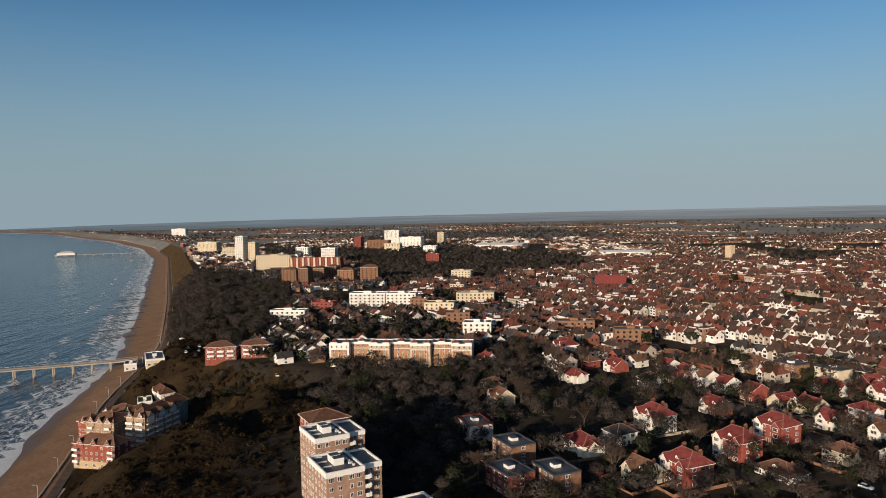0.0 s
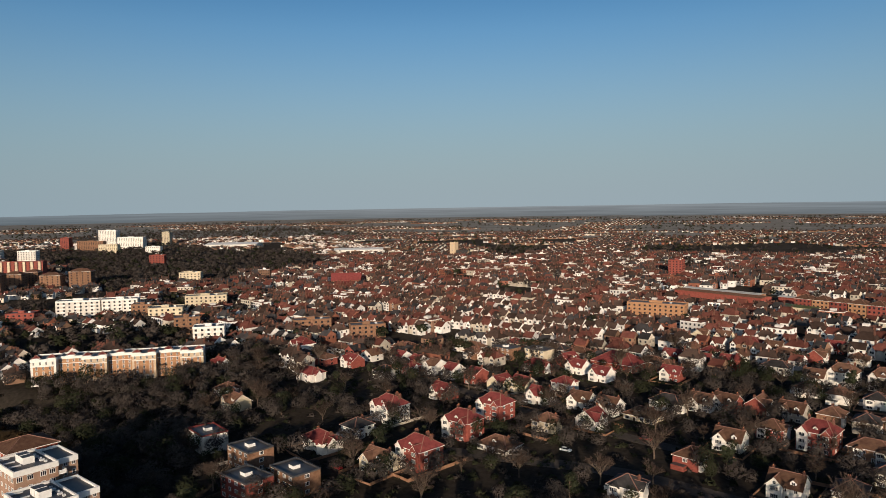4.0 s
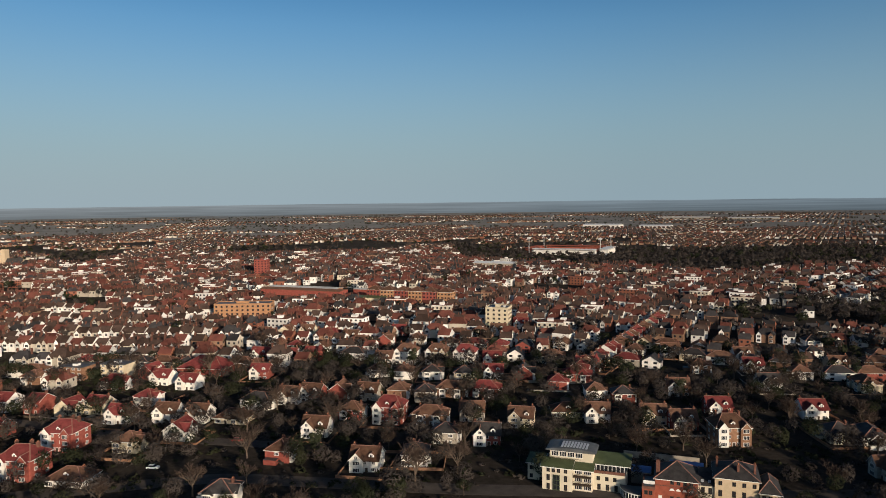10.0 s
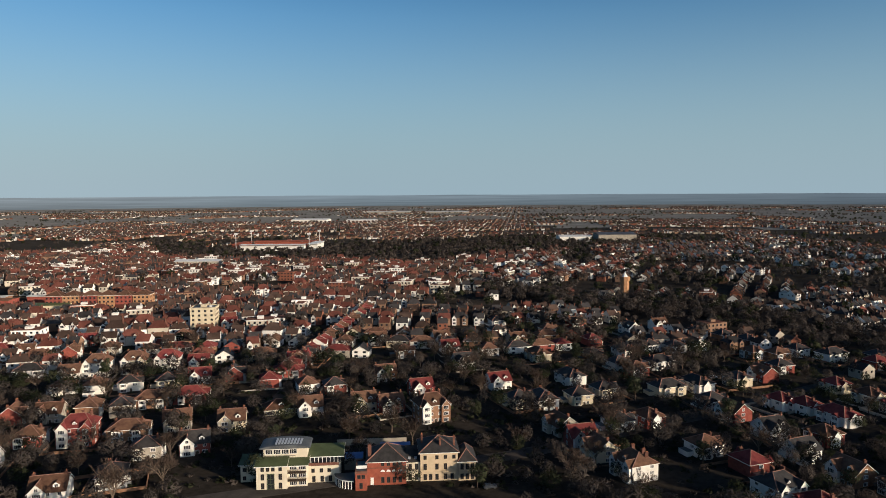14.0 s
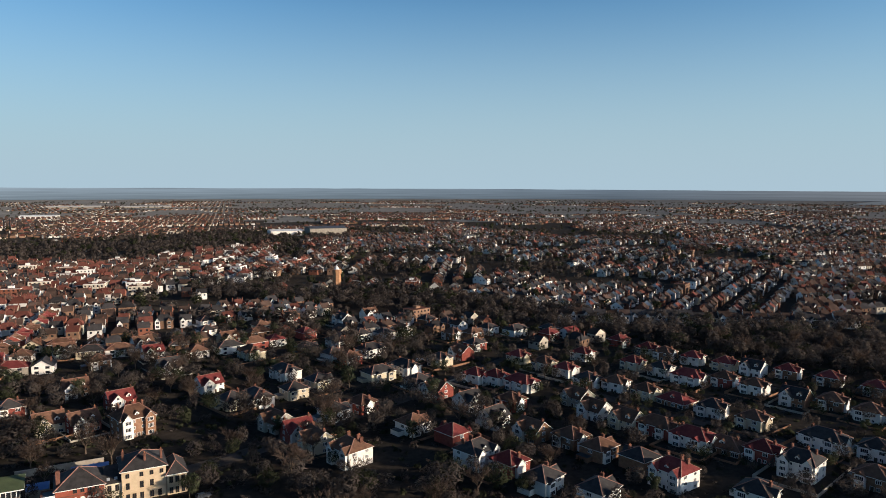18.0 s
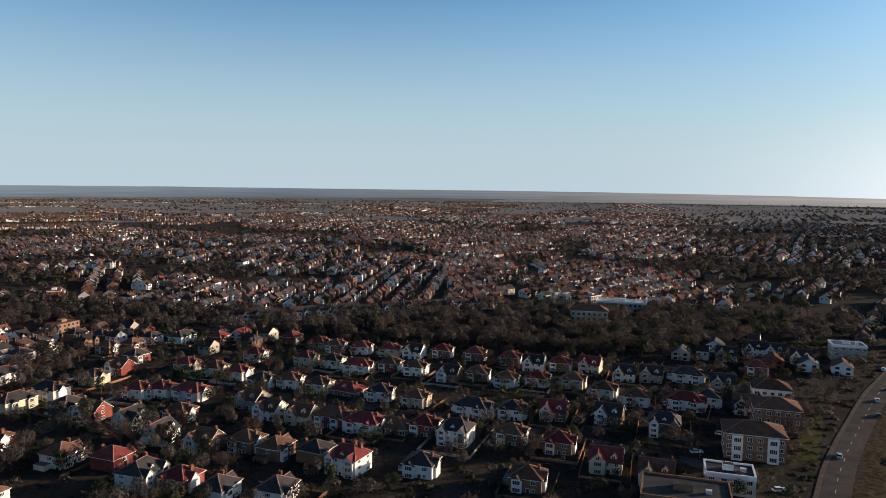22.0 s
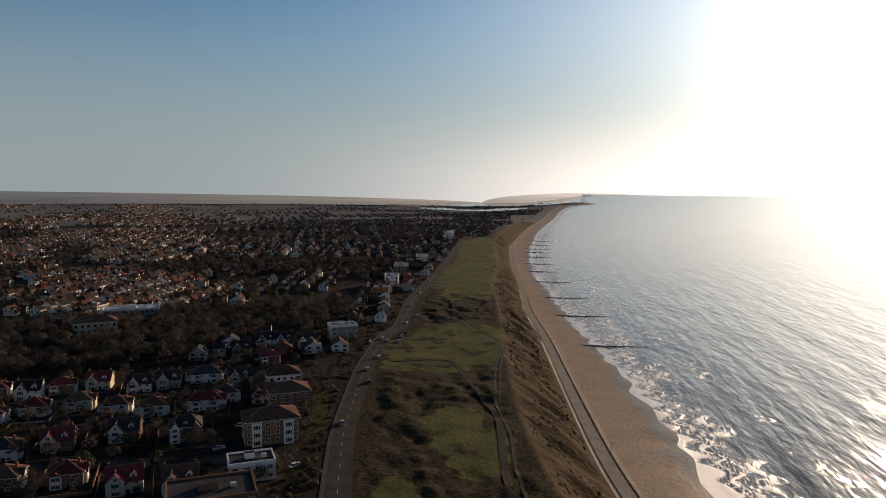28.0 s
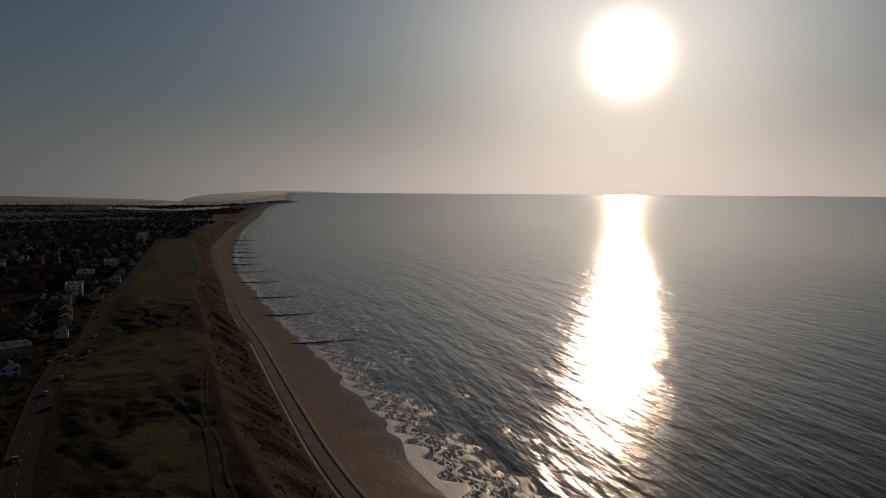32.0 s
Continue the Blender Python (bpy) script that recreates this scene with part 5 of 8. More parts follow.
def green_slab(ob, x0, x1, y0, y1, z, rise, name="green_roof"):
    """A thin green roof that climbs to the back, with a pale edge."""
    b = Build()
    lo = [(x0, y0, z - 0.25), (x1, y0, z - 0.25), (x1, y1, z + rise - 0.25), (x0, y1, z + rise - 0.25)]
    hi = [(p, q, r_ + 0.25) for p, q, r_ in lo]
    b.face(hi, 0)
    b.face(lo[::-1], 1)
    for i in range(4):
        j = (i + 1) % 4
        b.face([lo[i], lo[j], hi[j], hi[i]], 1)
    return part(name, b, [COPPER, FRAME], ob, "green sheet roof with pale edge")


care = home_block("care_home", "cream modern care home with stepped green roofs and a curved top", 0, 9.3, 0, 12, 7.6, CREAM)
for zz in (1.2, 4.0):
    home_row(care, (1.9, 7.3), 0, zz)
home_row(care, (1.9, 3.5, 5.1, 7.3), 0, 6.4, "s")
sb = Build()
sb.box(3.4, 5.5, -0.16, 0.0, 0.0, 5.0)
part("glazed_stair", sb, GLASS, care)
for i in range(3):
    rb = Build()
    rb.box(3.4 + 0.97 * i, 3.52 + 0.97 * i, -0.24, -0.1, 0.0, 5.1)
    part("stair_mullion", rb, COPPER, care)
for i in range(4):
    rb = Build()
    rb.box(3.3, 5.6, -0.22, -0.1, 0.2 + 1.55 * i, 0.34 + 1.55 * i)
    part("stair_transom", rb, COPPER, care)
pb = Build()
pb.box(9.3, 15.2, 1.6, 12, -3, 7.0, 0)
side_bay = part("balcony_bay", pb, CREAM, care)
for fl in range(3):
    part("window", WIN["l"], None, side_bay, m=Matrix.Translation((11.0, 1.58, 1.3 + 2.45 * fl)))
    part("window", WIN["l"], None, side_bay, m=Matrix.Translation((13.8, 1.58, 1.3 + 2.45 * fl)))
for fl in (1, 2):
    bb = Build()
    bb.box(9.5, 15.0, -0.2, 1.6, fl * 2.45 - 0.1, fl * 2.45 + 0.08)
    for i in range(12):
        bb.box(9.5 + 0.49 * i, 9.55 + 0.49 * i, -0.2, -0.15, fl * 2.45, fl * 2.45 + 1.05)
    bb.box(9.5, 15.0, -0.22, -0.14, fl * 2.45 + 1.0, fl * 2.45 + 1.1)
    part("balcony", bb, TIMBER, care, "dark railed balcony")
green_slab(care, -0.6, 9.5, -0.7, 5.2, 7.5, 1.1)
green_slab(care, 9.5, 15.8, 0.6, 6.0, 7.0, 1.3)
tf = Build()
tf.box(1.5, 15.0, 5.0, 12.0, 7.0, 11.3)
top_floor = part("set_back_floor", tf, CREAM, care, "set-back cream top floor behind a terrace")
for i in range(4):
    part("window", WIN["l"], None, top_floor, m=Matrix.Translation((3.2 + 2.5 * i, 4.98, 10.0)))
gb = Build()
for i in range(22):
    gb.box(2.0 + 0.45 * i, 2.05 + 0.45 * i, 3.6, 3.65, 8.2, 9.2)
gb.box(2.0, 11.6, 3.58, 3.67, 9.15, 9.25)
part("terrace_railing", gb, TIMBER, care, "dark terrace railing")
cv = Build()
for i in range(12):
    a0, a1 = math.pi * i / 12, math.pi * (i + 1) / 12
    p0, p1 = (8.2 - 7.9 * math.cos(a0), 11.3 + 1.0 * math.sin(a0)), (8.2 - 7.9 * math.cos(a1), 11.3 + 1.0 * math.sin(a1))
    cv.face([(p0[0], 4.0, p0[1]), (p1[0], 4.0, p1[1]), (p1[0], 12.6, p1[1]), (p0[0], 12.6, p0[1])])
    cv.face([(p0[0], 4.0, 11.2), (p1[0], 4.0, 11.2), (p1[0], 4.0, p1[1]), (p0[0], 4.0, p0[1])])
part("curved_roof", cv, surface("dark_metal_roof", (0.05, 0.055, 0.06), (0.12, 0.125, 0.13), 3.0, rough=0.6), care, "curved dark metal roof")
PANEL = surface("pale_roof_panel", (0.34, 0.36, 0.38), (0.50, 0.52, 0.54), 1.0, rough=0.4)
for i in range(9):
    pl = Build()
    x = 5.0 + 0.95 * i
    z = 11.35 + math.sqrt(max(0.0, 1 - ((x + 0.3 - 8.2) / 7.9) ** 2))
    pl.box(x, x + 0.62, 5.2, 10.4, z, z + 0.14)
    part("roof_panel", pl, PANEL, care)

lw = home_block("care_home_wing", "narrow cream side wing with a green roof", -6.0, -1.2, 6.4, 13, 5.6, CREAM)
green_slab(lw, -6.6, -0.8, 5.8, 13.2, 5.7, 1.0)
home_row(lw, (-4.8,), 6.4, 1.3, "s")
home_row(lw, (-4.8,), 6.4, 4.0, "s")
rw = home_block("care_home_wing", "cream terraced wing under a broad green roof", 15.2, 25.0, 4.0, 13, 5.4, CREAM)
home_row(rw, (16.8, 19.4, 21.8), 4.0, 3.9, "s")
home_row(rw, (17.0, 19.6, 22.2), 4.0, 1.2, "t")
ub = Build()
ub.box(15.6, 24.6, 6.6, 13, 5.4, 7.8)
upper = part("upper_floor", ub, GLASS, rw, "dark glazed upper floor")
for i in range(8):
    cb = Build()
    cb.box(15.8 + 1.22 * i, 15.95 + 1.22 * i, 6.3, 6.5, 5.4, 7.8)
    part("post", cb, FRAME, upper)
green_slab(rw, 14.6, 26.4, 5.4, 13.6, 7.8, 1.4)
rb = Build()
rb.box(15.4, 24.8, 4.1, 4.2, 5.4, 6.3)
part("terrace_parapet", rb, STACK, rw)

brick = home_block("brick_wing", "red brick wing with arched windows and dark slate roof", 33.8, 45.9, 0.2, 12, 7.5, SEAFRONT_RED)
part("roof", moved(hip_roof(12.1, 11.8, 7.5, 3.8, over=0.5), 39.85, 6.1), ROOF["D"], brick)
home_row(brick, (38.6, 40.4, 42.2, 44.0), 0.2, 1.6, "t")
home_row(brick, (38.6, 40.4, 42.2, 44.0), 0.2, 6.7, "s")
for x in (38.6, 40.4, 42.2, 44.0):
    ab = Build()
    for i in range(6):
        a0, a1 = math.pi * i / 6, math.pi * (i + 1) / 6
        ab.face([(x - 0.7 * math.cos(a0), 0.14, 4.2 + 0.7 * math.sin(a0)), (x - 0.7 * math.cos(a1), 0.14, 4.2 + 0.7 * math.sin(a1)), (x, 0.14, 4.2)])
    part("arched_light", ab, FRAME, brick, "white arched fanlight")
lb = Build()
lb.box(33.75, 45.95, 0.08, 0.2, 5.4, 5.65)
lb.box(33.75, 45.95, 0.05, 0.2, 7.3, 7.5)
part("string_course", lb, STACK, brick)
db = Build()
db.box(34.8, 35.8, 0.08, 0.2, 0.2, 2.5)
part("door", db, FRAME, brick, "white door")
cb = Build()
cb.box(34.0, 35.1, 2.4, 3.4, 7.5, 12.2)
part("chimney", cb, STACK, brick)
porch = home_block("brick_porch", "red brick porch block with a flat roof", 30.3, 33.8, -3.4, 6.0, 5.8, SEAFRONT_RED)
home_row(porch, (31.4, 32.7), -3.4, 4.3, "s")
home_row(porch, (32.0,), -3.4, 1.5, "t")
wb = Build()
wb.box(30.5, 33.8, -1.2, -1.1, 6.0, 7.0)
part("window_band", wb, FRAME, porch, "white framed clerestory")
pk = Build()
parapet_run(pk, 30.3, 33.8, -3.4, 6.0, 5.4, 6.1)
part("parapet", pk, STACK, porch)
arc = tagged(new("glazed_corridor"), "low curved glazed corridor with a flat dark roof", "building")
arc.matrix_basis = HOME
ring = [(30.0 - 6.4 * math.sin(a), 4.2 - 6.4 * math.cos(a)) for a in [math.pi / 2 * i / 10 for i in range(11)]]
for (ax, ay), (bx, by) in zip(ring, ring[1:]):
    gl = Build()
    gl.face([(bx, by, 0.2), (ax, ay, 0.2), (ax, ay, 2.4), (bx, by, 2.4)])
    part("pane", gl, GLASS, arc)
    po = Build()
    po.box(bx - 0.12, bx + 0.12, by - 0.12, by + 0.12, -1, 2.5)
    part("post", po, FRAME, arc)
rf = Build()
rf.face([(p - 0.2, q - 0.2, 2.75) for p, q in ring] + [(30.0, 4.2, 2.75)])
for (ax, ay), (bx, by) in zip(ring, ring[1:]):
    rf.face([(ax - 0.2, ay - 0.2, 2.75), (bx - 0.2, by - 0.2, 2.75), (bx - 0.2, by - 0.2, 2.4), (ax - 0.2, ay - 0.2, 2.4)], 1)
part("flat_roof", rf, [LEAD, FRAME], arc)

link = home_block("linking_wing", "narrow cream link with dark slate roof and rooflights", 45.9, 50.4, 2.4, 12, 6.2, CREAM)
sl = Build()
sl.face([(45.9, 2.0, 6.1), (50.4, 2.0, 6.1), (50.4, 9, 9.2), (45.9, 9, 9.2)])
sl.face([(45.9, 9, 9.2), (50.4, 9, 9.2), (50.4, 12.4, 6.1), (45.9, 12.4, 6.1)])
part("roof", sl, ROOF["D"], link)
for x in (47.0, 49.0):
    kb = Build()
    kb.face([(x - 0.4, 3.2, 6.75), (x + 0.4, 3.2, 6.75), (x + 0.4, 4.2, 7.2), (x - 0.4, 4.2, 7.2)])
    part("rooflight", kb, PANEL, link)
home_row(link, (47.2, 49.2), 2.4, 1.3, "t")
home_row(link, (47.2, 49.2), 2.4, 4.6, "t")
old = home_block("old_mansion", "cream stuccoed three-storey mansion with hipped slate roof", 50.4, 62.2, 1.8, 14, 9.2, OCHRE)
part("roof", moved(hip_roof(11.8, 12.2, 9.2, 3.4, over=0.6, ridge=2.2), 56.3, 7.9), ROOF["D"], old)
home_row(old, (51.9, 55.6, 58.3, 61.0), 1.8, 7.6, "s")
home_row(old, (51.9, 55.6, 58.3), 1.8, 4.6, "t")
home_row(old, (51.9, 53.6, 55.6, 58.3, 60.4), 1.8, 1.3, "t")
home_row(old, (5.0, 8.0, 11.0), 0, 7.6, "s", side=62.2)
for zz, hh in ((3.1, 0.2), (8.7, 0.5)):
    kb = Build()
    kb.box(50.3, 62.3, 1.62, 1.8, zz, zz + hh)
    part("cornice", kb, OCHRE, old)
for x, y in ((56.8, 4.4), (61.4, 6.0), (51.2, 9.0)):
    part("chimney", STACKS[1], None, old, m=Matrix.Translation((x, y, 11.2)))
mw = home_block("old_mansion_wing", "cream two-storey bay wing with hipped slate roof", 62.4, 67.9, 1.2, 12, 6.2, OCHRE)
part("roof", moved(hip_roof(5.5, 10.8, 6.2, 3.2, over=0.5), 65.15, 6.6), ROOF["D"], mw)
for zz in (1.3, 4.5):
    home_row(mw, (63.5, 65.15, 66.8), 1.2, zz, "t")
    home_row(mw, (4.0, 8.0), 0, zz, "t", side=67.9)
an = home_block("flat_roofed_annexe", "low annexe with a pale blue flat roof", 37.5, 48.0, 17.0, 26.0, 4.2, WALL["g"], surface("blue_flat_roof", (0.12, 0.20, 0.38), (0.19, 0.29, 0.50), 4.0))
home_block("flat_roofed_annexe", "small annexe with a pale blue flat roof", 26.0, 32.0, 13.0, 19.0, 3.8, WALL["g"], an.children[0].data.materials[1])
gw = Build()
gw.box(22.0, 47.0, 35.6, 36.0, -0.5, 2.2)
tagged(new("garden_wall", gw.mesh("garden_wall", WALL["g"])), "long pale stone wall behind the care home", "wall").matrix_basis = HOME

# flats by the cliff-top road
GREYROOF = surface("worn_grey_roof", (0.040, 0.039, 0.040), (0.085, 0.082, 0.082), 5.0, rough=0.88)
bays = make_block("flats", "three-storey dark brick flats with white bay windows", "flats", 227.4, 111.8, -57, 19, 13, 3, 2.8, "b", "B", cols=6, pitch=3.0)
for u in (-5.5, 5.5):
    bb = Build()
    bb.box(u - 1.7, u + 1.7, -7.6, -6.5, -2, 8.4)
    o = part("bay", bb, WALL["w"], bays, "white rendered bay")
    for zz in (1.4, 4.2, 7.0):
        part("window", WIN["l"], None, o, m=Matrix.Translation((u, -7.61, zz)))
make_block("flats", "three-storey brick flats beside a lawn", "flats", 260.5, 119.8, -57, 16, 13, 3, 2.8, "b", "B", cols=5, pitch=3.0)
make_block("flats", "white two-storey house with dark roof near the road", "house", 292.7, 137.2, -57, 15, 11, 2, 2.9, "w", "B", cols=5, pitch=3.2)
make_block("flats", "low modern building with a wide grey flat roof", "flats", 172.7, 103.4, -57, 24, 16, 2, 2.6, "b", top=GREYROOF, trim=False)
make_block("flats", "white two-storey building with a flat dark roof", "flats", 195.2, 102.7, -57, 14, 10, 2, 2.7, "w", top=GREYROOF)
make_block("flats", "scaffolded three-storey pale block under repair", "flats", 395.7, 146.2, -56, 16, 12, 3, 2.8, "g")
make_block("school", "stone school building with brown roofs among trees", "school", 362, 292, -50, 24, 12, 3, 3.2, OCHRE, "B", cols=7, near=False)
make_block("school_hall", "low school hall with a pale blue flat roof", "school", 424, 312, -55, 36, 16, 2, 3.4, "g", near=False, top=LEADPALE)

# the long red-brown slab with white bays, and the tile-capped brick blocks before it
slab = make_block("flats", "long eight-storey brown slab striped by white bays", "flats", -1069, -197, 77, 84, 14, 8, 2.95, "r", near=False, trim=False, cols=18, housing=False)
for i in range(9):
    wb = Build()
    u = -38 + 9.5 * i
    for s_ in (-1, 1):
        wb.box(u - 1.5, u + 1.5, *sorted((s_ * 7.02, s_ * 8.3)), -2, 24.6)
    part("white_bay", wb, WALL["c"], slab)
for x, y, w, fl in ((-887, -196, 20, 7), (-868, -174, 13, 8), (-940, -170, 20, 6), (-966, -155, 15, 6), (-901, -126, 22, 6), (-905, -96, 24, 7)):
    make_block("flats", "brown brick block of flats capped by a tiled roof", "flats", x, y, 77, w, 15, fl, 2.9, "b", "B", near=False, cols=4, pitch=3.2)

# farther blocks
FAR_BLOCKS = [
    ("apartment_tower", "tall white tower block of flats near the cliff", -1344, -392, 74, 17, 18, 17, "w"),
    ("apartment_tower", "tall cream tower slab beside a white one", -1350, -370, 74, 15, 16, 13, "c"),
    ("hotel", "long cream hotel above the cliff", -1147, -279, 77, 62, 16, 8, "c"),
    ("flats", "white tower block among trees", -1298, -214, 75, 28, 15, 9, "w"),
    ("flats", "modern white flats with stepped terraces", -655, -72, 83, 34, 15, 5, "w"),
    ("flats", "modern white flats beside brick block", -650, -40, 83, 28, 15, 5, "w"),
    ("flats", "pinkish brick flats with a flat roof", -629, -22, 78, 16, 14, 4, "b"),
    ("hotel", "pale pink hotel with balconies", -600, -4, 82, 26, 14, 4, "c"),
    ("hotel", "pale brick hotel wing", -538, 10, 89, 18, 14, 4, "b"),
]
FAR_BLOCKS += [
    ("flats", "beige flats with flat roof", -667, 30, 82, 36, 15, 4, "c"),
    ("flats", "white flat-roofed building beside mansion flats", -488, 23, 82, 20, 13, 4, "w"),
    ("hotel", "large pale hotel on the far cliff", -1731, -585, 71, 56, 20, 9, "c"),
    ("hotel", "pale hotel on the far bay", -3097, -1176, 78, 68, 24, 11, "w"),
    ("office_tower", "tall white office tower in the town centre", -1929, -140, 68, 44, 20, 14, "w"),
    ("offices", "white office building in the town centre", -1814, -83, 67, 62, 20, 9, "w"),
    ("tower", "slim tan tower in the town centre", -1974, -5, 68, 20, 18, 11, "c"),
    ("flats", "red-brown brick block among the trees", -1205, -18, 76, 23, 14, 6, "r"),
    ("flats", "beige block of flats among trees", -885, 23, 75, 25, 14, 5, "c"),
    ("flats", "red brick block of the centre", -1809, -221, 67, 20, 16, 10, "r"),
    ("offices", "grey and red town centre blocks", -1789, -167, 70, 60, 18, 7, "b"),
    ("hotel", "white hotel with balconies near the chine", -590, -133, 85, 30, 13, 3, "w"),
]
FAR_BLOCKS += [
    ("flats", "small block of red brick flats", -641, -112, 79, 21, 13, 3, "r"),
    ("flats", "long brown brick flats with dark roof", -504, 95, 84, 27, 12, 3, "b"),
    ("flats", "brown brick flats with dark roof", -465, 126, 84, 24, 12, 3, "b"),
    ("office_tower", "brown brick office tower", -678, 573, 35, 16, 14, 7, "r"),
    ("offices", "long orange-brown brick offices", -442, 355, 38, 44, 15, 4, "o"),
    ("flats", "tan block with a blue flat roof", -250, 424, 17, 16, 14, 5, "c"),
    ("hotel", "white hotel on the town's edge", -1480, -300, 74, 30, 14, 7, "w"),
    ("offices", "pale offices in the centre", -1650, -120, 70, 40, 16, 6, "c"),
    ("flats", "white block of flats at the centre", -1560, -30, 70, 30, 14, 5, "w"),
    ("flats", "pale flats on the cliff", -1530, -470, 72, 36, 14, 7, "c"),
    ("flats", "long pale modern flats with flat roofs", 735, 203, 14, 46, 15, 3, "g"),
    ("flats", "low pale flats beside the cliff-top road", 640, 186, 14, 26, 13, 3, "w"),
]
FAR_BLOCKS += [
    ("flats", "brick flats beside the cliff-top road", 560, 172, 14, 22, 13, 3, "b"),
    ("flats", "white flats facing the green", 820, 200, 14, 24, 14, 4, "w"),
    ("flats", "white flats facing the green", 1243, 254, 14, 22, 14, 5, "w"),
    ("flats", "white flats facing the green", 1276, 258, 14, 18, 14, 5, "w"),
]
for nm, lab, x, y, turn, w, d, fl, wl_ in FAR_BLOCKS:
    make_block(nm, lab, "building", x, y, turn, w, d, fl, 2.95, ORANGE if wl_ == "o" else wl_, near=False, trim=wl_ == "w", cols=max(3, int(w / 4)), balconies=[(w * (i - 1) / 3, 4.0) for i in range(3)] if wl_ == "w" and math.hypot(x, y) < 760 and x < 0 else ())


def shed(name, label, x, y, turn, w, d, h, wall, top):
    """A wide low building with a shallow roof."""
    ob = new(name)
    tagged(ob, label, "building")
    ob.matrix_basis = pose(x, y, ground(x, y), 0, 0, turn)
    b = Build()
    b.box(-w / 2, w / 2, -d / 2, d / 2, -4, h, 0)
    part("wall", b, wall, ob)
    rb = Build()
    gable_roof(rb, -w / 2, w / 2, -d / 2, d / 2, h, d * 0.06, "x", 0.5, 0.3)
    part("roof", rb, top, ob)
    PLACED.append((x, y, max(w, d) * 0.55))
    return ob


for args in (("supermarket", "broad white retail shed", -1724, 144, 69, 120, 60, 8, WALL["w"], PALE), ("warehouse", "long low white-roofed warehouse", -1341, 350, 72, 95, 45, 8, WALL["w"], PALE),
             ("shopping_mall", "low shopping mall with long brown and pale roofs", -520, 495, 14, 80, 12, 5.5, WALL["b"], LEADPALE), ("shopping_mall", "low shopping mall with long pale roofs", -430, 520, 14, 74, 10, 5.5, WALL["r"], LEADPALE), ("shopping_mall", "low brown-roofed shopping mall", -505, 478, 14, 90, 16, 6, WALL["r"], ROOF["B"]),
             ("market_hall", "market hall with a pale green roof", -405, 465, 14, 30, 14, 7, WALL["c"], COPPER), ("sports_hall", "grey-roofed low hall beside playing fields", -479, 805, 12, 56, 26, 8, WALL["g"], PALE),
             ("warehouse", "wide white distribution shed", -888, 2189, 7, 120, 60, 9, WALL["w"], PALE), ("warehouse", "wide white distribution shed", -718, 2210, 6, 96, 50, 7, WALL["w"], PALE),
             ("hangar", "large grey airfield-like shed", 60, 1345, 11, 70, 50, 14, WALL["g"], LEAD), ("warehouse", "low white industrial sheds", -15, 1335, 11, 60, 40, 10, WALL["w"], PALE),
             ("terminal", "long white far-off sheds", -900, 3190, 6, 200, 60, 7, WALL["g"], LEADPALE), ("terminal", "long white far-off sheds", -620, 3200, 6, 200, 60, 6, WALL["g"], LEADPALE)):
    shed(*args)

# the long arcade of tall red-brown shops
for i in range(6):
    make_block("shop_terrace", "four-storey red and buff brick shops with gables", "shops", -406 + 13 * i, 472 + 3.4 * i, 15, 12.6, 12, 4, 3.1, ORANGE if i % 2 else "r", "B", near=False, cols=4)


def church(name, label, x, y, turn, length, width, eave, tower=None, wall=WALL["b"], roof=ROOF["R"]):
    ob = new(name)
    tagged(ob, label, "church")
    ob.matrix_basis = pose(x, y, ground(x, y), 0, 0, turn)
    b = Build()
    b.box(-length / 2, length / 2, -width / 2, width / 2, -2, eave, 0)
    gable_wall(b, -width / 2, width / 2, -length / 2, eave, width * 0.6, "x")
    gable_wall(b, -width / 2, width / 2, length / 2, eave, width * 0.6, "x")
    part("nave_wall", b, wall, ob)
    rb = Build()
    gable_roof(rb, -length / 2, length / 2, -width / 2, width / 2, eave, width * 0.6, "x")
    part("roof", rb, roof, ob)
    ab = Build()
    ab.box(-length * 0.4, length * 0.4, -width / 2 - 4, -width / 2, -2, eave * 0.5, 0)
    part("aisle_wall", ab, wall, ob)
    sb = Build()
    q = [(-length * 0.41, -width / 2 - 4.4, eave * 0.5), (length * 0.41, -width / 2 - 4.4, eave * 0.5), (length * 0.41, -width / 2, eave * 0.85), (-length * 0.41, -width / 2, eave * 0.85)]
    sb.face(q)
    sb.face([(p, r, s - 0.3) for p, r, s in q[::-1]])
    part("aisle_roof", sb, roof, ob)
    for i in range(6):
        part("window", WIN["t"], None, ob, m=Matrix.Translation((-length * 0.35 + length * 0.14 * i, -width / 2 - 4.01, eave * 0.25)))
    if tower:
        tw, th = tower
        tb = Build()
        tb.box(-length / 2 - tw, -length / 2, -tw / 2, tw / 2, -2, th, 0)
        for i in range(4):
            for s in (-1, 1):
                tb.box(-length / 2 - tw + tw * (i + 0.2) / 4, -length / 2 - tw + tw * (i + 0.7) / 4, s * tw / 2 - 0.3, s * tw / 2 + 0.3, th, th + 1.2, 0)
        t_ = part("tower", tb, wall, ob)
        for zz in (th * 0.5, th * 0.8):
            part("belfry_window", WIN["t"], None, t_, m=Matrix.Translation((-length / 2 - tw / 2, -tw / 2 - 0.02, zz)))
    PLACED.append((x, y, length * 0.7))
    return ob


church("church", "brick church with a steep red tiled roof", -788, 190, 70, 34, 13, 7)
church("church", "stone church with a tall square tower", -1118, 478, 34, 24, 11, 7, (11, 26), OCHRE, ROOF["D"])


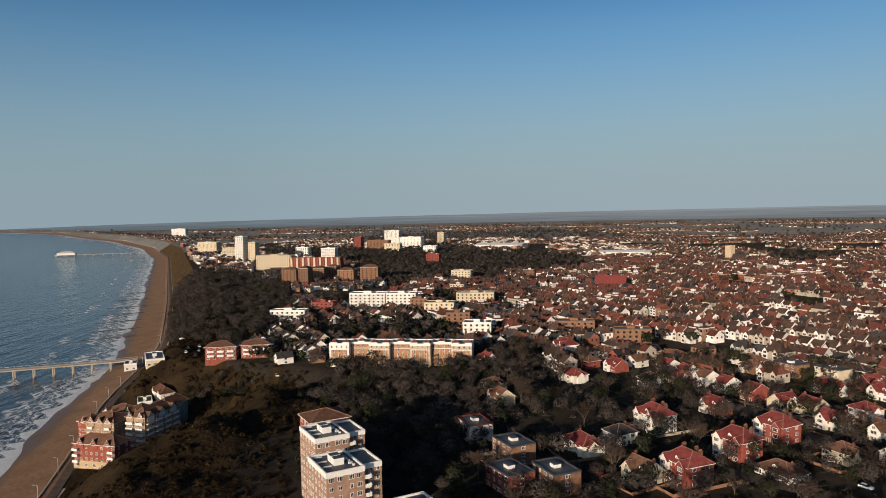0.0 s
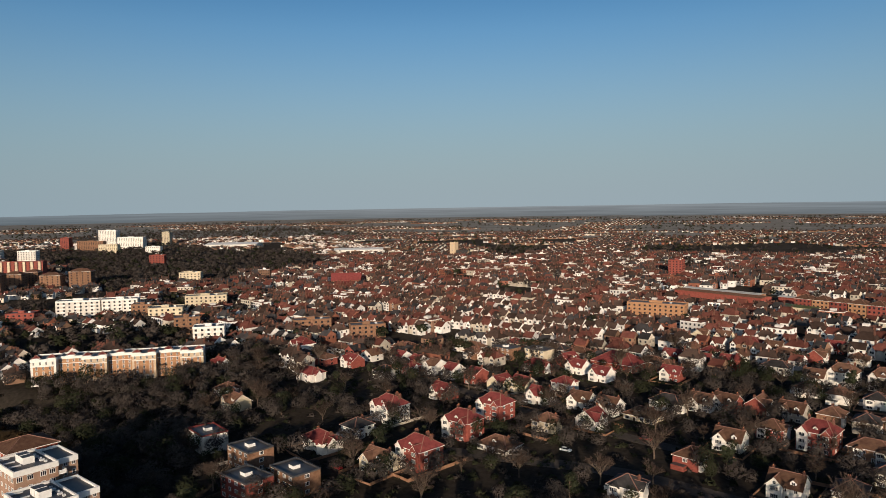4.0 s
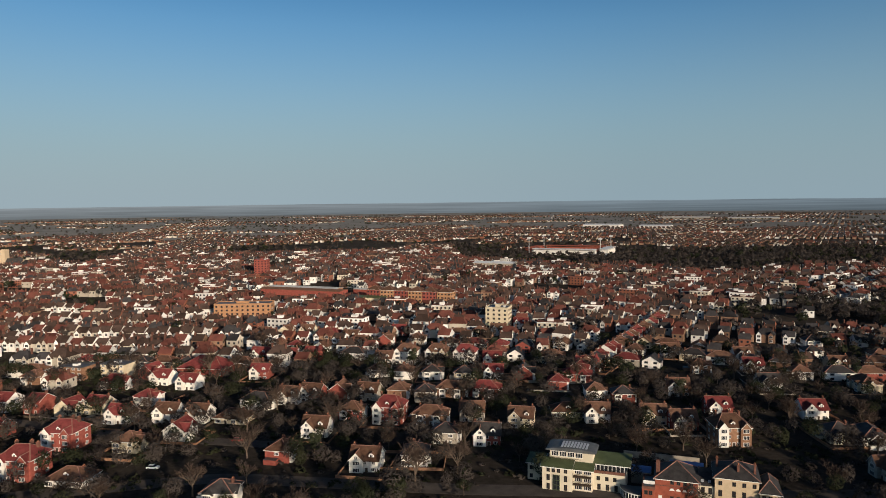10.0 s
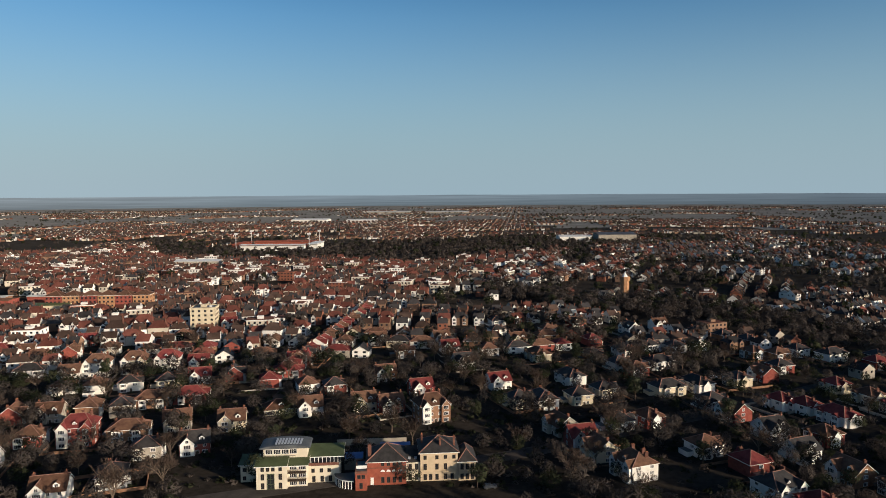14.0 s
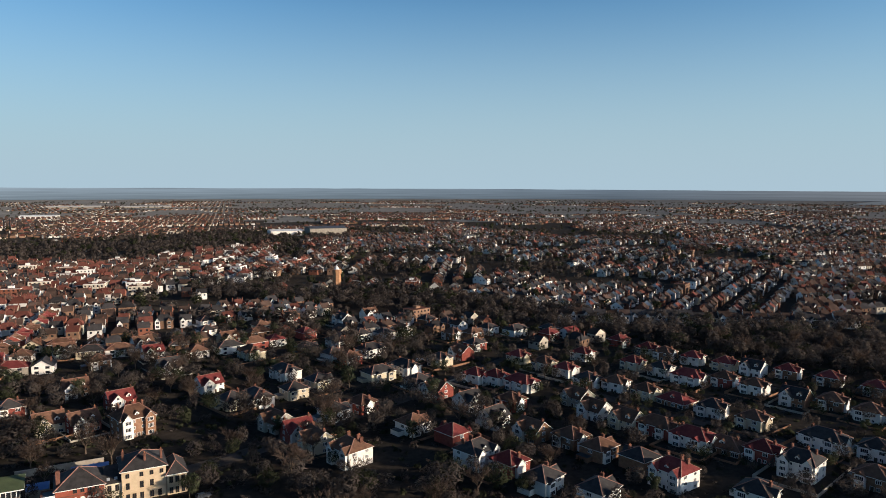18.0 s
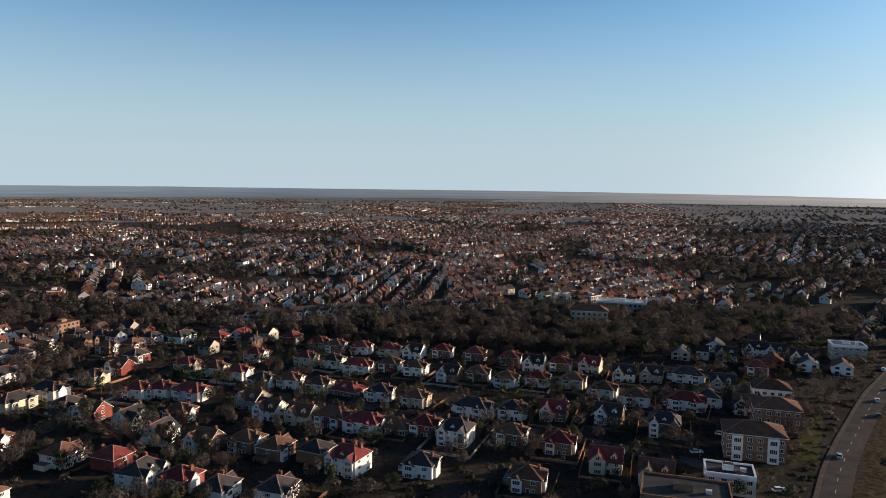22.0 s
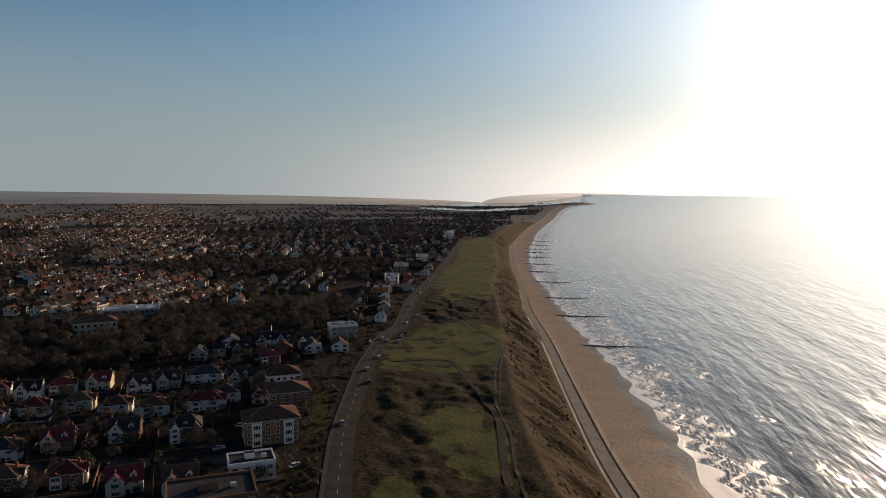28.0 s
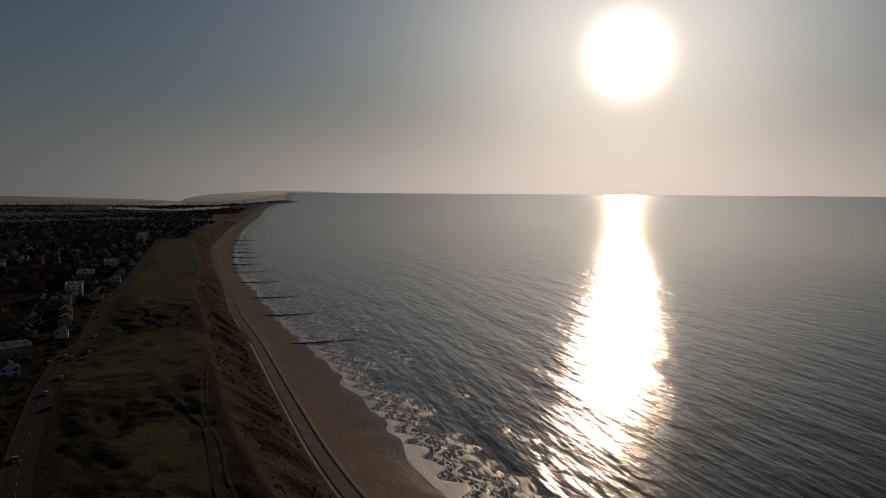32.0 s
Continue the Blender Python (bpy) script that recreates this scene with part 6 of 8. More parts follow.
def water_tower(x, y):
    ob = new("water_tower")
    tagged(ob, "orange brick water tower with a pale lantern top", "tower")
    ob.matrix_basis = pose(x, y, ground(x, y), 0, 0, 0)
    b = Build()
    b.tube((0, 0, -2), (0, 0, 14), 4.2, 3.6, 8, 0)
    part("shaft", b, ORANGE, ob)
    c = Build()
    c.tube((0, 0, 14), (0, 0, 17.5), 4.4, 4.4, 8, 0)
    part("tank", c, ORANGE, ob)
    e = Build()
    e.tube((0, 0, 17.5), (0, 0, 21), 2.6, 0.4, 8, 0)
    part("cap", e, FRAME, ob)
    PLACED.append((x, y, 7))


water_tower(37, 621)


def stadium(x, y, turn):
    ob = new("stadium")
    tagged(ob, "football ground with red and white low stands and floodlights", "stadium")
    ob.matrix_basis = pose(x, y, ground(x, y), 0, 0, turn)
    for nm, x0, x1, y0, y1, mat in (("near_stand", -52, 52, -52, -36, WALL["w"]), ("far_stand", -52, 52, 36, 54, SEAFRONT_RED), ("end_stand", -70, -56, -34, 34, SEAFRONT_RED), ("end_stand", 56, 70, -34, 34, WALL["w"])):
        b = Build()
        b.box(x0, x1, y0, y1, -2, 8, 0)
        s = part(nm, b, mat, ob)
        rb = Build()
        rb.box(x0 - 1, x1 + 1, y0 - 1, y1 + 1, 9.5, 10.3, 0)
        part("stand_roof", rb, PALE if mat is not SEAFRONT_RED else SEAFRONT_RED, s)
    for sx in (-60, 60):
        for sy in (-46, 46):
            b = Build()
            b.tube((sx, sy, -2), (sx, sy, 26), 0.6, 0.4, 6)
            b.box(sx - 3, sx + 3, sy - 0.4, sy + 0.4, 26, 29)
            part("floodlight", b, PALE, ob)
    PLACED.append((x, y, 80))


stadium(-505, 1100, 11)


# ---- where things may stand ----
WOODS = {
    "cemetery": [(-898, 1295), (-552, 1050), (-462, 1180), (-278, 1317), (-73, 1440), (120, 1246), (-92, 1034), (-207, 843), (-346, 889), (-471, 862), (-584, 882)],
    "cliff_top": [(-1149, -380), (-931, -217), (-700, -150), (-505, -132), (-470, -150), (-511, -205), (-712, -287), (-1050, -410)],
    "chine": [(-461, -60), (-440, 20), (-458, 47), (-410, 58), (-297, 42), (-270, 10), (-240, -15), (-270, -45), (-315, -62), (-355, -66), (-400, -70)],
    "mid_park": [(-910, -108), (-875, 68), (-1037, 98), (-1429, -98), (-1212, -143)],
}
WOODS["east_band"] = [(716, 511), (794, 439), (829, 345), (847, 273), (798, 191), (755, 180), (678, 218), (696, 289), (668, 369), (632, 451)]
WOODS["centre"] = [(-2165, -582), (-1799, -301), (-1802, -164), (-2044, -10), (-1615, 94), (-1377, 268), (-1091, 239), (-972, 133), (-1044, 60), (-987, 17), (-921, -35), (-934, -79), (-1227, -141), (-1407, -236), (-1557, -390)]
WOODS["western_hills"] = [(-2555, -310), (-3078, 58), (-2999, 537), (-2501, 652), (-2133, 556), (-2176, 301), (-2219, 41), (-2174, -247)]
WOODS["belt"] = [(-89, 680), (18, 596), (91, 589), (148, 524), (190, 460), (234, 426), (307, 384), (380, 371), (421, 305), (488, 240), (514, 185), (440, 165), (385, 200), (305, 212), (272, 262), (236, 308), (208, 345), (181, 385), (139, 426), (92, 469), (16, 524), (-89, 605)]
WOODS = {k: np.array(v, float) for k, v in WOODS.items()}


def inside(poly, x, y):
    x, y = np.asarray(x, float), np.asarray(y, float)
    hit = np.zeros(x.shape, bool)
    for (ax, ay), (bx, by) in zip(poly, np.roll(poly, -1, 0)):
        cross = (ay > y) != (by > y)
        hit ^= cross & (x < (bx - ax) * (y - ay) / ((by - ay) or 1e-9) + ax)
    return hit


def in_wood(x, y):
    r = np.zeros(np.shape(x), bool)
    for poly in WOODS.values():
        r |= inside(poly, x, y)
    return r


LAWN = np.array([(-125, 145), (-15, 155), (-15, 207), (-60, 200), (-108, 190)], float)
_lat = np.random.RandomState(7).rand(80, 80)


def blotch(x, y, size):
    """Smooth chance noise, 0 to 1, over the map."""
    u, v = (np.asarray(x, float) / size + 400) % 79, (np.asarray(y, float) / size + 400) % 79
    i, j = np.floor(u).astype(int), np.floor(v).astype(int)
    a, c = u - i, v - j
    a, c = a * a * (3 - 2 * a), c * c * (3 - 2 * c)
    i2, j2 = (i + 1) % 80, (j + 1) % 80
    return (_lat[i, j] * (1 - a) + _lat[i2, j] * a) * (1 - c) + (_lat[i, j2] * (1 - a) + _lat[i2, j2] * a) * c


def on_plateau(x, y, margin=0.0):
    n = inland(x, y)
    ok = n > 84 + terrace_width(x) * 1.25 + margin
    east = (np.asarray(x) > 110) & (np.asarray(x) < 1400)
    slope = (np.asarray(x) < -180) & (np.asarray(x) > -490) & (n < 78 + terrace_width(x) * 1.25 + 62) & (margin >= 3)
    return ok & ~slope & ~(east & (np.asarray(y) < np.interp(x, ROAD_X, ROAD_Y) + 11))


def clear_of(x, y, pad):
    P = np.array(PLACED)
    d2 = (np.asarray(x)[:, None] - P[None, :, 0]) ** 2 + (np.asarray(y)[:, None] - P[None, :, 1]) ** 2
    return (d2 > (P[None, :, 2] + pad) ** 2).all(1)


DISTRICTS = [(-520, 60, 27), (-480, 250, 28), (-300, 420, 21), (-120, 480, 8), (0, 480, 28), (150, 330, -61), (260, 250, -61), (60, 720, 74), (300, 560, 46), (500, 420, 3), (620, 260, 15), (850, 320, 17),
             (-700, 350, 30), (-850, 700, 40), (-600, 900, 12), (-250, 750, 6), (-900, 0, 74), (300, 900, 48), (700, 700, 12), (1100, 500, 22), (-1300, 600, 34), (-1300, 150, 68), (-100, 1700, 5), (700, 1400, 44), (1500, 900, 26), (-1900, 900, 50), (-1000, 1700, 20), (-2200, 200, 65)]


def street_houses(r0, r1, gap, row, depth_gap, seed):
    """House places in facing pairs of rows, district by district."""
    rs = np.random.RandomState(seed)
    cent = np.array(DISTRICTS, float)
    xs, ys, ts = [], [], []
    for k, (cx, cy, th) in enumerate(DISTRICTS):
        c, s = math.cos(radians(th)), math.sin(radians(th))
        ext = r1 * 1.1 if r1 > 1000 else 900
        u = np.arange(-ext, ext, gap)
        v = np.arange(-ext, ext, row)
        U, W = np.meshgrid(u, v, indexing="ij")
        for side in (-1, 1):
            uu = U + rs.uniform(-gap * 0.12, gap * 0.12, U.shape)
            ww = W + side * depth_gap + rs.uniform(-1.2, 1.2, U.shape)
            x, y = cx + uu * c - ww * s, cy + uu * s + ww * c
            x, y = x.ravel(), y.ravel()
            r = np.hypot(x, y)
            ok = (r > r0) & (r < r1)
            x, y = x[ok], y[ok]
            near = np.argmin((x[:, None] - cent[None, :, 0]) ** 2 + (y[:, None] - cent[None, :, 1]) ** 2, 1) == k
            xs.append(x[near])
            ys.append(y[near])
            ts.append(np.full(near.sum(), th + (180 if side > 0 else 0)))
    x, y, t = np.concatenate(xs), np.concatenate(ys), np.concatenate(ts)
    ok = on_plateau(x, y, 6) & ~in_wood(x, y)
    x, y, t = x[ok], y[ok], t[ok]
    ok = clear_of(x, y, 5.0)
    return x[ok], y[ok], t[ok], rs


# ---- the streets beyond, each house a thing ----
def make_mid(code):
    k, w_, r_ = code
    w, d = {"h": (9.2, 8.6), "g": (8.4, 9.4), "s": (13.0, 8.6)}[k]
    z, h = 5.2, 3.3
    b = Build()
    b.box(-w / 2, w / 2, -d / 2, d / 2, -2, z, 0)
    along = "y" if k == "g" else "x"
    if k == "g":
        gable_wall(b, -w / 2, w / 2, -d / 2, z, h, "y")
        gable_wall(b, -w / 2, w / 2, d / 2, z, h, "y")
    for s, run, off in ((-1, w, d), (1, w, d)):
        for zz in (0.9, 3.5):
            for u in (-0.26, 0.26):
                x, y = u * run, s * (off / 2 + 0.04)
                q = [(x - 0.85, y, zz), (x + 0.85, y, zz), (x + 0.85, y, zz + 1.35), (x - 0.85, y, zz + 1.35)]
                b.face(q if s < 0 else q[::-1], 1)
    for s in (-1, 1):
        for zz in (0.9, 3.5):
            x = s * (w / 2 + 0.04)
            q = [(x, -0.7, zz), (x, 0.7, zz), (x, 0.7, zz + 1.35), (x, -0.7, zz + 1.35)]
            b.face(q if s > 0 else q[::-1], 1)
    house = new("house", b.mesh("house", [WALL[w_], GLASS]))
    tagged(house, (WALL_WORD[w_] + " " + KIND_WORD[k]).format(ROOF_WORD[r_]), "house", "houses of the streets behind")
    if k == "g":
        rb = Build()
        gable_roof(rb, -w / 2, w / 2, -d / 2, d / 2, z, h, "y")
        part("roof", rb, ROOF[r_], house)
    else:
        part("roof", hip_roof(w, d, z, h), ROOF[r_], house)
    part("chimney", STACKS[1], None, house, m=Matrix.Translation((w * 0.34, 0.6, z + (2.0 if k == "g" else 1.6))))
    return house


x, y, t, rs = street_houses(385, 690, 15.0, 50.0, 12.5, 21)
wild = blotch(x, y, 45)
pick = (wild < 0.60)
x, y, t = x[pick], y[pick], t[pick]
order = np.argsort(np.hypot(x, y))[:60]
x, y, t = x[order], y[order], t[order]
walls_near, roofs_near = "wwwwcrbbg", "RBBBBDD"
_mid = {}
for i in range(len(x)):
    code = "hggs"[rs.randint(4)] + walls_near[rs.randint(9)] + roofs_near[rs.randint(7)]
    m = pose(x[i], y[i], ground(x[i], y[i]) - 0.4, 0, 0, t[i] + rs.uniform(-4, 4)) @ Matrix.Diagonal((1.08, 1.02, 0.86, 1))
    if code in _mid:
        copy_thing(_mid[code], pose(0, 0, 0)).matrix_basis = m
    else:
        _mid[code] = make_mid(code)
        _mid[code].matrix_basis = m
PLACED += [(a, c, 6.0) for a, c in zip(x, y)]


# ---- the far town: joined ----
def far_house(kind):
    """Unit meshes of the joined streets; faces marked 0 wall, 1 white trim, 2 roof, 3 chimney, 4 glass."""
    b = Build()
    w, d, e, h, bays, hip = {"semi": (12.5, 9.5, 5.6, 3.6, (-3.9, 3.9), True), "villa": (12.0, 10.5, 7.2, 4.0, (-3.4, 3.4), True), "single": (8.8, 9.0, 5.4, 3.5, (-2.0,), False),
                             "terrace": (7.6, 9.5, 5.8, 3.3, (-1.7,), False), "low": (10.5, 9.0, 3.0, 3.2, (2.4,), True), "plain": (9.5, 8.5, 4.4, 3.0, (), True), "flats": (17.0, 12.0, 9.0, 0.0, (), False)}[kind]
    b.box(-w / 2, w / 2, -d / 2, d / 2, -2, e, 0, top=3 if kind == "flats" else 0, base=False)
    o = 0.35
    if kind == "flats":
        b.box(-w / 2 - 0.1, w / 2 + 0.1, -d / 2 - 0.1, d / 2 + 0.1, e, e + 0.5, 1, top=3, base=False)
        b.box(-2, 2, -2, 2, e, e + 2.2, 1, base=False)
    else:
        r = w / 2 * 0.45 if hip else w / 2 + 0.1
        A = [(-w / 2 - o, -d / 2 - o, e - 0.1), (w / 2 + o, -d / 2 - o, e - 0.1), (w / 2 + o, d / 2 + o, e - 0.1), (-w / 2 - o, d / 2 + o, e - 0.1)]
        p, q = (-r, 0, e + h), (r, 0, e + h)
        b.face([A[0], A[1], q, p], 2)
        b.face([A[2], A[3], p, q], 2)
        b.face([A[1], A[2], q], 2 if hip else 0)
        b.face([A[3], A[0], p], 2 if hip else 0)
    bw, bz = (1.7, e * 0.94) if kind != "low" else (1.5, 2.7)
    for k, x in enumerate(bays):
        y, g = -d / 2 - 1.1, bz + bw * 1.25
        b.face([(x - bw, y, -2), (x + bw, y, -2), (x + bw, y, bz), (x, y, g), (x - bw, y, bz)], 1 if k == 0 else 0)
        b.face([(x - bw, y + 1.2, -2), (x - bw, y, -2), (x - bw, y, bz), (x - bw, y + 1.2, bz)], 0)
        b.face([(x + bw, y, -2), (x + bw, y + 1.2, -2), (x + bw, y + 1.2, bz), (x + bw, y, bz)], 0)
        t = (x, min(-0.3, y + 4.5), g + 0.12)
        b.face([(x - bw - o, y - 0.3, bz - 0.35), (x, y - 0.3, g + 0.12), t, (x - bw - o, t[1], bz - 0.35)], 2)
        b.face([(x, y - 0.3, g + 0.12), (x + bw + o, y - 0.3, bz - 0.35), (x + bw + o, t[1], bz - 0.35), t], 2)
        for z in ((0.8, 3.3, 5.6) if kind == "villa" else (0.8, 3.4) if kind != "low" else (0.8,)):
            b.face([(x - 1.15, y - 0.03, z), (x + 1.15, y - 0.03, z), (x + 1.15, y - 0.03, z + 1.6), (x - 1.15, y - 0.03, z + 1.6)], 1)
            for u in (-1.0, 0.05):
                b.face([(x + u, y - 0.06, z + 0.15), (x + u + 0.95, y - 0.06, z + 0.15), (x + u + 0.95, y - 0.06, z + 1.45), (x + u, y - 0.06, z + 1.45)], 4)
    for sx in (-1, 1):
        for z in ((3.4,) if kind != "flats" else (1.0, 4.0, 7.0)):
            x = sx * (w / 2 + 0.04)
            if e > 4:
                for v in (-0.25, 0.22):
                    q = [(x, v * d - 0.6, z), (x, v * d + 0.6, z), (x, v * d + 0.6, z + 1.4), (x, v * d - 0.6, z + 1.4)]
                    b.face(q if sx > 0 else q[::-1], 4)
    for z in ((3.3,) if kind != "flats" else (1.0, 4.0, 7.0)):
        if e > 4:
            for sy in (-1, 1):
                n = 5 if kind == "flats" else 2
                for i in range(n):
                    x, y = w * ((i + 0.5) / n - 0.5), sy * (d / 2 + 0.04)
                    q = [(x - 0.7, y, z), (x + 0.7, y, z), (x + 0.7, y, z + 1.4), (x - 0.7, y, z + 1.4)]
                    b.face(q if sy < 0 else q[::-1], 4)
    for x in {"semi": (-4.6, 0, 4.6), "villa": (-4.2, 4.2), "single": (3.2,), "terrace": (3.6,), "low": (-3.0,), "plain": (), "flats": ()}[kind]:
        b.box(x - 0.35, x + 0.35, 0.2, 1.5, e + h * 0.35, e + h + 1.1, 3, base=False)
    V, T, M = np.array(b.v, float), [], []
    for f, m in zip(b.f, b.m):
        for i in range(1, len(f) - 1):
            T.append((f[0], f[i], f[i + 1]))
            M.append(m)
    return V, np.array(T), np.array(M)


KINDS = ["semi", "villa", "single", "terrace", "low", "flats", "plain"]
FAR_HOUSE = {k: far_house(k) for k in KINDS}
_roofs = set()


def off_roofs(x, y):
    """True where no joined house stands."""
    return np.array([(int(a // 7), int(c // 7)) not in _roofs for a, c in zip(x, y)], bool)


def joined_houses(name, label, x, y, t, rs, kind, size=1.0, walls=(0, 0, 0, 1, 2, 2, 3, 3), roofs=(0, 1, 1, 1, 1, 2, 2), plain=False):
    """Many houses as one mesh; kind: an index into KINDS for each; plain: without panes and chimneys."""
    n = len(x)
    z, a = land_z(x, y), np.radians(t)
    wi, ri = np.array(walls)[rs.randint(len(walls), size=n)], 4 + np.array(roofs)[rs.randint(len(roofs), size=n)]
    sx, sz = rs.uniform(0.92, 1.08, n) * size, rs.uniform(0.9, 1.12, n) * size
    VV, FF, MM, at = [], [], [], 0
    for k, nm in enumerate(KINDS):
        g = np.where(kind == k)[0]
        if not len(g):
            continue
        V, T, M = FAR_HOUSE[nm]
        if plain and nm != "flats":
            T, M = T[M < 3], M[M < 3]
        c, s_ = np.cos(a[g])[:, None], np.sin(a[g])[:, None]
        lx, ly, lz = V[None, :, 0] * sx[g][:, None], V[None, :, 1] * sx[g][:, None], V[None, :, 2] * sz[g][:, None]
        VV.append(np.stack([x[g][:, None] + lx * c - ly * s_, y[g][:, None] + lx * s_ + ly * c, z[g][:, None] + lz], -1).reshape(-1, 3))
        FF.append((T[None] + (at + np.arange(len(g)) * len(V))[:, None, None]).reshape(-1, 3))
        mats = np.stack([wi[g], np.where(rs.rand(len(g)) < 0.75, 0, wi[g]), ri[g], np.full(len(g), 7), np.full(len(g), 8)], -1)
        MM.append(mats[:, M].ravel())
        at += len(g) * len(V)
    for px, py in zip(x, y):
        for dx in (-3.5, 3.5):
            for dy in (-3.5, 3.5):
                _roofs.add((int((px + dx) // 7), int((py + dy) // 7)))
    me = np_mesh(name, np.concatenate(VV), np.concatenate(FF), [WALL_FAR[k] for k in "wcrb"] + [ROOF_FAR[k] for k in "RBD"] + [STACK, GLASS], np.concatenate(MM))
    return tagged(new(name, me), label, "houses", kind="stuff")


def dense_west(x, y):
    """The close-built Victorian town to the west and north-west."""
    return (np.asarray(x) < np.interp(y, [300, 560, 800], [-150, -165, 60])) & (np.asarray(y) > -60)


# long terraces whose fronts catch the sun
for (ax, ay), (bx, by), kinds, walls_ in ((( -500, 224), (-390, 281), (3,), (0, 0, 1)), ((-474, 196), (-372, 248), (3, 3, 0), (0, 0, 0, 1)), ((-566, 252), (-470, 302), (3,), (0, 1, 2)), ((-470, 346), (-400, 372), (0, 1), (0, 0, 1, 2)),
                                          ((-606, 182), (-522, 226), (3,), (0, 0, 1)), ((-560, 330), (-480, 366), (3,), (2, 2, 1)), ((-640, 270), (-580, 300), (0, 3), (0, 1)), ((-330, 388), (-262, 414), (0, 1), (0, 0, 2)), ((-530, 130), (-455, 166), (3,), (0, 1, 2))):
    n = int(math.hypot(bx - ax, by - ay) / 8.2)
    k = (np.arange(n) + 0.5) / n
    x, y = ax + (bx - ax) * k, ay + (by - ay) * k
    ok = clear_of(x, y, 0.5)
    x, y = x[ok], y[ok]
    rs = np.random.RandomState(len(x) + int(-ax))
    joined_houses("distant_terrace", "long terrace of pale gabled houses with red-brown roofs", x, y, np.full(len(x), math.degrees(math.atan2(by - ay, bx - ax))), rs, np.array(kinds)[rs.randint(len(kinds), size=len(x))], 1.0, walls_, (0, 1, 1))
    PLACED += [(a, c, 5.0) for a, c in zip(x, y)]


x, y, t, rs = street_houses(385, 1250, 12.6, 38.0, 9.6, 22)
west = dense_west(x, y)
pick = (blotch(x, y, 55) < np.where(west, 0.78, np.where((np.abs(x) < 170) & (y < 720), 0.46, 0.62))) & (np.hypot(x, y) > 388)
x, y, t, west = x[pick], y[pick], t[pick], west[pick]
ok = clear_of(x, y, 2.5) & ~((x > 395) & (x < 600) & (y < 185) & (rs.rand(len(x)) < 0.62))
x, y, t, west = x[ok], y[ok], t[ok], west[ok]
kind = np.where(west, rs.choice(6, len(x), p=[0.34, 0.22, 0.12, 0.27, 0.0, 0.05]), rs.choice(6, len(x), p=[0.16, 0.02, 0.42, 0.33, 0.06, 0.01]))
for k in (1, 0):
    g = west if k else ~west
    joined_houses("distant_houses", "packed streets of pale and brick gabled houses with red and dark roofs" if k else "rows of pale and brick suburban houses beyond the wood", x[g], y[g], t[g] + rs.uniform(-7, 7, g.sum()), rs, kind[g],
                  0.95 if k else 0.86, (0, 0, 0, 0, 0, 1, 1, 2, 3) if k else (0, 0, 0, 1, 1, 2, 3, 3, 3), (0, 0, 1, 1, 1, 2) if k else (0, 1, 1, 1, 2, 2, 2, 2))
# the pale terrace along the far edge of the wood
k = np.arange(24)
x, y = 178 + k * 7.6, 437 - k * 2.55
joined_houses("distant_houses", "long pale terrace along the edge of the wood", x, y, np.full(24, -18.5), rs, np.full(24, 3), 0.98, (0, 0, 1, 1), (1, 1, 2))
x, y, t, rs = street_houses(1250, 2300, 12.5, 44.0, 10.5, 23)
pick = blotch(x, y, 110) < 0.60
x, y, t = x[pick], y[pick], t[pick]
centre = (x < -1150) & (y < 420)
kind = np.where(centre & (rs.rand(len(x)) < 0.22), 5, rs.choice([2, 3, 6], len(x), p=[0.25, 0.25, 0.5]))
joined_houses("distant_houses", "far-off suburbs of small pale houses", x, y, t + rs.uniform(-6, 6, len(x)), rs, kind, 0.84, (0, 1, 1, 3, 3, 2, 3, 3), plain=True)
x, y, t, rs = street_houses(2300, 4300, 19.0, 70.0, 15.0, 24)
pick = blotch(x, y, 210) < 0.42
x, y, t = x[pick], y[pick], t[pick]
joined_houses("distant_houses", "faint suburbs towards the skyline", x, y, t + rs.uniform(-30, 30, len(x)), rs, np.full(len(x), 6), 0.8, (0, 1, 1, 3, 3, 3, 3, 2), (1, 1, 1, 2), plain=True)


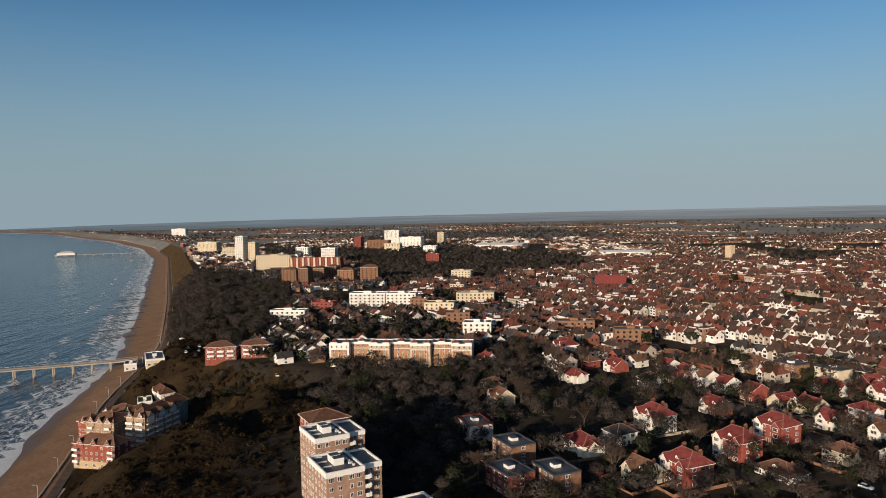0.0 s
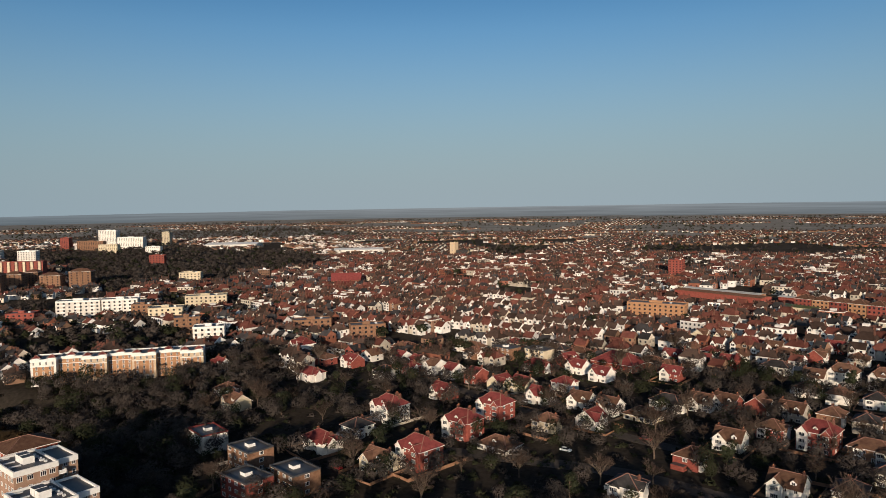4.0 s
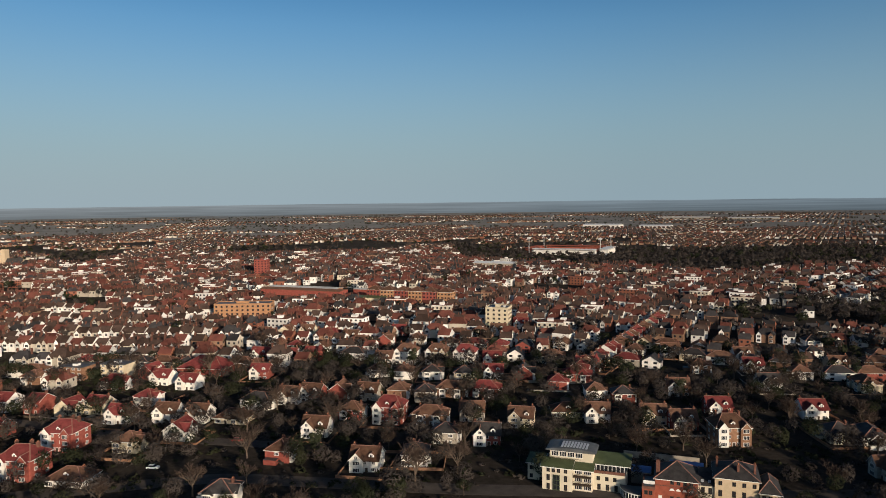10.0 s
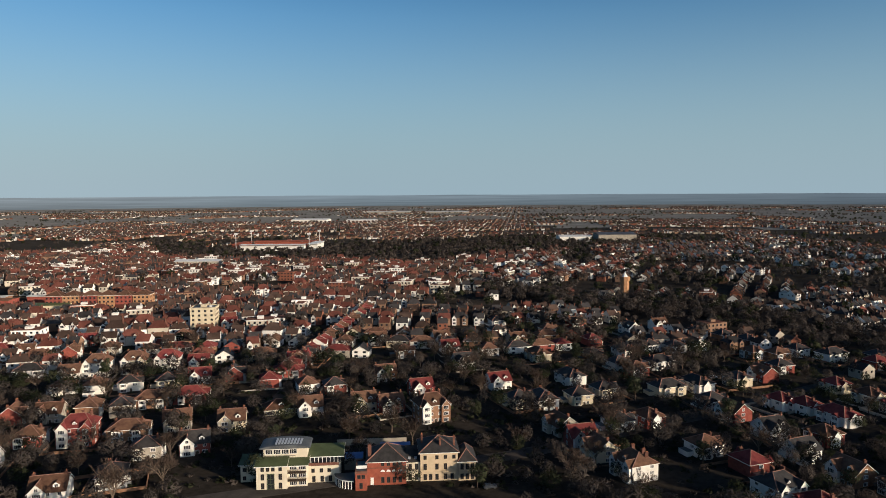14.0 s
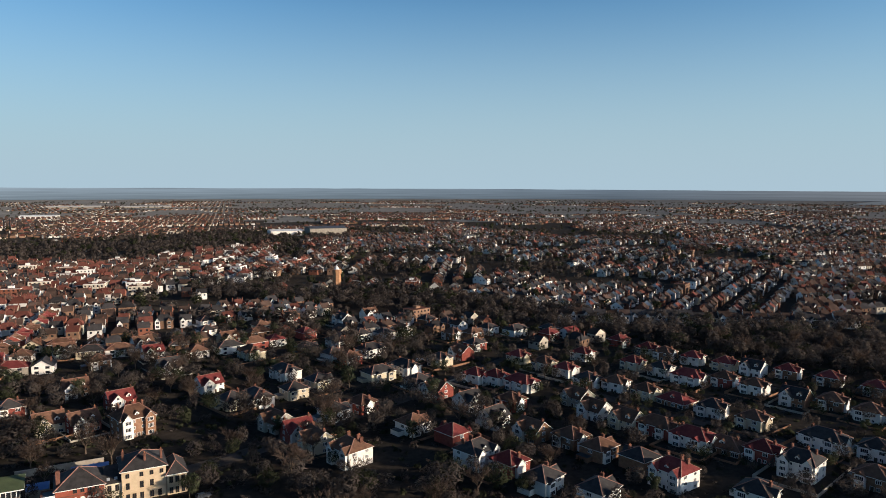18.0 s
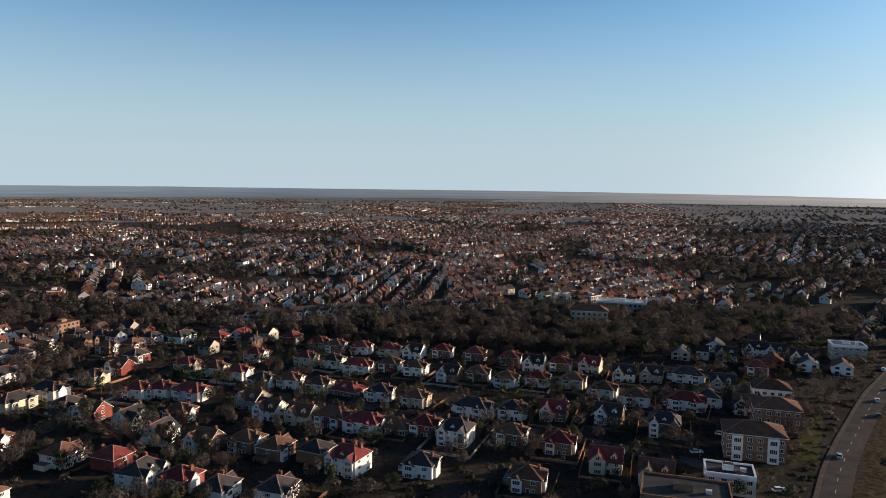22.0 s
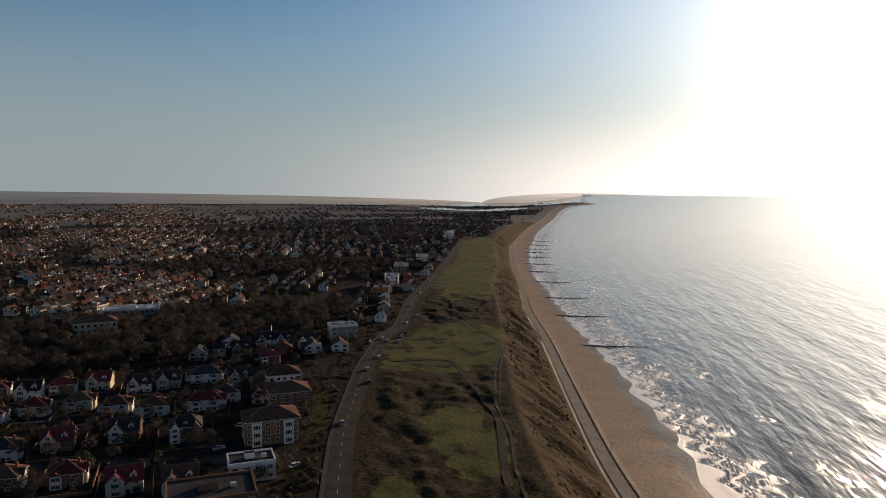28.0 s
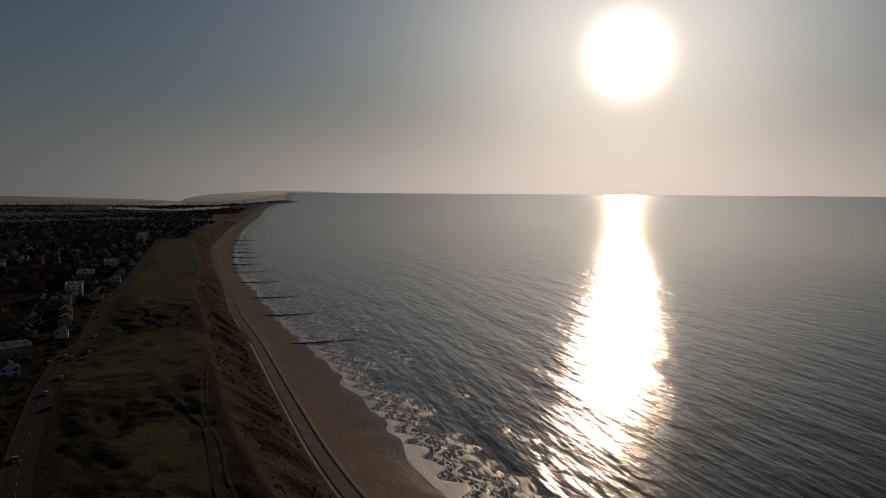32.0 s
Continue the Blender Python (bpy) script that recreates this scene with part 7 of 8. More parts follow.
# ---- trees ----
def bare_tree(seed, height, spread):
    """Trunk and a crown of forking limbs and fine twigs."""
    r = random.Random(seed)
    trunk, crown = Build(), Build()
    fork = height * r.uniform(0.22, 0.32)
    trunk.tube((0, 0, -0.6), (0, 0, fork * 0.5), height * 0.030, height * 0.024, 6)
    trunk.tube((0, 0, fork * 0.5), (r.uniform(-0.2, 0.2), r.uniform(-0.2, 0.2), fork), height * 0.024, height * 0.018, 6)

    def twig(p, d, s):
        u = d.cross(Vector((r.uniform(-1, 1), r.uniform(-1, 1), r.uniform(-1, 1)))).normalized() * s * 0.055
        q = p + d * s
        crown.face([tuple(p - u), tuple(p + u), tuple(q)], 1)

    def limb(p, d, length, rad, level):
        mid = p + d * length * 0.55 + Vector((r.uniform(-1, 1), r.uniform(-1, 1), r.uniform(0, 1))) * length * 0.07
        end = p + d * length + Vector((r.uniform(-1, 1), r.uniform(-1, 1), r.uniform(-0.2, 1))) * length * 0.10
        if level < 2:
            crown.tube(p, mid, rad, rad * 0.75, 4 if level == 0 else 3)
            crown.tube(mid, end, rad * 0.75, rad * 0.45, 3)
        else:
            crown.tube(p, end, rad, rad * 0.3, 3)
        if level == 2:
            for _ in range(9):
                f = r.uniform(0.25, 1.0)
                dd = (d + Vector((r.uniform(-1, 1), r.uniform(-1, 1), r.uniform(-0.5, 0.9))) * 0.9).normalized()
                twig(p + (end - p) * f, dd, height * r.uniform(0.055, 0.11))
            return
        for i in range(6 if level == 0 else 5):
            f = r.uniform(0.3, 1.0)
            base = p + (end - p) * f
            dd = (d + Vector((r.uniform(-1, 1), r.uniform(-1, 1), r.uniform(-0.45, 0.75))) * 0.85).normalized()
            limb(base, dd, length * r.uniform(0.45, 0.68), rad * 0.45, level + 1)

    for i in range(6):
        g = 2 * math.pi * (i + r.uniform(-0.3, 0.3)) / 6
        tilt = r.uniform(0.35, 1.0) * spread
        d = Vector((math.cos(g) * tilt, math.sin(g) * tilt, 1.0)).normalized()
        limb(Vector((0, 0, fork * r.uniform(0.8, 1.0))), d, height * r.uniform(0.34, 0.48), height * 0.012, 0)
    return trunk.mesh("trunk", BARK), crown.mesh("crown", [BARK, TWIG])


def evergreen_tree(seed, height, wide):
    """Trunk and a crown of many small ragged sprays of leaf."""
    r = random.Random(seed)
    trunk, crown = Build(), Build()
    trunk.tube((0, 0, -0.6), (0, 0, height * 0.7), height * 0.028, height * 0.010, 6)
    lumps = [(r.uniform(-1, 1) * wide * 0.6, r.uniform(-1, 1) * wide * 0.6, height * r.uniform(0.35, 0.88), wide * r.uniform(0.35, 0.6)) for _ in range(11)]
    for lx, ly, lz, lr in lumps:
        crown.tube((0, 0, lz * 0.7), (lx, ly, lz), 0.12, 0.04, 3, 0)
        for _ in range(75):
            d = Vector((r.gauss(0, 1), r.gauss(0, 1), r.gauss(0, 1))).normalized()
            p = Vector((lx, ly, lz)) + Vector((d.x, d.y, d.z * 0.75)) * lr * r.uniform(0.65, 1.08)
            u = d.cross(Vector((r.uniform(-1, 1), r.uniform(-1, 1), r.uniform(-1, 1)))).normalized()
            v = d.cross(u)
            s = height * r.uniform(0.02, 0.045)
            crown.face([tuple(p - u * s), tuple(p + u * s + d * s * 0.3), tuple(p + v * s * 1.6)], 1)
    return trunk.mesh("trunk", BARK), crown.mesh("crown", [BARK, LEAF])


def make_tree(meshes, label):
    tree = new("tree")
    tagged(tree, label, "tree", "trees of the gardens")
    part("trunk", meshes[0], None, tree)
    part("crown", meshes[1], None, tree)
    return tree


TREES = [make_tree(bare_tree(31 + i, h, s), lab) for i, (h, s, lab) in enumerate((
    (11.0, 0.95, "bare spreading winter tree with fine brown twigs"), (13.0, 0.7, "tall bare winter tree with dense twigs"), (9.0, 1.1, "low bare spreading garden tree"),
    (12.0, 0.85, "bare round-headed winter tree"), (14.5, 0.5, "slender bare tree with upright limbs")))]
TREES += [make_tree(evergreen_tree(51, 9.5, 3.6), "dark evergreen garden tree with ragged crown"), make_tree(evergreen_tree(52, 7.0, 3.0), "low dark evergreen holm oak"), make_tree(evergreen_tree(53, 12.0, 3.0), "tall dark pine with an uneven crown")]
rs = np.random.RandomState(77)
tx, ty = [], []
cand = rs.uniform([-520, -90], [430, 470], (9000, 2))
cr = np.hypot(cand[:, 0], cand[:, 1])
az = np.degrees(np.arctan2(cand[:, 1], cand[:, 0]))
ok = (cr > 150) & (cr < 430) & (az > -20) & (az < 205) & on_plateau(cand[:, 0], cand[:, 1], 4) & ~inside(LAWN, cand[:, 0], cand[:, 1])
cand = cand[ok]
cand = cand[clear_of(cand[:, 0], cand[:, 1], -0.5)]
first = [True] * len(TREES)
placed_t = []
for cx, cy in cand:
    wood = bool(in_wood(cx, cy))
    gap = 9.0 if wood else 10.0 + 9.0 * float(blotch(cx, cy, 40))
    if cx > 75 and not wood:
        gap *= 1.35
    if any((cx - a) ** 2 + (cy - c) ** 2 < gap * gap for a, c in placed_t):
        continue
    placed_t.append((cx, cy))
    if len(placed_t) >= 300:
        break
for cx, cy in placed_t:
    k = rs.choice(8, p=[0.2, 0.15, 0.2, 0.17, 0.06, 0.1, 0.08, 0.04])
    s = rs.uniform(0.7, 1.1)
    if cx > 75 and not bool(in_wood(cx, cy)):
        s *= 0.62
    m = pose(cx, cy, ground(cx, cy), 0, 0, rs.uniform(0, 360)) @ Matrix.Scale(s, 4)
    if first[k]:
        TREES[k].matrix_basis = m
        first[k] = False
    else:
        ob = copy_thing(TREES[k], pose(0, 0, 0))
        ob.matrix_basis = m


def soup(seed, n, tri, bushy=False, slim=0.5):
    """A unit tree or bush as a cloud of small slips, for joined woodland."""
    r = np.random.RandomState(seed)
    d = r.normal(size=(n, 3))
    d /= np.linalg.norm(d, axis=1)[:, None]
    lump = r.normal(size=(7, 3))
    lump /= np.linalg.norm(lump, axis=1)[:, None]
    rad = (0.70 + 0.32 * np.clip((d @ lump.T).max(1), 0, 1) ** 3) * r.uniform(0.2, 1.0, n) ** 0.25
    c = d * rad[:, None]
    c = np.stack([c[:, 0] * 0.42, c[:, 1] * 0.42, 0.62 + c[:, 2] * 0.36], -1) if not bushy else np.stack([c[:, 0] * 0.5, c[:, 1] * 0.5, np.abs(c[:, 2]) * 0.5], -1)
    out = c - np.array([0, 0, 0.1 if bushy else 0.6])
    out /= np.linalg.norm(out, axis=1)[:, None]
    out = out + r.normal(0, 0.25, out.shape)
    out /= np.linalg.norm(out, axis=1)[:, None]
    u = np.cross(out, r.normal(size=(n, 3)))
    u /= np.linalg.norm(u, axis=1)[:, None]
    v = np.cross(out, u)
    s = tri * r.uniform(0.6, 1.3, (n, 1))
    V = np.stack([c - u * s * slim * 0.5, c + u * s * slim * 0.5, c + v * s], 1)
    return V.reshape(-1, 3)


def joined_trees(name, label, x, y, size, shapes, mats, rs, sink=0.0, kinds=None):
    """Many trees or bushes as one mesh."""
    z = land_z(x, y) - sink
    n = len(x)
    which = rs.randint(len(shapes), size=n)
    a = rs.uniform(0, 2 * math.pi, n)
    hs = size * rs.uniform(0.8, 1.2, n)
    ws = size * rs.uniform(0.8, 1.35, n)
    VV, MM, NN = [], [], []
    mid = 0.10 if sink >= 0.5 else 0.55
    for k, S in enumerate(shapes):
        g = which == k
        if not g.any():
            continue
        c, s = np.cos(a[g])[:, None], np.sin(a[g])[:, None]
        w, h = ws[g][:, None], hs[g][:, None]
        V = np.stack([x[g][:, None] + (S[None, :, 0] * c - S[None, :, 1] * s) * w, y[g][:, None] + (S[None, :, 0] * s + S[None, :, 1] * c) * w, z[g][:, None] + S[None, :, 2] * h], -1)
        VV.append(V.reshape(-1, 3))
        NN.append(np.stack([(S[None, :, 0] * c - S[None, :, 1] * s), (S[None, :, 0] * s + S[None, :, 1] * c), np.repeat(S[None, :, 2] - mid, len(c), 0)], -1).reshape(-1, 3))
        kk = (rs.rand(g.sum()) < (kinds or 0)).astype(int) if len(mats) > 1 else np.zeros(g.sum(), int)
        MM.append(np.repeat(kk, len(S) // 3))
    V = np.concatenate(VV)
    F = np.arange(len(V)).reshape(-1, 3)
    N = np.concatenate(NN)
    N = N / np.maximum(np.linalg.norm(N, axis=1)[:, None], 1e-6) + np.repeat(rs.normal(0, 0.16, (len(N) // 3, 3)), 3, 0)
    N /= np.linalg.norm(N, axis=1)[:, None]
    me = np_mesh(name, V, F, mats, np.concatenate(MM))
    me.polygons.foreach_set("use_smooth", np.ones(len(F), bool))
    me.normals_split_custom_set_from_vertices(N.astype(np.float32))
    return tagged(new(name, me), label, "trees" if sink < 0.5 else "bushes", kind="stuff")


rs = np.random.RandomState(91)
NEAR_SOUP = [soup(i, 230, 0.095, slim=0.55) for i in range(4)]
FAR_SOUP = [soup(10 + i, 44, 0.24, slim=0.8) for i in range(4)]
BUSH = [soup(20 + i, 24, 0.34, True, 0.8) for i in range(4)]
CORE = [soup(30 + i, 30, 0.42) for i in range(3)]


def scatter_in(poly, step, rs):
    lo, hi = poly.min(0), poly.max(0)
    n = int((hi - lo).prod() / step ** 2)
    p = rs.uniform(lo, hi, (n, 2))
    return p[inside(poly, p[:, 0], p[:, 1])]


pts = np.concatenate([scatter_in(WOODS[k], s, rs) for k, s in (("belt", 7.0), ("cliff_top", 8.0), ("chine", 7.5))])
pts = pts[clear_of(pts[:, 0], pts[:, 1], 1.0)]
joined_trees("wood", "dense bare winter woodland with some evergreens", pts[:, 0], pts[:, 1], rs.uniform(7, 11, len(pts)), NEAR_SOUP, [TWIGFAR, LEAFFAR], rs, kinds=0.12)
pts = np.concatenate([scatter_in(WOODS[k], s, rs) for k, s in (("cemetery", 12.0), ("mid_park", 9.0), ("east_band", 9.0), ("centre", 15.0), ("western_hills", 24.0))])
pts = pts[clear_of(pts[:, 0], pts[:, 1], 2.0)]
joined_trees("wood", "dark woodland belts beyond the town", pts[:, 0], pts[:, 1], rs.uniform(6, 10, len(pts)), FAR_SOUP, [TWIGFAR, LEAFFAR], rs, kinds=0.12)
# scrub and dark evergreens added along the chine to stand in for its shade
line = np.array(CHINE, float)
k = rs.uniform(0.4, len(line) - 1.01, 420)
i = k.astype(int)
pts = line[i] + (line[i + 1] - line[i]) * (k - i)[:, None] + rs.normal(0, 11, (420, 2))
pts = pts[clear_of(pts[:, 0], pts[:, 1], 1.0) & (inland(pts[:, 0], pts[:, 1]) > 66)]
joined_trees("chine_trees", "low evergreens and scrub, added dark for the chine's shade", pts[:, 0], pts[:, 1], rs.uniform(3, 6.5, len(pts)), NEAR_SOUP, [TWIGFAR, LEAFFAR], rs, kinds=0.75)
# garden and street trees of the streets beyond
p = rs.uniform([-1500, -420], [1500, 1500], (60000, 2))
r = np.hypot(p[:, 0], p[:, 1])
ok = (rs.rand(len(p)) < np.where(p[:, 0] > 170, 0.45, np.where(p[:, 0] > -150, 0.85, 0.3))) & (r > 425) & (r < 1500) & on_plateau(p[:, 0], p[:, 1], 3) & (rs.rand(len(p)) < 0.25 + 0.75 * (blotch(p[:, 0], p[:, 1], 60) > 0.58))
p = p[ok]
p = p[clear_of(p[:, 0], p[:, 1], -1.0) & off_roofs(p[:, 0], p[:, 1])]
joined_trees("garden_trees", "bare and evergreen garden trees between the houses", p[:, 0], p[:, 1], rs.uniform(6, 11, len(p)), FAR_SOUP, [TWIGFAR, LEAFFAR], rs, kinds=0.3)
p = rs.uniform([-760, -150], [-420, 90], (1100, 2))
p = p[on_plateau(p[:, 0], p[:, 1], 3)]
p = p[clear_of(p[:, 0], p[:, 1], -1.0)]
joined_trees("garden_trees", "bare trees and evergreens round the hotels and flats", p[:, 0], p[:, 1], rs.uniform(4.5, 9, len(p)), FAR_SOUP, [TWIGFAR, LEAFFAR], rs, kinds=0.35)
p = rs.uniform([-520, -80], [430, 470], (8500, 2))
ok = on_plateau(p[:, 0], p[:, 1], 3) & (np.hypot(p[:, 0], p[:, 1]) < 430) & (np.hypot(p[:, 0], p[:, 1]) > 140) & ~inside(LAWN, p[:, 0], p[:, 1]) & (blotch(p[:, 0], p[:, 1], 28) > np.where(p[:, 0] > 75, 0.28, 0.34))
p = p[ok]
p = p[clear_of(p[:, 0], p[:, 1], -1.5)]
p = p[:2000]
joined_trees("garden_trees", "bare brown trees and dark evergreens filling the gardens", p[:, 0], p[:, 1], rs.uniform(5, 10, len(p)) * np.where(p[:, 0] > 75, 0.7, 1.0), [soup(60 + i, 240, 0.14, slim=0.30) for i in range(4)], [TWIGFAR, LEAFFAR], rs, kinds=0.28)
p = rs.uniform([-4800, -3000], [4800, 4800], (28000, 2))
r = np.hypot(p[:, 0], p[:, 1])
ok = (r > 1500) & (r < 4400) & (inland(p[:, 0], p[:, 1]) > 90) & (rs.rand(len(p)) < 0.15 + 0.85 * (blotch(p[:, 0], p[:, 1], 140) > 0.5))
p = p[ok]
joined_trees("far_woods", "far woods and hedgerows to the skyline", p[:, 0], p[:, 1], rs.uniform(6, 10, len(p)), CORE, [TWIGFAR, LEAFFAR], rs, kinds=0.5)
# scrub of the cliff face, the cliff top and the gardens
p = rs.uniform([-1000, -480], [1000, 260], (220000, 2))
n = inland(p[:, 0], p[:, 1])
top_n = 78 + terrace_width(p[:, 0]) * 1.25
ok = ((p[:, 0] < 100) | (p[:, 0] > 190) & (p[:, 0] < 820)) & (n > 47 + terrace_width(p[:, 0])) & (n < top_n + np.where(p[:, 0] < 100, 6, -2)) & (blotch(p[:, 0], p[:, 1], 9) > np.where(p[:, 0] < 100, 0.30, 0.46))
west = (n > top_n) & (n < top_n + 60) & (p[:, 0] < -180) & (blotch(p[:, 0], p[:, 1], 14) > 0.2)
p = p[ok | west]
p = p[clear_of(p[:, 0], p[:, 1], 1.0)]
joined_trees("scrub", "brown gorse and heather scrub on the cliff", p[:, 0], p[:, 1], rs.uniform(1.2, 3.6, len(p)) * np.where(p[:, 0] > 100, 0.62, 1.0), BUSH, [GORSE, TUFT], rs, sink=0.5, kinds=0.3)
p = rs.uniform([180, 60], [1300, 330], (24000, 2))
gap = p[:, 1] - np.interp(p[:, 0], ROAD_X, ROAD_Y)
ok = ((gap > 7) & (gap < 10)) | ((gap > 10) & (gap < 60) & (p[:, 0] > 400) & (rs.rand(len(p)) < 0.5))
p = p[ok]
p = p[clear_of(p[:, 0], p[:, 1], -1.5)]
joined_trees("roadside_hedge", "clipped dark hedges and shrubs beside the cliff-top road", p[:, 0], p[:, 1], rs.uniform(1.8, 4.0, len(p)), BUSH, [TWIGFAR, LEAFFAR], rs, sink=0.5, kinds=0.5)
p = rs.uniform([-480, -60], [420, 470], (20000, 2))
ok = on_plateau(p[:, 0], p[:, 1], 3) & (np.hypot(p[:, 0], p[:, 1]) < 450) & ~inside(LAWN, p[:, 0], p[:, 1])
p = p[ok]
p = p[clear_of(p[:, 0], p[:, 1], -2.2)]
joined_trees("garden_shrubs", "dark garden hedges and shrubs between the houses", p[:, 0], p[:, 1], rs.uniform(1.5, 4.2, len(p)), BUSH, [TWIGFAR, LEAFFAR], rs, sink=0.5, kinds=0.6)


# ---- roads and paths ----
road = list(zip(ROAD_X, ROAD_Y))
strip("road", road, 8.4, TARMAC, 0.10, "cliff-top road of worn grey-brown tarmac")
strip("pavement", road, 1.4, PAVING, 0.20, "pale footway along the cliff-top road", "pavement", side=4.7)
strip("path", [(348, 102), (361, 71), (328, 58), (292, 43), (271, 34), (240, 29), (217, 25), (170, 14)], 2.6, TIMBER, 0.08, "dark worn footpath over the cliff-top heath", "path")
strip("path", [(560, 112), (500, 96), (435, 66), (409, 50), (348, 46), (294, 39), (278, 35), (253, 27), (220, 22), (170, 8)], 1.3, PAVING, 0.10, "narrow pale footpath along the cliff edge", "path")
strip("path", [(409, 48), (348, 43.5), (294, 36.5)], 0.9, PAVING, 0.09, "second narrow path at the cliff edge", "path")
strip("lawn", [(236, 97.5), (262, 107), (289, 118)], 7.0, GRASS, 0.06, "mown lawn between the flats and the road", "lawn")
strip("path", [(-430, -101), (-397, -100), (-371, -102), (-351, -112)], 5.0, TUFT, 0.3, "bare golden-brown bank on the slope", "bank")
strip("street", [(128, 275), (150, 238), (173, 200), (194, 150), (212, 100)], 7.0, TARMAC, 0.08, "quiet residential street in shade")
strip("street", [(172, 335), (204, 278), (254, 184), (285, 128)], 7.0, TARMAC, 0.08, "quiet residential street in shade")
strip("street", [(-128, 250), (-136, 320), (-152, 460), (-162, 560)], 7.5, TARMAC, 0.08, "straight residential street in shade")
strip("street", [(-240, 85), (-190, 140), (-120, 175), (-20, 235), (60, 300), (110, 345)], 8.0, TARMAC, 0.08, "tree-lined residential road in shade")
strip("street", [(-420, 92), (-330, 124), (-250, 148), (-190, 175)], 7.0, TARMAC, 0.08, "residential road of red-roofed villas")
strip("street", [(-505, -150), (-455, -120), (-420, -100)], 7.0, TARMAC, 0.12, "curving road above the chine")
prom = [(float(a), shore_off(a, 39.5)) for a in np.arange(-2300, 1600, 25)]
strip("promenade", [p for p in prom if p[0] < -90], 4.0, PAVING, 0.25, "narrow brown concrete promenade behind the sand", "promenade", step=12.0, side=1.5)
strip("promenade", [p for p in prom if p[0] > -120], 5.5, CONCRETE, 0.25, "pale concrete promenade above the beach", "promenade", step=12.0)
wallb = [(float(a), shore_off(a, 35.2)) for a in np.arange(-1300, 1500, 25)]
strip("sea_wall", wallb, 0.6, CONCRETE, 0.45, "low concrete sea wall at the head of the beach", "wall", step=12.0)
dash = Build()
for i in range(60):
    a = 160 + i * 9.5
    y0, y1 = np.interp(a, ROAD_X, ROAD_Y), np.interp(a + 3, ROAD_X, ROAD_Y)
    zz = ground(a, y0) + 0.13
    dash.face([(a, y0 - 0.1, zz), (a + 3, y1 - 0.1, zz), (a + 3, y1 + 0.1, zz), (a, y0 + 0.1, zz)])
tagged(new("road_markings", dash.mesh("road_markings", LINE)), "dashed white centre line on the road", "markings", kind="structure")


# garden walls round the nearer plots
yard = Build()
rnd = random.Random(33)
for x, y, turn, half in YARDS:
    if in_wood(x, y) or inland(x, y) < 150 or rnd.random() < 0.45:
        continue
    c, s = math.cos(radians(turn)), math.sin(radians(turn))
    tone = rnd.choice((0, 0, 0, 1, 2))
    front, back = -half - rnd.uniform(3.0, 5.5), half + rnd.uniform(4, 9)
    for ax, ay, bx, by in ((-half - 1, front, half + 1, front), (-half - 1, front, -half - 1, back), (half + 1, front, half + 1, back)):
        px, py, qx, qy = x + ax * c - ay * s, y + ax * s + ay * c, x + bx * c - by * s, y + bx * s + by * c
        L = math.hypot(qx - px, qy - py)
        nx, ny = -(qy - py) / L * 0.12, (qx - px) / L * 0.12
        hgt = rnd.uniform(0.5, 1.2)
        za, zb = ground(px, py), ground(qx, qy)
        lo = [(px + nx, py + ny, za - 0.5), (qx + nx, qy + ny, zb - 0.5), (qx - nx, qy - ny, zb - 0.5), (px - nx, py - ny, za - 0.5)]
        hi = [(u, v, w + 0.5 + hgt) for u, v, w in lo]
        for i in range(4):
            yard.face([lo[i], lo[(i + 1) % 4], hi[(i + 1) % 4], hi[i]], tone)
        yard.face(hi, tone)
tagged(new("garden_walls", yard.mesh("garden_walls", [WALL["b"], WALL["g"], TIMBER])), "low brick and rendered garden walls and fences", "walls", kind="stuff")


# ---- promenade lamps ----
def make_lamp():
    ob = new("street_lamp")
    tagged(ob, "slim pale lamp post on the promenade", "lamp", "lamps along the promenade")
    b = Build()
    b.tube((0, 0, -0.3), (0, 0, 7.0), 0.11, 0.07, 6)
    part("pole", b, PALE, ob)
    b = Build()
    b.tube((0, 0, 7.0), (1.2, 0, 7.3), 0.05, 0.05, 5)
    part("arm", b, PALE, ob)
    b = Build()
    b.box(1.0, 1.7, -0.14, 0.14, 7.22, 7.36)
    part("lantern", b, PALE, ob)
    return ob


lamp_post = None
for a in list(range(-660, -270, 32)) + list(range(300, 720, 38)):
    yy = shore_off(a, 36.6)
    m = pose(a, yy, ground(a, yy) + 0.2, 0, 0, -70)
    if lamp_post is None:
        lamp_post = make_lamp()
        lamp_post.matrix_basis = m
    else:
        copy_thing(lamp_post, m)


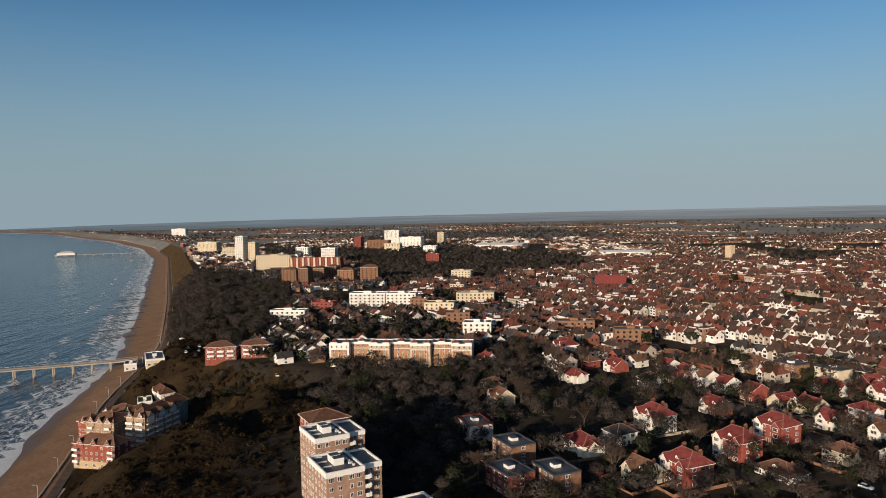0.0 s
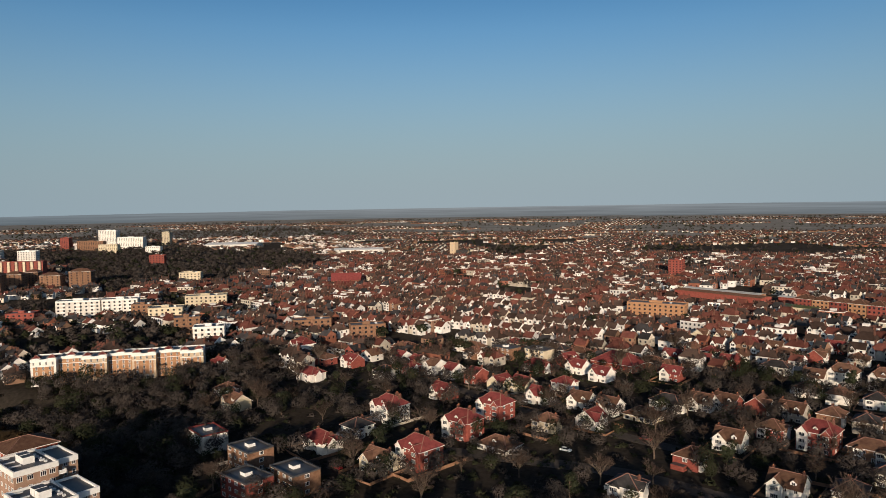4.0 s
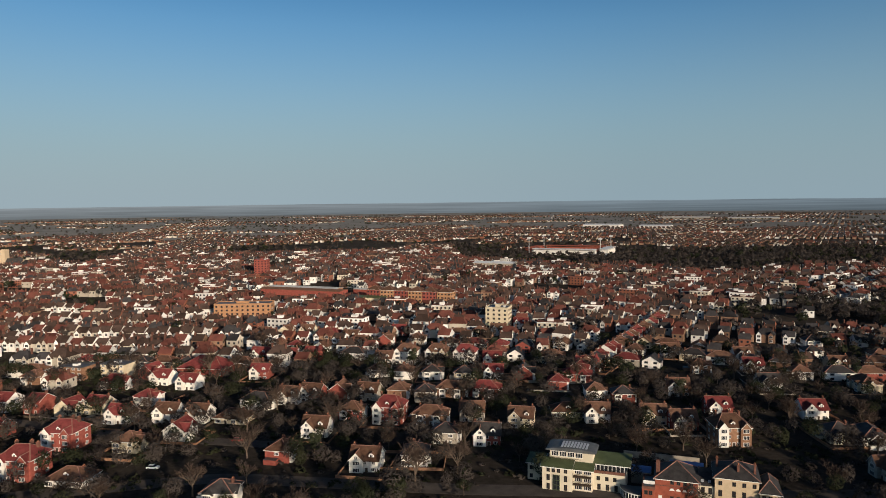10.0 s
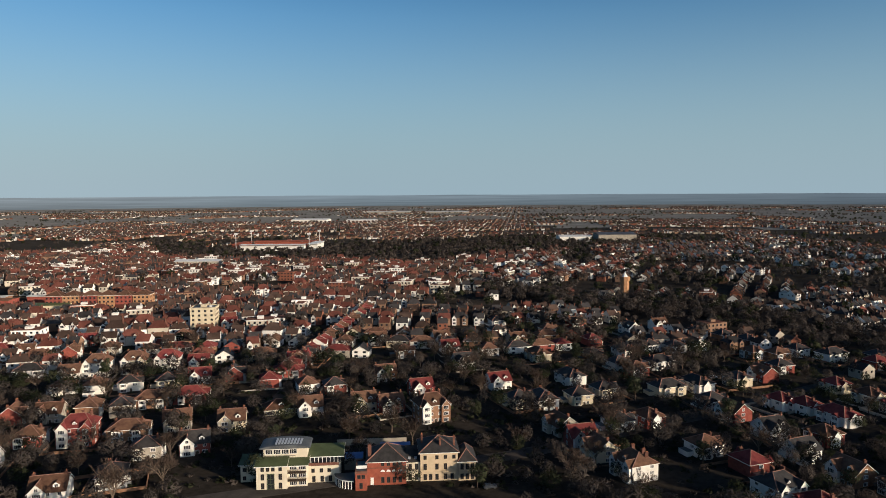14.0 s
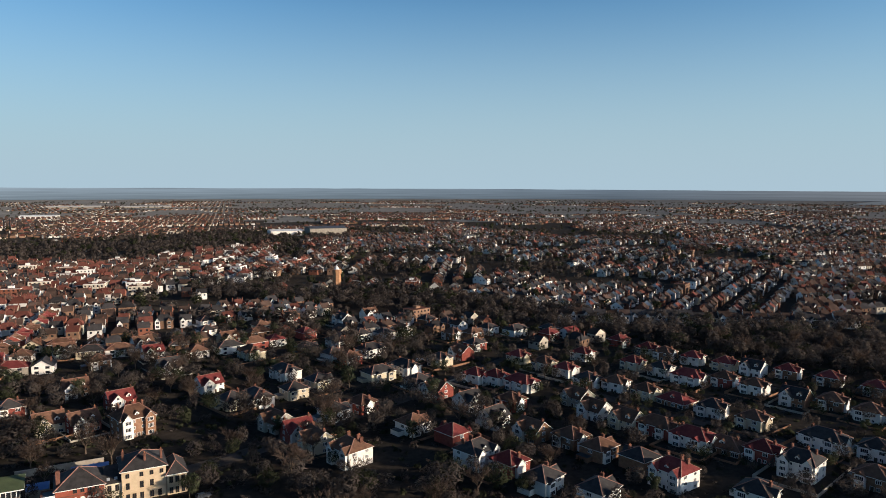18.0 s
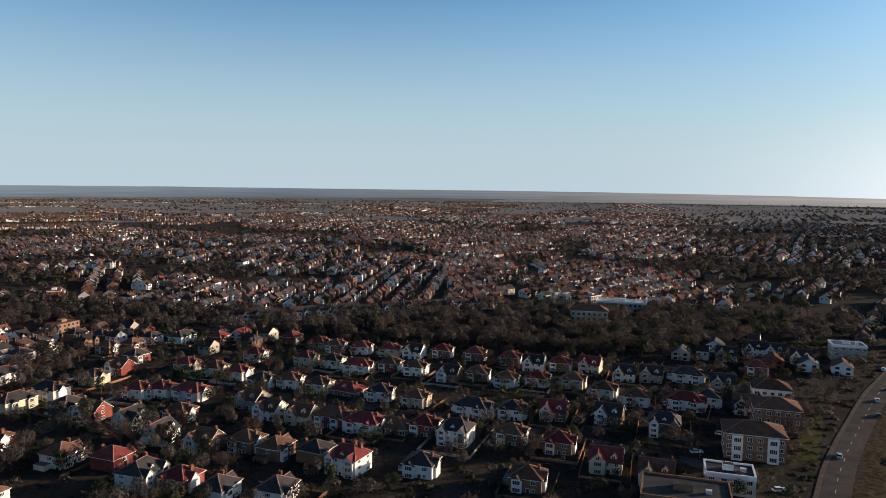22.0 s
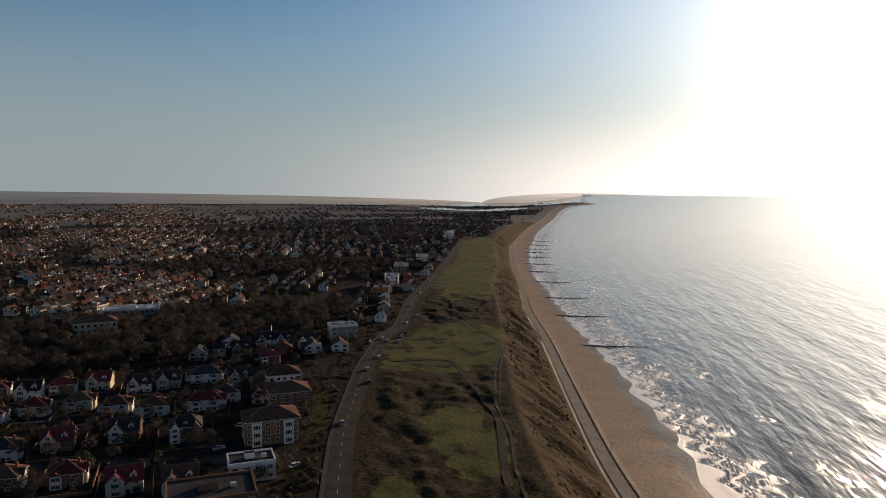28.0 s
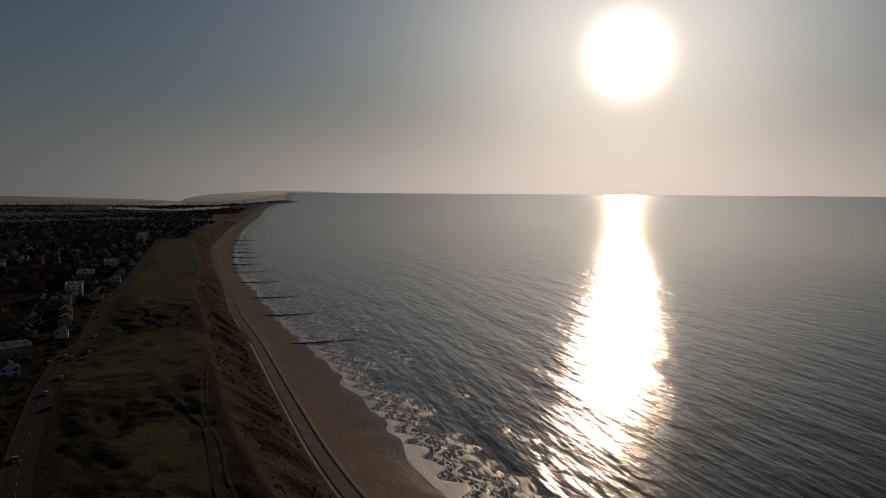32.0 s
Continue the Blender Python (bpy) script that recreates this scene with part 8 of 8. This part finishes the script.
# ---- piers and groynes ----
def pier(x, y, turn, length, label, wide=9.0, house=False, piles=14):
    ob = new("pier")
    tagged(ob, label, "pier")
    ob.matrix_basis = pose(x, y, 0, 0, 0, turn)
    b = Build()
    b.box(0, length, -wide / 2, wide / 2, 6.6, 7.4, 0)
    part("deck", b, CONCRETE, ob)
    for s in (-1, 1):
        rb = Build()
        rb.box(0, length, s * (wide / 2 - 0.2) - 0.05, s * (wide / 2 - 0.2) + 0.05, 8.35, 8.45)
        for i in range(int(length / 5)):
            rb.box(i * 5, i * 5 + 0.1, s * (wide / 2 - 0.2) - 0.05, s * (wide / 2 - 0.2) + 0.05, 7.4, 8.4)
        part("railing", rb, PALE, ob)
    for i in range(piles):
        for s in (-1, 1):
            pb = Build()
            px = 6 + (length - 10) * i / (piles - 1)
            pb.tube((px, s * wide * 0.35, -4), (px, s * wide * 0.35, 6.6), 0.55, 0.55, 6)
            part("pile", pb, CONCRETE, ob)
        cb = Build()
        cb.box(px - 0.5, px + 0.5, -wide * 0.48, wide * 0.48, 5.8, 6.6)
        part("crossbeam", cb, CONCRETE, ob)
    if house:
        hb = Build()
        hb.box(length - 60, length - 8, -wide * 0.8, wide * 0.8, 7.4, 14, 0)
        h = part("pavilion", hb, WALL["w"], ob)
        rb = hip_roof(52, wide * 1.6, 14, 5)
        rb.v = [(p + length - 34, q, r_) for p, q, r_ in rb.v]
        part("roof", rb, PALE, h)


pier(-541, -243, -70, 180, "long concrete pier over the surf with railings")
pier(-2235, -975, -72, 250, "distant pier with a white pavilion at its end", 16.0, True, 10)


def make_groyne(label):
    ob = new("groyne")
    tagged(ob, label, "groyne", "timber groynes along the beach")
    b = Build()
    b.box(-0.14, 0.14, -54, 0, -2, 0.7)
    part("planking", b, TIMBER, ob)
    for i in range(10):
        pb = Build()
        y = -i * 5.9
        pb.tube((0.3, y, -2), (0.28, y, 1.2), 0.17, 0.14, 6)
        part("post", pb, TIMBER, ob)
    return ob


GROYNES = [537, 663, 776, 911, 1029, 1138, 1257, 1359, 1443, 1547, 1680, -691, -740, -801, -863, -930, -1010, -1100, -1682]
groyne = None
for a in GROYNES:
    sl = math.degrees(math.atan2(float(shore_y(a + 10) - shore_y(a - 10)), 20))
    yy = float(shore_y(a) + 15 / np.interp(a, _sx, _sc))
    m = pose(a, yy, 0.4, 1.0, 0, sl)
    if groyne is None:
        groyne = make_groyne("dark sea-worn timber groyne running into the surf")
        groyne.matrix_basis = m
    else:
        copy_thing(groyne, m)


# ---- cars ----
def make_car(paint, label):
    car = new("car")
    tagged(car, label, "car", "parked cars")
    b = Build()
    b.box(-2.1, 2.1, -0.86, 0.86, 0.35, 0.85)
    b.box(-2.0, 2.0, -0.8, 0.8, 0.85, 0.95)
    part("body", b, paint, car)
    c = Build()
    lo = [(-1.9, -0.76, 0.95), (1.0, -0.76, 0.95), (1.0, 0.76, 0.95), (-1.9, 0.76, 0.95)]
    hi = [(-1.5, -0.62, 1.45), (0.35, -0.62, 1.45), (0.35, 0.62, 1.45), (-1.5, 0.62, 1.45)]
    for i in range(4):
        j = (i + 1) % 4
        c.face([lo[i], lo[j], hi[j], hi[i]], 1)
    c.face(hi, 0)
    part("cabin", c, [paint, GLASS], car)
    for x in (-1.3, 1.3):
        for s in (-1, 1):
            w = Build()
            w.tube((x, s * 0.7, 0.33), (x, s * 0.9, 0.33), 0.33, 0.33, 8)
            part("wheel", w, LEAD, car)
    return car


PAINTS = [surface(n, c, tuple(min(1, v * 1.15) for v in c), 3.0, rough=0.3, spec=0.6) for n, c in (("white_car_paint", (0.7, 0.7, 0.7)), ("silver_car_paint", (0.4, 0.41, 0.43)), ("dark_car_paint", (0.03, 0.035, 0.045)), ("red_car_paint", (0.32, 0.02, 0.02)))]
CAR_WORDS = ["white hatchback parked on tarmac", "silver saloon parked on tarmac", "dark saloon parked on tarmac", "red hatchback parked on tarmac"]
CARS = [(-640, -252, 0, 25), (-652, -262, 0, 25), (-675, -268, 1, 25), (-700, -280, 0, 25), (-520, -205, 1, 30), (-512, -196, 0, 60), (-480, -172, 0, 20), (-470, -176, 2, 20), (-462, -166, 1, 20), (-455, -172, 0, 20), (-447, -163, 2, 20), (-405, -100, 0, 30), (-436, -108, 1, 40), (248, 92, 1, 22), (452, 121, 0, 10), (520, 137, 2, 10), (590, 146, 0, 8), (660, 153, 1, 8), (255, 118, 2, -60), (236, 128, 0, -60), (388, 126, 0, 20)]
CARS += [(400, 122, 0, 20), (394, 117, 1, 20), (408, 112, 0, 20), (395, 110, 1, 20), (419, 113, 2, 20), (328, 108, 0, 22), (306, 100, 2, 22), (354, 110, 0, 20), (480, 120, 1, 15), (205, 92, 0, -30), (213, 124, 1, -35), (-215, 132, 0, 30), (-213, 166, 3, 30), (-276, 149, 1, 20), (-315, 190, 0, 25), (-27, 205, 2, 25), (54, 240, 0, 30), (86, 242, 1, -36), (63, 350, 0, 30), (-232, 51, 3, 30)]
_cars = {}
rnd = random.Random(12)
for x, y, k, turn in CARS:
    m = pose(x, y, ground(x, y) + 0.1, 0, 0, turn)
    if k in _cars:
        copy_thing(_cars[k], m)
    else:
        _cars[k] = make_car(PAINTS[k], CAR_WORDS[k])
        _cars[k].matrix_basis = m


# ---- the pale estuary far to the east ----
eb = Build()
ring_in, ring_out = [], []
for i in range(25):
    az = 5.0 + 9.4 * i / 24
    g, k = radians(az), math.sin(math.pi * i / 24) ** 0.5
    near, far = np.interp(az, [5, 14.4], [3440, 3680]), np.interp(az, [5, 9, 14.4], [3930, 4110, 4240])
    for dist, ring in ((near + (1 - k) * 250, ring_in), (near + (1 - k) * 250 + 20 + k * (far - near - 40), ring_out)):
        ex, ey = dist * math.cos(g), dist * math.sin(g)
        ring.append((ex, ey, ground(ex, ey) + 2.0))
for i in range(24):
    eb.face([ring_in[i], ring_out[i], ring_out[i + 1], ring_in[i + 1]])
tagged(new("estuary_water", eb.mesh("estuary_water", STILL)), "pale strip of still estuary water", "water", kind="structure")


bay = Build()
prev = None
for i in range(38):
    az = 0.2 + i * 0.5
    g = radians(az)
    r0 = 4100 / math.cos(g)
    row = []
    for r in (r0, r0 + 200, r0 + 400, 4800, 4985):
        px, py = r * math.cos(g), r * math.sin(g)
        low = min(ground(px, py), 46.0) - 1.0
        row.append((px, py, low + max(0.0, 1 - max(0.0, az - 0.4) / 6) ** 2 * max(0.0, float(far_rise(0.0, r)) - low)))
    if prev:
        for p in range(4):
            bay.face([prev[p], prev[p + 1], row[p + 1], row[p]])
    prev = row
tagged(new("bay_water", bay.mesh("bay_water", STILL)), "pale open water beyond the low headland", "water", kind="structure")


# ---- the hazy skyline, a glowing backdrop ----
def skyline_material():
    """Far hills with haze painted as emission: blue-grey away from the sun, pale and warm towards it, brighter with
    height, with faint bands of fields and woods.
    """
    m = bpy.data.materials.new("glowing_painted_haze")
    m.use_nodes = True
    n, l = m.node_tree.nodes, m.node_tree.links
    n.clear()
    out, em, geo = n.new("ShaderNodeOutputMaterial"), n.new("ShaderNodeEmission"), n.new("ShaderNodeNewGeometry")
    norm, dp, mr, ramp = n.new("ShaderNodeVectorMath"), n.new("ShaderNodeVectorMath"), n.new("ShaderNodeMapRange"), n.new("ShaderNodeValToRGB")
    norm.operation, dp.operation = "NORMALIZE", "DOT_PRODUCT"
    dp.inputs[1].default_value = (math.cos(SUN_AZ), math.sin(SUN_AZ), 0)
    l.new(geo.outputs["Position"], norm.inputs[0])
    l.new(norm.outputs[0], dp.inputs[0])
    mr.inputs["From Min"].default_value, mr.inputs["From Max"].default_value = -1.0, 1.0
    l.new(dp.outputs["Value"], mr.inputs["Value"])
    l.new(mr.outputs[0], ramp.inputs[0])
    # haze brightness by angle from the sun, baked into the emission colours
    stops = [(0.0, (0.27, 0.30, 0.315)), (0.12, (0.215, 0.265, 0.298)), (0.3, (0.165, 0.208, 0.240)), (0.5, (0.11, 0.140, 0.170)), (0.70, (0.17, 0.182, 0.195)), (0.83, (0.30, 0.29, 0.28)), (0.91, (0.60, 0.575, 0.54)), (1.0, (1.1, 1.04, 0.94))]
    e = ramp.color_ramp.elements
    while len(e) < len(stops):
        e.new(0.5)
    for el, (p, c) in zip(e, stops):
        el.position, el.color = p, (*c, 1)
    mp, nz, band, mul = n.new("ShaderNodeMapping"), n.new("ShaderNodeTexNoise"), n.new("ShaderNodeMapRange"), n.new("ShaderNodeVectorMath")
    mp.inputs["Scale"].default_value = (0.0018, 0.0018, 0.11)
    nz.inputs["Scale"].default_value, nz.inputs["Detail"].default_value = 1.0, 5
    l.new(geo.outputs["Position"], mp.inputs["Vector"])
    l.new(mp.outputs[0], nz.inputs["Vector"])
    band.inputs["From Min"].default_value, band.inputs["From Max"].default_value = 0.3, 0.7
    band.inputs["To Min"].default_value, band.inputs["To Max"].default_value = 0.80, 1.14
    l.new(nz.outputs["Fac"], band.inputs["Value"])
    mul.operation = "SCALE"
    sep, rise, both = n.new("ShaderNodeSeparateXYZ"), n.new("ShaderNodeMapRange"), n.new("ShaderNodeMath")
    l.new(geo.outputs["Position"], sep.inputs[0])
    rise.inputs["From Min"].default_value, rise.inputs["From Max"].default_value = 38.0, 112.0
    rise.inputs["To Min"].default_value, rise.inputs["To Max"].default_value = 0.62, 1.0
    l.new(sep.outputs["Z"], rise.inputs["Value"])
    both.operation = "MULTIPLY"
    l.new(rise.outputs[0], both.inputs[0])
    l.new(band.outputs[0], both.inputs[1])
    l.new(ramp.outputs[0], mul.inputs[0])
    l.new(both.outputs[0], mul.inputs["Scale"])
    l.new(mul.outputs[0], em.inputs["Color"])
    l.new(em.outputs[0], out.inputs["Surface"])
    return m


HAZE_GLOW = skyline_material()


def skyline(az0, az1, radius, low, mean, swing, seed, label):
    """A far ridge from one compass angle to another, its crest a little uneven."""
    v, f = [], []
    steps = int((az1 - az0) / 0.25)
    for i in range(steps + 1):
        g = radians(az0 + (az1 - az0) * i / steps)
        k = math.sin(math.pi * i / steps) ** 0.25
        crest = mean + swing * float(vnoise(i / 22.0 + seed, seed) + 0.5 * vnoise(i / 6.0, seed + 3.0) + 0.25 * vnoise(i / 2.0, seed + 7.0))
        x, y = radius * math.cos(g), radius * math.sin(g)
        v += [(x, y, low), (x, y, low + (crest - low) * k), (x * 1.0015, y * 1.0015, low)]
        if i:
            a = 3 * i
            f += [(a - 3, a, a + 1, a - 2), (a - 2, a + 1, a + 2, a - 1)]
    me = np_mesh("backdrop", np.array(v), np.array(f), [HAZE_GLOW])
    return tagged(new("backdrop", me), label, "skyline", kind="structure")


skyline(7, 222, 4988, -10, 115.0, 3.0, 11, "glowing backdrop of low blue-grey hills in painted haze")
skyline(30, 128, 4975, -10, 93.0, 15.0, 29, "glowing backdrop of nearer dark wooded hills below the skyline")
skyline(10, 48, 4420, -10, 74.0, 5.0, 17, "glowing backdrop of flat far country in painted bright haze")
skyline(-9, 9, 4988, -10, 111.0, 5.0, 5, "glowing backdrop of a faint far headland beyond the bay")
